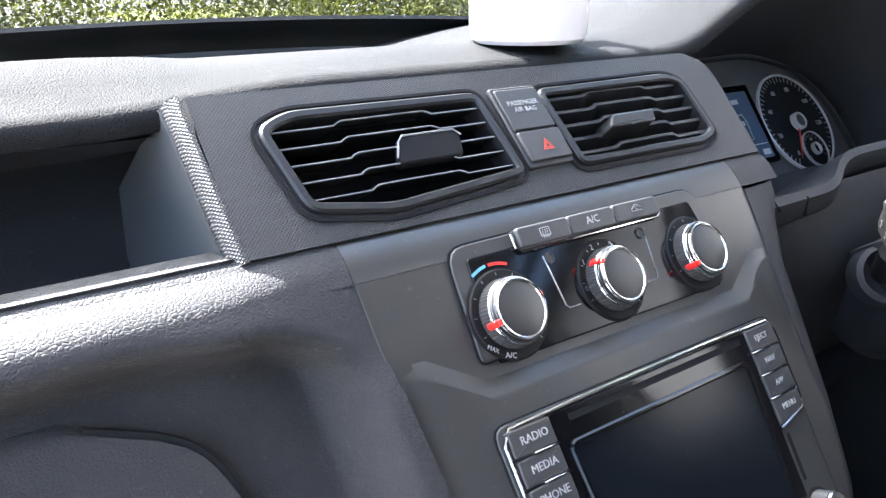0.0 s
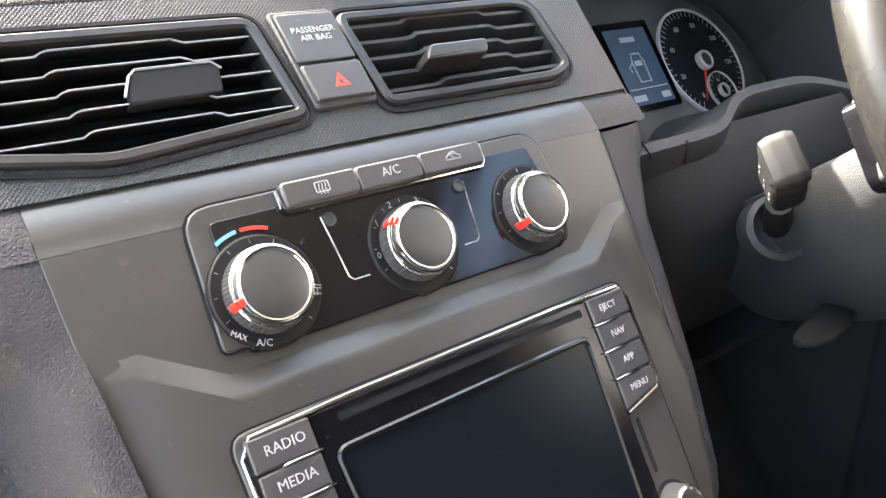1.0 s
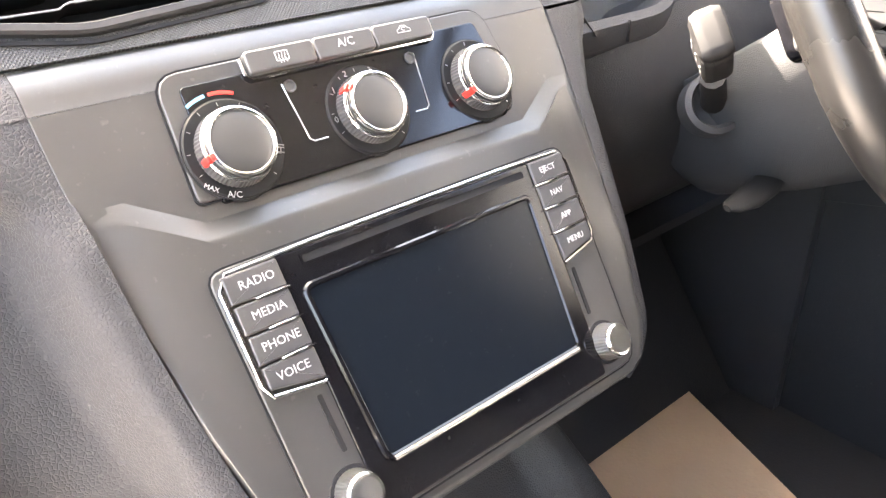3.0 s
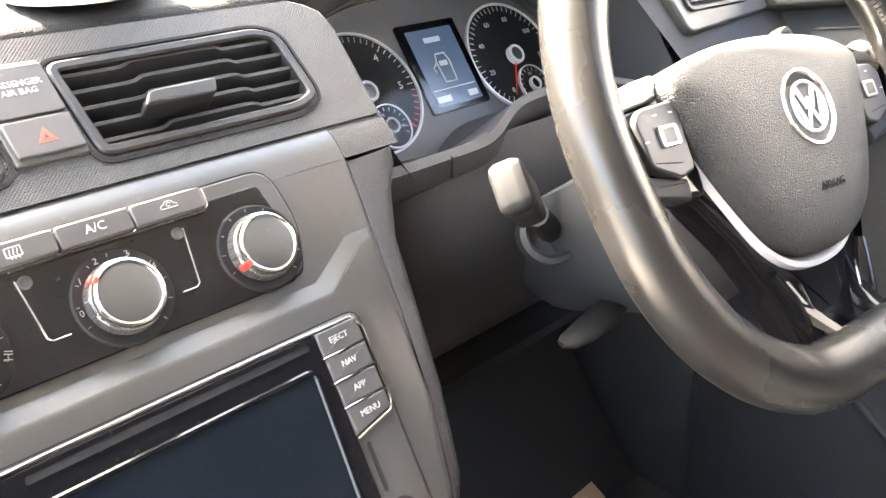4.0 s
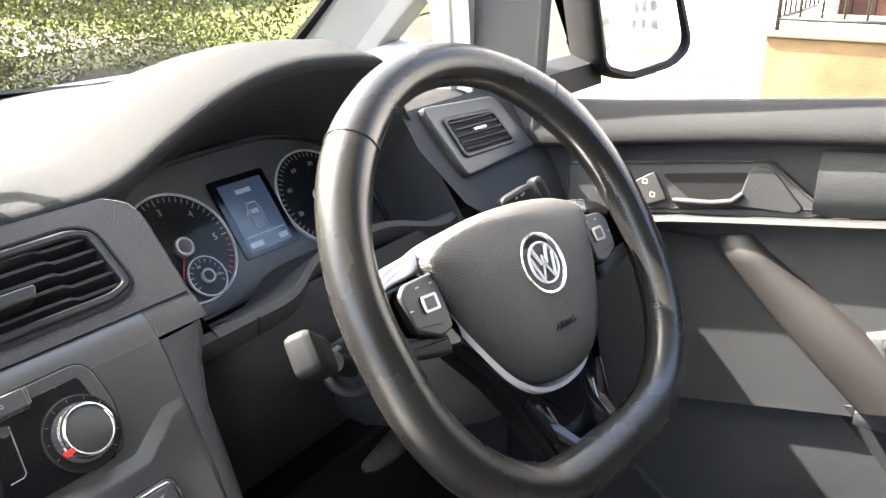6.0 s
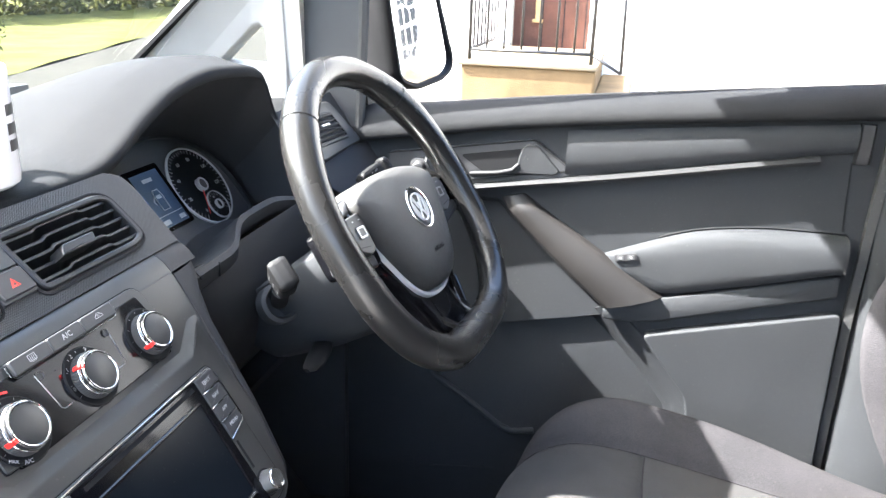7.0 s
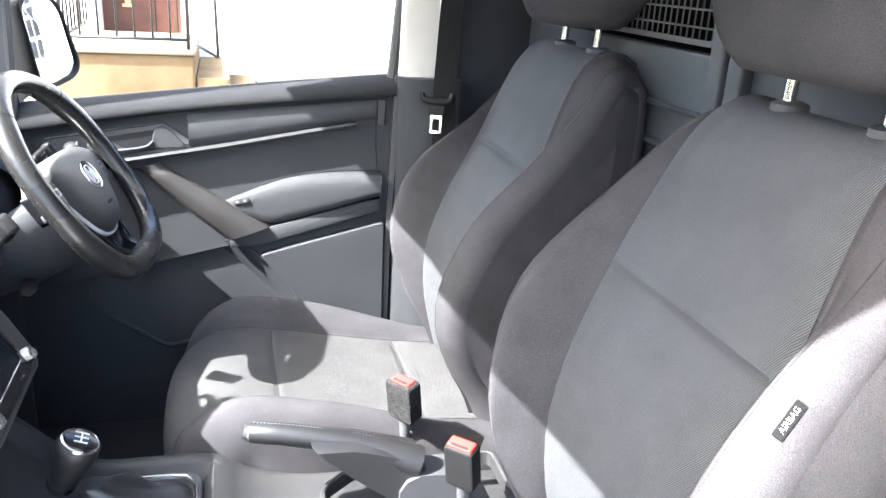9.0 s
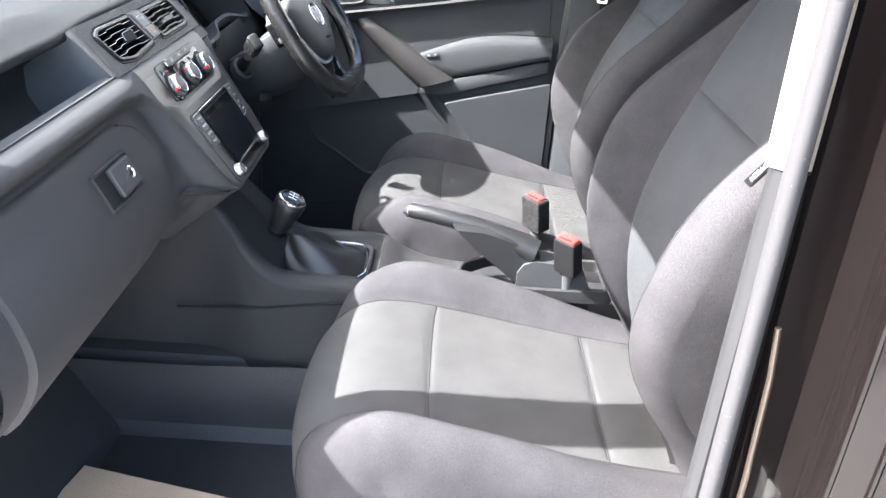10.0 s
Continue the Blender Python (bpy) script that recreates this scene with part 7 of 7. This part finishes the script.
part("chrome_rim", tube([GF @ Vector(p) for p in ((-0.070, 0.045, 0.005), (-0.0725, 0.0, 0.005), (-0.0725, -0.045, 0.005), (-0.066, -0.068, 0.005), (-0.045, -0.0795, 0.005), (0.0, -0.0815, 0.005), (0.045, -0.0795, 0.005), (0.066, -0.068, 0.005), (0.0725, -0.045, 0.005), (0.0725, 0.0, 0.005), (0.070, 0.045, 0.005))], 0.0024, 8), M_CHROME, gear, "chrome rim of the boot")
knob_at = Vector((-0.012, -0.127, 0.860))
rings = []
for k in lin(0, 1, 22):
    c = (GF @ Vector((0, 0, -0.002))).lerp(Vector((-0.0185, -0.1440, 0.812)), k ** 0.9)
    w, d = 0.056 * (1 - k) ** 1.15 + 0.015, 0.062 * (1 - k) ** 1.15 + 0.015
    q = math.sin(math.pi * k) ** 0.6
    rings.append([c + Vector((w * math.copysign(abs(math.cos(a)) ** 0.72, math.cos(a)) * (1 + 0.13 * math.sin(4 * a + 3 * k) * q), d * math.copysign(abs(math.sin(a)) ** 0.72, math.sin(a)) * (1 + 0.13 * math.cos(5 * a + 4 * k) * q), 0.009 * math.sin(3 * a + 5 * k) * q)) for a in lin(0, 2 * math.pi * 39 / 40, 40)])
part("boot", loft(rings), M_BOOT, gear, "creased leatherette boot", 80)
GK = basis(tuple(knob_at), (1, 0, 0.1), (0, 1, 0.45)) @ Matrix.Scale(1.08, 4)
part("knob", turned([(0.0135, -0.056), (0.0165, -0.050), (0.0185, -0.040), (0.0205, -0.024), (0.0245, -0.008), (0.0262, 0.003), (0.0252, 0.011), (0.021, 0.0165), (0.012, 0.0188), (0.001, 0.0192)], GK, 36), M_KNOB, gear, "shiny black leather gear knob", 80)
part("collar", turned([(0.0160, -0.0585), (0.0172, -0.0545), (0.0168, -0.0505), (0.015, -0.0505)], GK, 28), M_CHROME, gear, "chrome collar")
part("knob_ring", turned([(0.0236, 0.0125), (0.0226, 0.0158), (0.0208, 0.0168), (0.0196, 0.0160)], GK, 36, cap0=False, cap1=False), M_CHROME, gear, "chrome ring round the cap")
part("knob_cap", turned([(0.0202, 0.0155), (0.0185, 0.0186), (0.010, 0.0200), (0.001, 0.0204)], GK, 32), M_GLOSS, gear, "gloss cap with shift pattern")
for x in (-0.0085, 0.0, 0.0085):
    part("pattern_line", prism(rect(x - 0.0009, -0.008, x + 0.0009, 0.008), GK, 0.0188, 0.0208), M_WHITE, gear)
part("pattern_line", prism(rect(-0.0085, -0.0009, 0.0085, 0.0009), GK, 0.0188, 0.0208), M_WHITE, gear)
part("socket", turned([(0.014, 0), (0.014, 0.004), (0.011, 0.005), (0.010, 0.001)], Matrix.Translation((-0.02, -0.062, 0.757)), 24), M_BUTTON, gear)

hb = thing("handbrake", (-0.05, -0.45, 0.76), "black leather handbrake lever, partly raised", "handbrake")
tip, end = Vector((-0.026, -0.338, 0.874)), Vector((-0.062, -0.575, 0.822))
part("lever", tube([tip.lerp(end, f) + Vector((0, 0, 0.012 * math.sin(math.pi * f))) for f in (0.03, 0.06, 0.2, 0.45, 0.55, 0.75, 1.0)], [0.012, 0.0145, 0.0155, 0.016, 0.0175, 0.021, 0.024], 14), M_KNOB, hb, "stitched leather grip", 70)
part("release_button", tube([tip, tip.lerp(end, 0.04)], [0.0095, 0.0095], 14), M_DARK, hb)
part("collar", tube([tip.lerp(end, 0.025), tip.lerp(end, 0.04)], [0.0125, 0.0125], 14), M_SATIN, hb, "silver collar")
for i in range(46):
    p = tip.lerp(end, 0.06 + 0.9 * i / 46) + Vector((0, 0, 0.012 * math.sin(math.pi * (0.06 + 0.9 * i / 46)) + 0.0150 + 0.006 * smooth(0.4, 0.9, i / 46)))
    part("stitch", block((-0.0008, -0.0016, -0.0006), (0.0008, 0.0016, 0.0006), m=Matrix.Translation(p)), M_SATIN, hb)
part("gaiter", loft([[Vector((x, -0.5 + (y + 0.5) * k, 0.81 + (z - 0.81) * k)) for y, z in ((-0.425, 0.868), (-0.48, 0.866), (-0.575, 0.838), (-0.592, 0.80), (-0.585, 0.765), (-0.545, 0.765), (-0.47, 0.825))] for x, k in ((-0.078, 0.90), (-0.072, 0.98), (-0.064, 1.0), (-0.034, 1.0), (-0.026, 0.98), (-0.020, 0.90))]), M_BOOT, hb, "soft leatherette gaiter of the lever", 40)
part("bracket", loft([[Vector((x, y, z)) for y, z in ((-0.545, 0.74), (-0.545, 0.79), (-0.555, 0.806), (-0.575, 0.815), (-0.63, 0.81), (-0.665, 0.79), (-0.68, 0.76), (-0.68, 0.72))] for x in (-0.085, -0.035)]), M_DARK, hb)
part("console_tray", frame_ring(rounded([(-0.10, -0.72), (0.03, -0.72), (0.03, -0.50), (-0.02, -0.44), (-0.10, -0.44)], 0.02), offset(ccw(rounded([(-0.10, -0.72), (0.03, -0.72), (0.03, -0.50), (-0.02, -0.44), (-0.10, -0.44)], 0.02)), 0.008), Matrix.Translation((0, 0, 0.765)), -0.02, 0.004, bevel=0.002), M_CONSOLE, hb)


def buckle(name, top, base, label, worn):
    b = thing("seat_belt_buckle", tuple(base), label, "seat belt buckle", "seat belt buckles")
    way = (Vector(top) - Vector(base)).normalized()
    B = basis(tuple(Vector(top)), (0.70, 0.71, 0) if not worn else (0.80, 0.60, 0), tuple(way))
    grow = 1.12 if worn else 1.0
    part("body", block((-0.0225 * grow, -0.070, -0.0135 * grow), (0.0225 * grow, 0.0, 0.0135 * grow), 0.004, m=B), M_SLEEVE if worn else M_STALK, b, "scuffed fabric covered body" if worn else "black plastic body")
    part("release", block((-0.019, -0.004, -0.0095), (0.019, 0.0035, 0.0095), 0.002, m=B), M_RED, b, "bright red release button")
    part("slot", block((-0.013, 0.002, -0.0085), (0.013, 0.0042, -0.004), 0.0005, m=B), M_BLACK, b)
    part("stem", tube([B @ Vector((0, -0.065, 0)), B @ Vector((0, -0.11, -0.005))], [0.010, 0.008], 8, flat=0.4), M_WIRE, b)
    if not worn:
        for i in range(4):
            part("print_bar", prism(rect(-0.010, -0.0005, 0.010, 0.0005), at(B, 0, -0.032 - 0.004 * i, 0.0121), 0, 0.0002), M_MATT, b)


buckle("d", (0.098, -0.585, 0.862), (0.080, -0.612, 0.790), "red-topped buckle in a scuffed grey sleeve", True)
buckle("p", (-0.106, -0.622, 0.873), (-0.104, -0.645, 0.790), "black seat belt buckle with red release", False)

# driver's seat belt on the pillar
belt = thing("seat_belt", (0.62, -0.77, 1.1), "black seat belt hanging beside the door pillar", "seat belt")
part("webbing", loft([[Vector((x + dx, y + dy, z)) for dx, dy in ((-0.007, -0.0225), (0.007, 0.0225), (0.0085, 0.022), (-0.0055, -0.023))] for x, y, z in ((0.635, -0.79, 1.66), (0.60, -0.765, 1.24), (0.607, -0.772, 1.1), (0.63, -0.79, 0.62))]), M_BELT, belt)
part("guide", tube([(0.587, -0.779, 1.238), (0.588, -0.776, 1.226), (0.592, -0.762, 1.221), (0.599, -0.736, 1.221), (0.604, -0.722, 1.226), (0.605, -0.719, 1.238)], [0.005, 0.007, 0.008, 0.008, 0.007, 0.005], 10), M_STALK, belt, "black plastic belt guide")
TG = basis((0.592, -0.748, 1.178), (-0.3, -0.95, 0), (0.05, 0, 1))
part("tongue", frame_ring(rect(-0.012, -0.022, 0.012, 0.024, 0.004), rect(-0.007, -0.016, 0.007, 0.008, 0.002), TG, -0.001, 0.002), M_STEEL, belt, "bright steel tongue")
part("tongue_grip", block((-0.017, 0.016, -0.006), (0.017, 0.036, 0.007), 0.003, m=TG), M_STALK, belt)
part("anchor", block((0.620, -0.80, 1.60), (0.665, -0.765, 1.67), 0.005), M_DARK, belt)

# mug on the dash
mug = thing("mug", (0.059, 0.178, 1.2060), "white ceramic mug with blue handle and print", "mug")
MU = Matrix.Translation((0.059, 0.178, 1.2060))
part("body", turned([(0.036, 0.0), (0.0395, 0.003), (0.0405, 0.010), (0.0405, 0.092), (0.0395, 0.095), (0.038, 0.093), (0.038, 0.008), (0.002, 0.006)], MU, 48), M_MUG, mug, "white glazed body")
part("handle", tube([MU @ Vector((0.0385 * 0.93 + 0.93 * r_, 0.0385 * 0.37 + 0.37 * r_, z)) for r_, z in ((-0.002, 0.078), (0.014, 0.083), (0.028, 0.075), (0.033, 0.055), (0.028, 0.034), (0.014, 0.024), (-0.002, 0.022))], 0.0065, 10), M_BLUEGLAZE, mug, "bright blue handle")
for i, z in enumerate((0.062, 0.047, 0.034)):
    a0 = 4.9
    pts = [MU @ Vector((0.0408 * math.cos(a), 0.0408 * math.sin(a), z + dz)) for a, dz in [(a0 + 0.1 * k, 0) for k in range(14 - 2 * i)]]
    bm = bmesh.new()
    rows = [[p + Vector((0, 0, -0.0045)) for p in pts], [p + Vector((0, 0, 0.0045)) for p in pts]]
    loft(rows, False, False, False, bm)
    part("print_bar", bm, M_PRINT, mug, "black printed band")

# brown paper mats on the floor
def paper(pts, z, tilt):
    bm = bmesh.new()
    c = [Vector((x, y, z + tilt * (y - pts[0][1]))) for x, y in pts]
    loft([c, [p + Vector((0, 0, 0.0015)) for p in c]], bm=bm)
    return tagged(part("paper_mat", bm, M_PAPER), "sheet of brown paper on the floor mat", "paper mat", "paper mats")
paper([(-0.66, -0.20), (-0.372, -0.14), (-0.308, 0.17), (-0.64, 0.235)], 0.487, 0.0)
paper([(0.30, -0.12), (0.50, -0.14), (0.634, 0.215), (0.40, 0.225)], 0.487, 0.0)

# ---- outside ----
def ground_z(x, y):
    return 0.44 * smooth(1.6, 2.6, x) + 0.25 * smooth(2.2, 4.0, y) * smooth(4.6, 3.6, x)
gx = sorted(set(lin(-300, -10, 8) + lin(-10, 14, 49) + lin(14, 300, 8)))
gy = sorted(set(lin(-300, -12, 8) + lin(-12, 30, 57) + lin(30, 400, 8)))
tagged(part("ground", sheet(lambda x, y: Vector((x, y, ground_z(x, y))), gx, gy), M_ROAD, angle=80), "grey tarmac and verge around the van", "ground", kind="structure")
tagged(part("ground", sheet(lambda x, k: Vector((x, 4.9 + 0.33 * (x - 5.4) + k, 0.44 + 0.014 + 0.012 * math.sin(3 * x) * math.cos(2 * k) + 0.02 * smooth(0, 0.5, k))), lin(4.4, 60, 80), [0.0, 0.2, 0.5] + [1.0 + 0.8 * k for k in range(24)]), M_GRASS, angle=80), "sunlit grass verge", "grass", kind="structure")
# Added out of view to throw sunlight on the passenger side.
tagged(part("pavement", slab(lambda x, y: Vector((x, y, 0.02)), lin(-9, -0.95, 8), lin(-7, 3.4, 10), (0, 0, -0.03)), M_BOUNCE), "unseen pale slab that bounces light into the open doorway", "pavement", kind="structure")
tagged(part("pavement", slab(lambda x, y: Vector((x, y, 0.452)), lin(2.8, 5.4, 6), lin(-8, 2.2, 10), (0, 0, -0.02)), M_PAVE), "pale stone paving before the house", "pavement", kind="structure")

house = thing("house", (5.6, 0, 0.44), "white rendered house with stone porch and brown door", "house")
HX = 5.6
HM = basis((HX, 0, 0), (0, -1, 0), (0, 0, 1))   # x: -y, y: up, z: out towards the van
bm = bmesh.new()
def wall_bits():
    for lo, hi in (((HX, -9, 0.4), (HX + 0.3, -0.10, 5.2)), ((HX, 0.62, 0.4), (HX + 0.3, 1.75, 5.2)), ((HX, -0.10, 2.85), (HX + 0.3, 0.62, 5.2)), ((HX, -0.10, 0.4), (HX + 0.3, 0.62, 0.80))):
        block(lo, hi, bm=bm)
wall_bits()
part("wall", bm, M_WALL, house, "white painted rendered wall")
dr = part("door", block((HX + 0.12, -0.08, 0.85), (HX + 0.17, 0.54, 2.78), 0.004), M_DOORWOOD, house, "brown stained wooden door")
for y in (0.0, 0.16, 0.32, 0.46):
    part("board_joint", block((HX + 0.117, y - 0.004, 0.9), (HX + 0.121, y + 0.004, 2.7)), M_BLACK, dr)
part("ornament", block((HX + 0.095, 0.335, 1.09), (HX + 0.118, 0.375, 1.75), 0.004), M_PALEWOOD, dr, "pale wooden upright ornament")
part("ornament", block((HX + 0.095, 0.27, 1.37), (HX + 0.118, 0.44, 1.42), 0.004), M_PALEWOOD, dr, "pale wooden crossbar")
part("ornament", block((HX + 0.090, 0.315, 1.075), (HX + 0.118, 0.395, 1.10), 0.004), M_PALEWOOD, dr)
for y in (-0.10, 0.555):
    part("door_frame", block((HX - 0.03, y, 0.85), (HX + 0.16, y + 0.065, 2.85), 0.004), M_WALL, house, "white door frame")
part("roof", loft([[Vector((x, y, z)) for x, z in ((HX - 0.3, 5.15), (HX + 3, 7.4), (HX + 6, 5.15), (HX + 6, 5.05), (HX - 0.3, 5.05))] for y in (-9.2, 1.95)]), M_WOODS, house, "dark pitched roof")
# tall sash windows along the wall, seen in the mirror
for wy in (-5.9,):
    w = part("window", frame_ring(rect(-0.98, -0.98, 0.98, 0.98), rect(-0.93, -0.92, 0.93, 0.92), at(HM, -wy, 1.75, 0.0), -0.02, 0.06, bevel=0.005), M_WALL, house, "white sash window with small panes")
    for i in range(3):
        for j in range(5):
            part("pane", prism(rect(-0.27, -0.155, 0.27, 0.155), at(HM, -wy - 0.61 + 0.61 * i, 1.75 - 0.73 + 0.365 * j, 0.0), 0.004, 0.010), M_PANE, w)
# porch of sandstone with steps
PX = 4.38
part("porch_wall", block((PX, -0.155, 0.42), (HX - 0.002, 0.66, 0.875), 0.012), M_STONE, house, "rough sandstone porch base")
part("porch_slab", block((PX - 0.02, -0.165, 0.875), (HX - 0.002, 0.68, 0.905), 0.008), M_PAVE, house, "pale stone porch slab")
for i, (y1, z) in enumerate(((-0.37, 0.735), (-0.56, 0.60))):
    part("step", block((PX + 0.02, y1, 0.42), (HX - 0.002, -0.157 if i == 0 else -0.372, z), 0.012), M_STONE, house, "worn sandstone step")
part("plinth", block((HX - 0.12, -6, 0.42), (HX - 0.002, -0.58, 0.66), 0.01), M_PAVE, house)
rail = thing("iron_railing", (PX + 0.1, 0.2, 0.9), "black iron railing round the porch", "railing")
RX = PX + 0.06
def bar(a, b, r=0.008, nm="bar"):
    part(nm, tube([a, b], r, 6), M_IRON, rail)
bar((RX, -0.12, 0.965), (RX, 0.62, 0.965), 0.011, "rail")
bar((RX, -0.12, 1.78), (RX, 0.62, 1.78), 0.013, "rail")
for i in range(8):
    y = -0.12 + 0.74 * i / 7
    bar((RX, y, 0.965 if 0 < i < 7 else 0.905), (RX, y, 1.78), 0.012 if i in (0, 7) else 0.007, "post" if i in (0, 7) else "bar")
bar((RX, 0.62, 0.965), (HX, 0.62, 0.965), 0.011, "rail")
bar((RX, 0.62, 1.78), (HX, 0.62, 1.78), 0.013, "rail")
for i in range(1, 9):
    x = RX + (HX - RX) * i / 9
    bar((x, 0.62, 0.965), (x, 0.62, 1.78), 0.007)
bar((RX, -0.30, 0.86), (RX, -0.28, 1.66), 0.010, "post")
bar((RX, -0.12, 0.965), (RX, -0.30, 0.86), 0.010, "rail")
bar((RX, -0.12, 1.78), (RX, -0.30, 1.64), 0.012, "rail")

# hedge of small leaves before the windscreen
def leaf_cloud(name, lo, hi, count, size, mat, label, seed, dens=1.0):
    rng = np.random.default_rng(seed)
    lo, hi = np.array(lo), np.array(hi)
    c = rng.uniform(lo, hi, (count, 3))
    # most leaves lie near the front and the top of the hedge
    c[:, 1] = lo[1] + (hi[1] - lo[1]) * rng.beta(0.8, 2.2, count)
    bump = 0.16 * np.sin(c[:, 0] * 2.3 + seed) + 0.12 * np.sin(c[:, 0] * 5.1 + c[:, 2] * 3.7) + 0.10 * np.sin(c[:, 2] * 6.3 + c[:, 0])
    c[:, 1] += bump
    c[:, 2] += 0.08 * np.sin(c[:, 0] * 3.1) * (c[:, 2] > hi[2] - 0.4)
    d = rng.normal(size=(count, 3))
    d /= np.linalg.norm(d, axis=1)[:, None]
    e = np.cross(d, rng.normal(size=(count, 3)))
    e /= np.linalg.norm(e, axis=1)[:, None]
    s = (size * rng.uniform(0.5, 1.3, count))[:, None]
    nrm = np.cross(d, e)
    verts = np.stack([c - d * s, c + e * s * 0.45 + nrm * s * 0.15, c + d * s, c - e * s * 0.45 + nrm * s * 0.15], 1).reshape(-1, 3)
    faces = np.arange(count * 4).reshape(-1, 4)
    me = bpy.data.meshes.new(name)
    me.from_pydata(verts.tolist(), [], faces.tolist())
    me.materials.append(mat)
    ob = new(name, me)
    return tagged(ob, label, "hedge", kind="stuff")
leaf_cloud("hedge", (-5.0, 3.7, 0.2), (3.9, 5.2, 2.6), 250000, 0.018, M_LEAF, "sunlit yellow-green leafy hedge", 3)
bm = slab(lambda x, z: Vector((x, 4.75 + 0.1 * math.sin(2 * x), z)), lin(-5, 3.8, 30), lin(0.1, 0.7, 4), (0, 0.4, 0))
tagged(part("hedge_heart", bm, M_TWIG), "dark twiggy heart of the hedge", "hedge", kind="stuff")
leaf_cloud("hedgerow", (5, 10.6, 0.4), (44, 12.6, 2.7), 40000, 0.11, M_WOODS, "dark far hedgerow beyond the verge", 5)
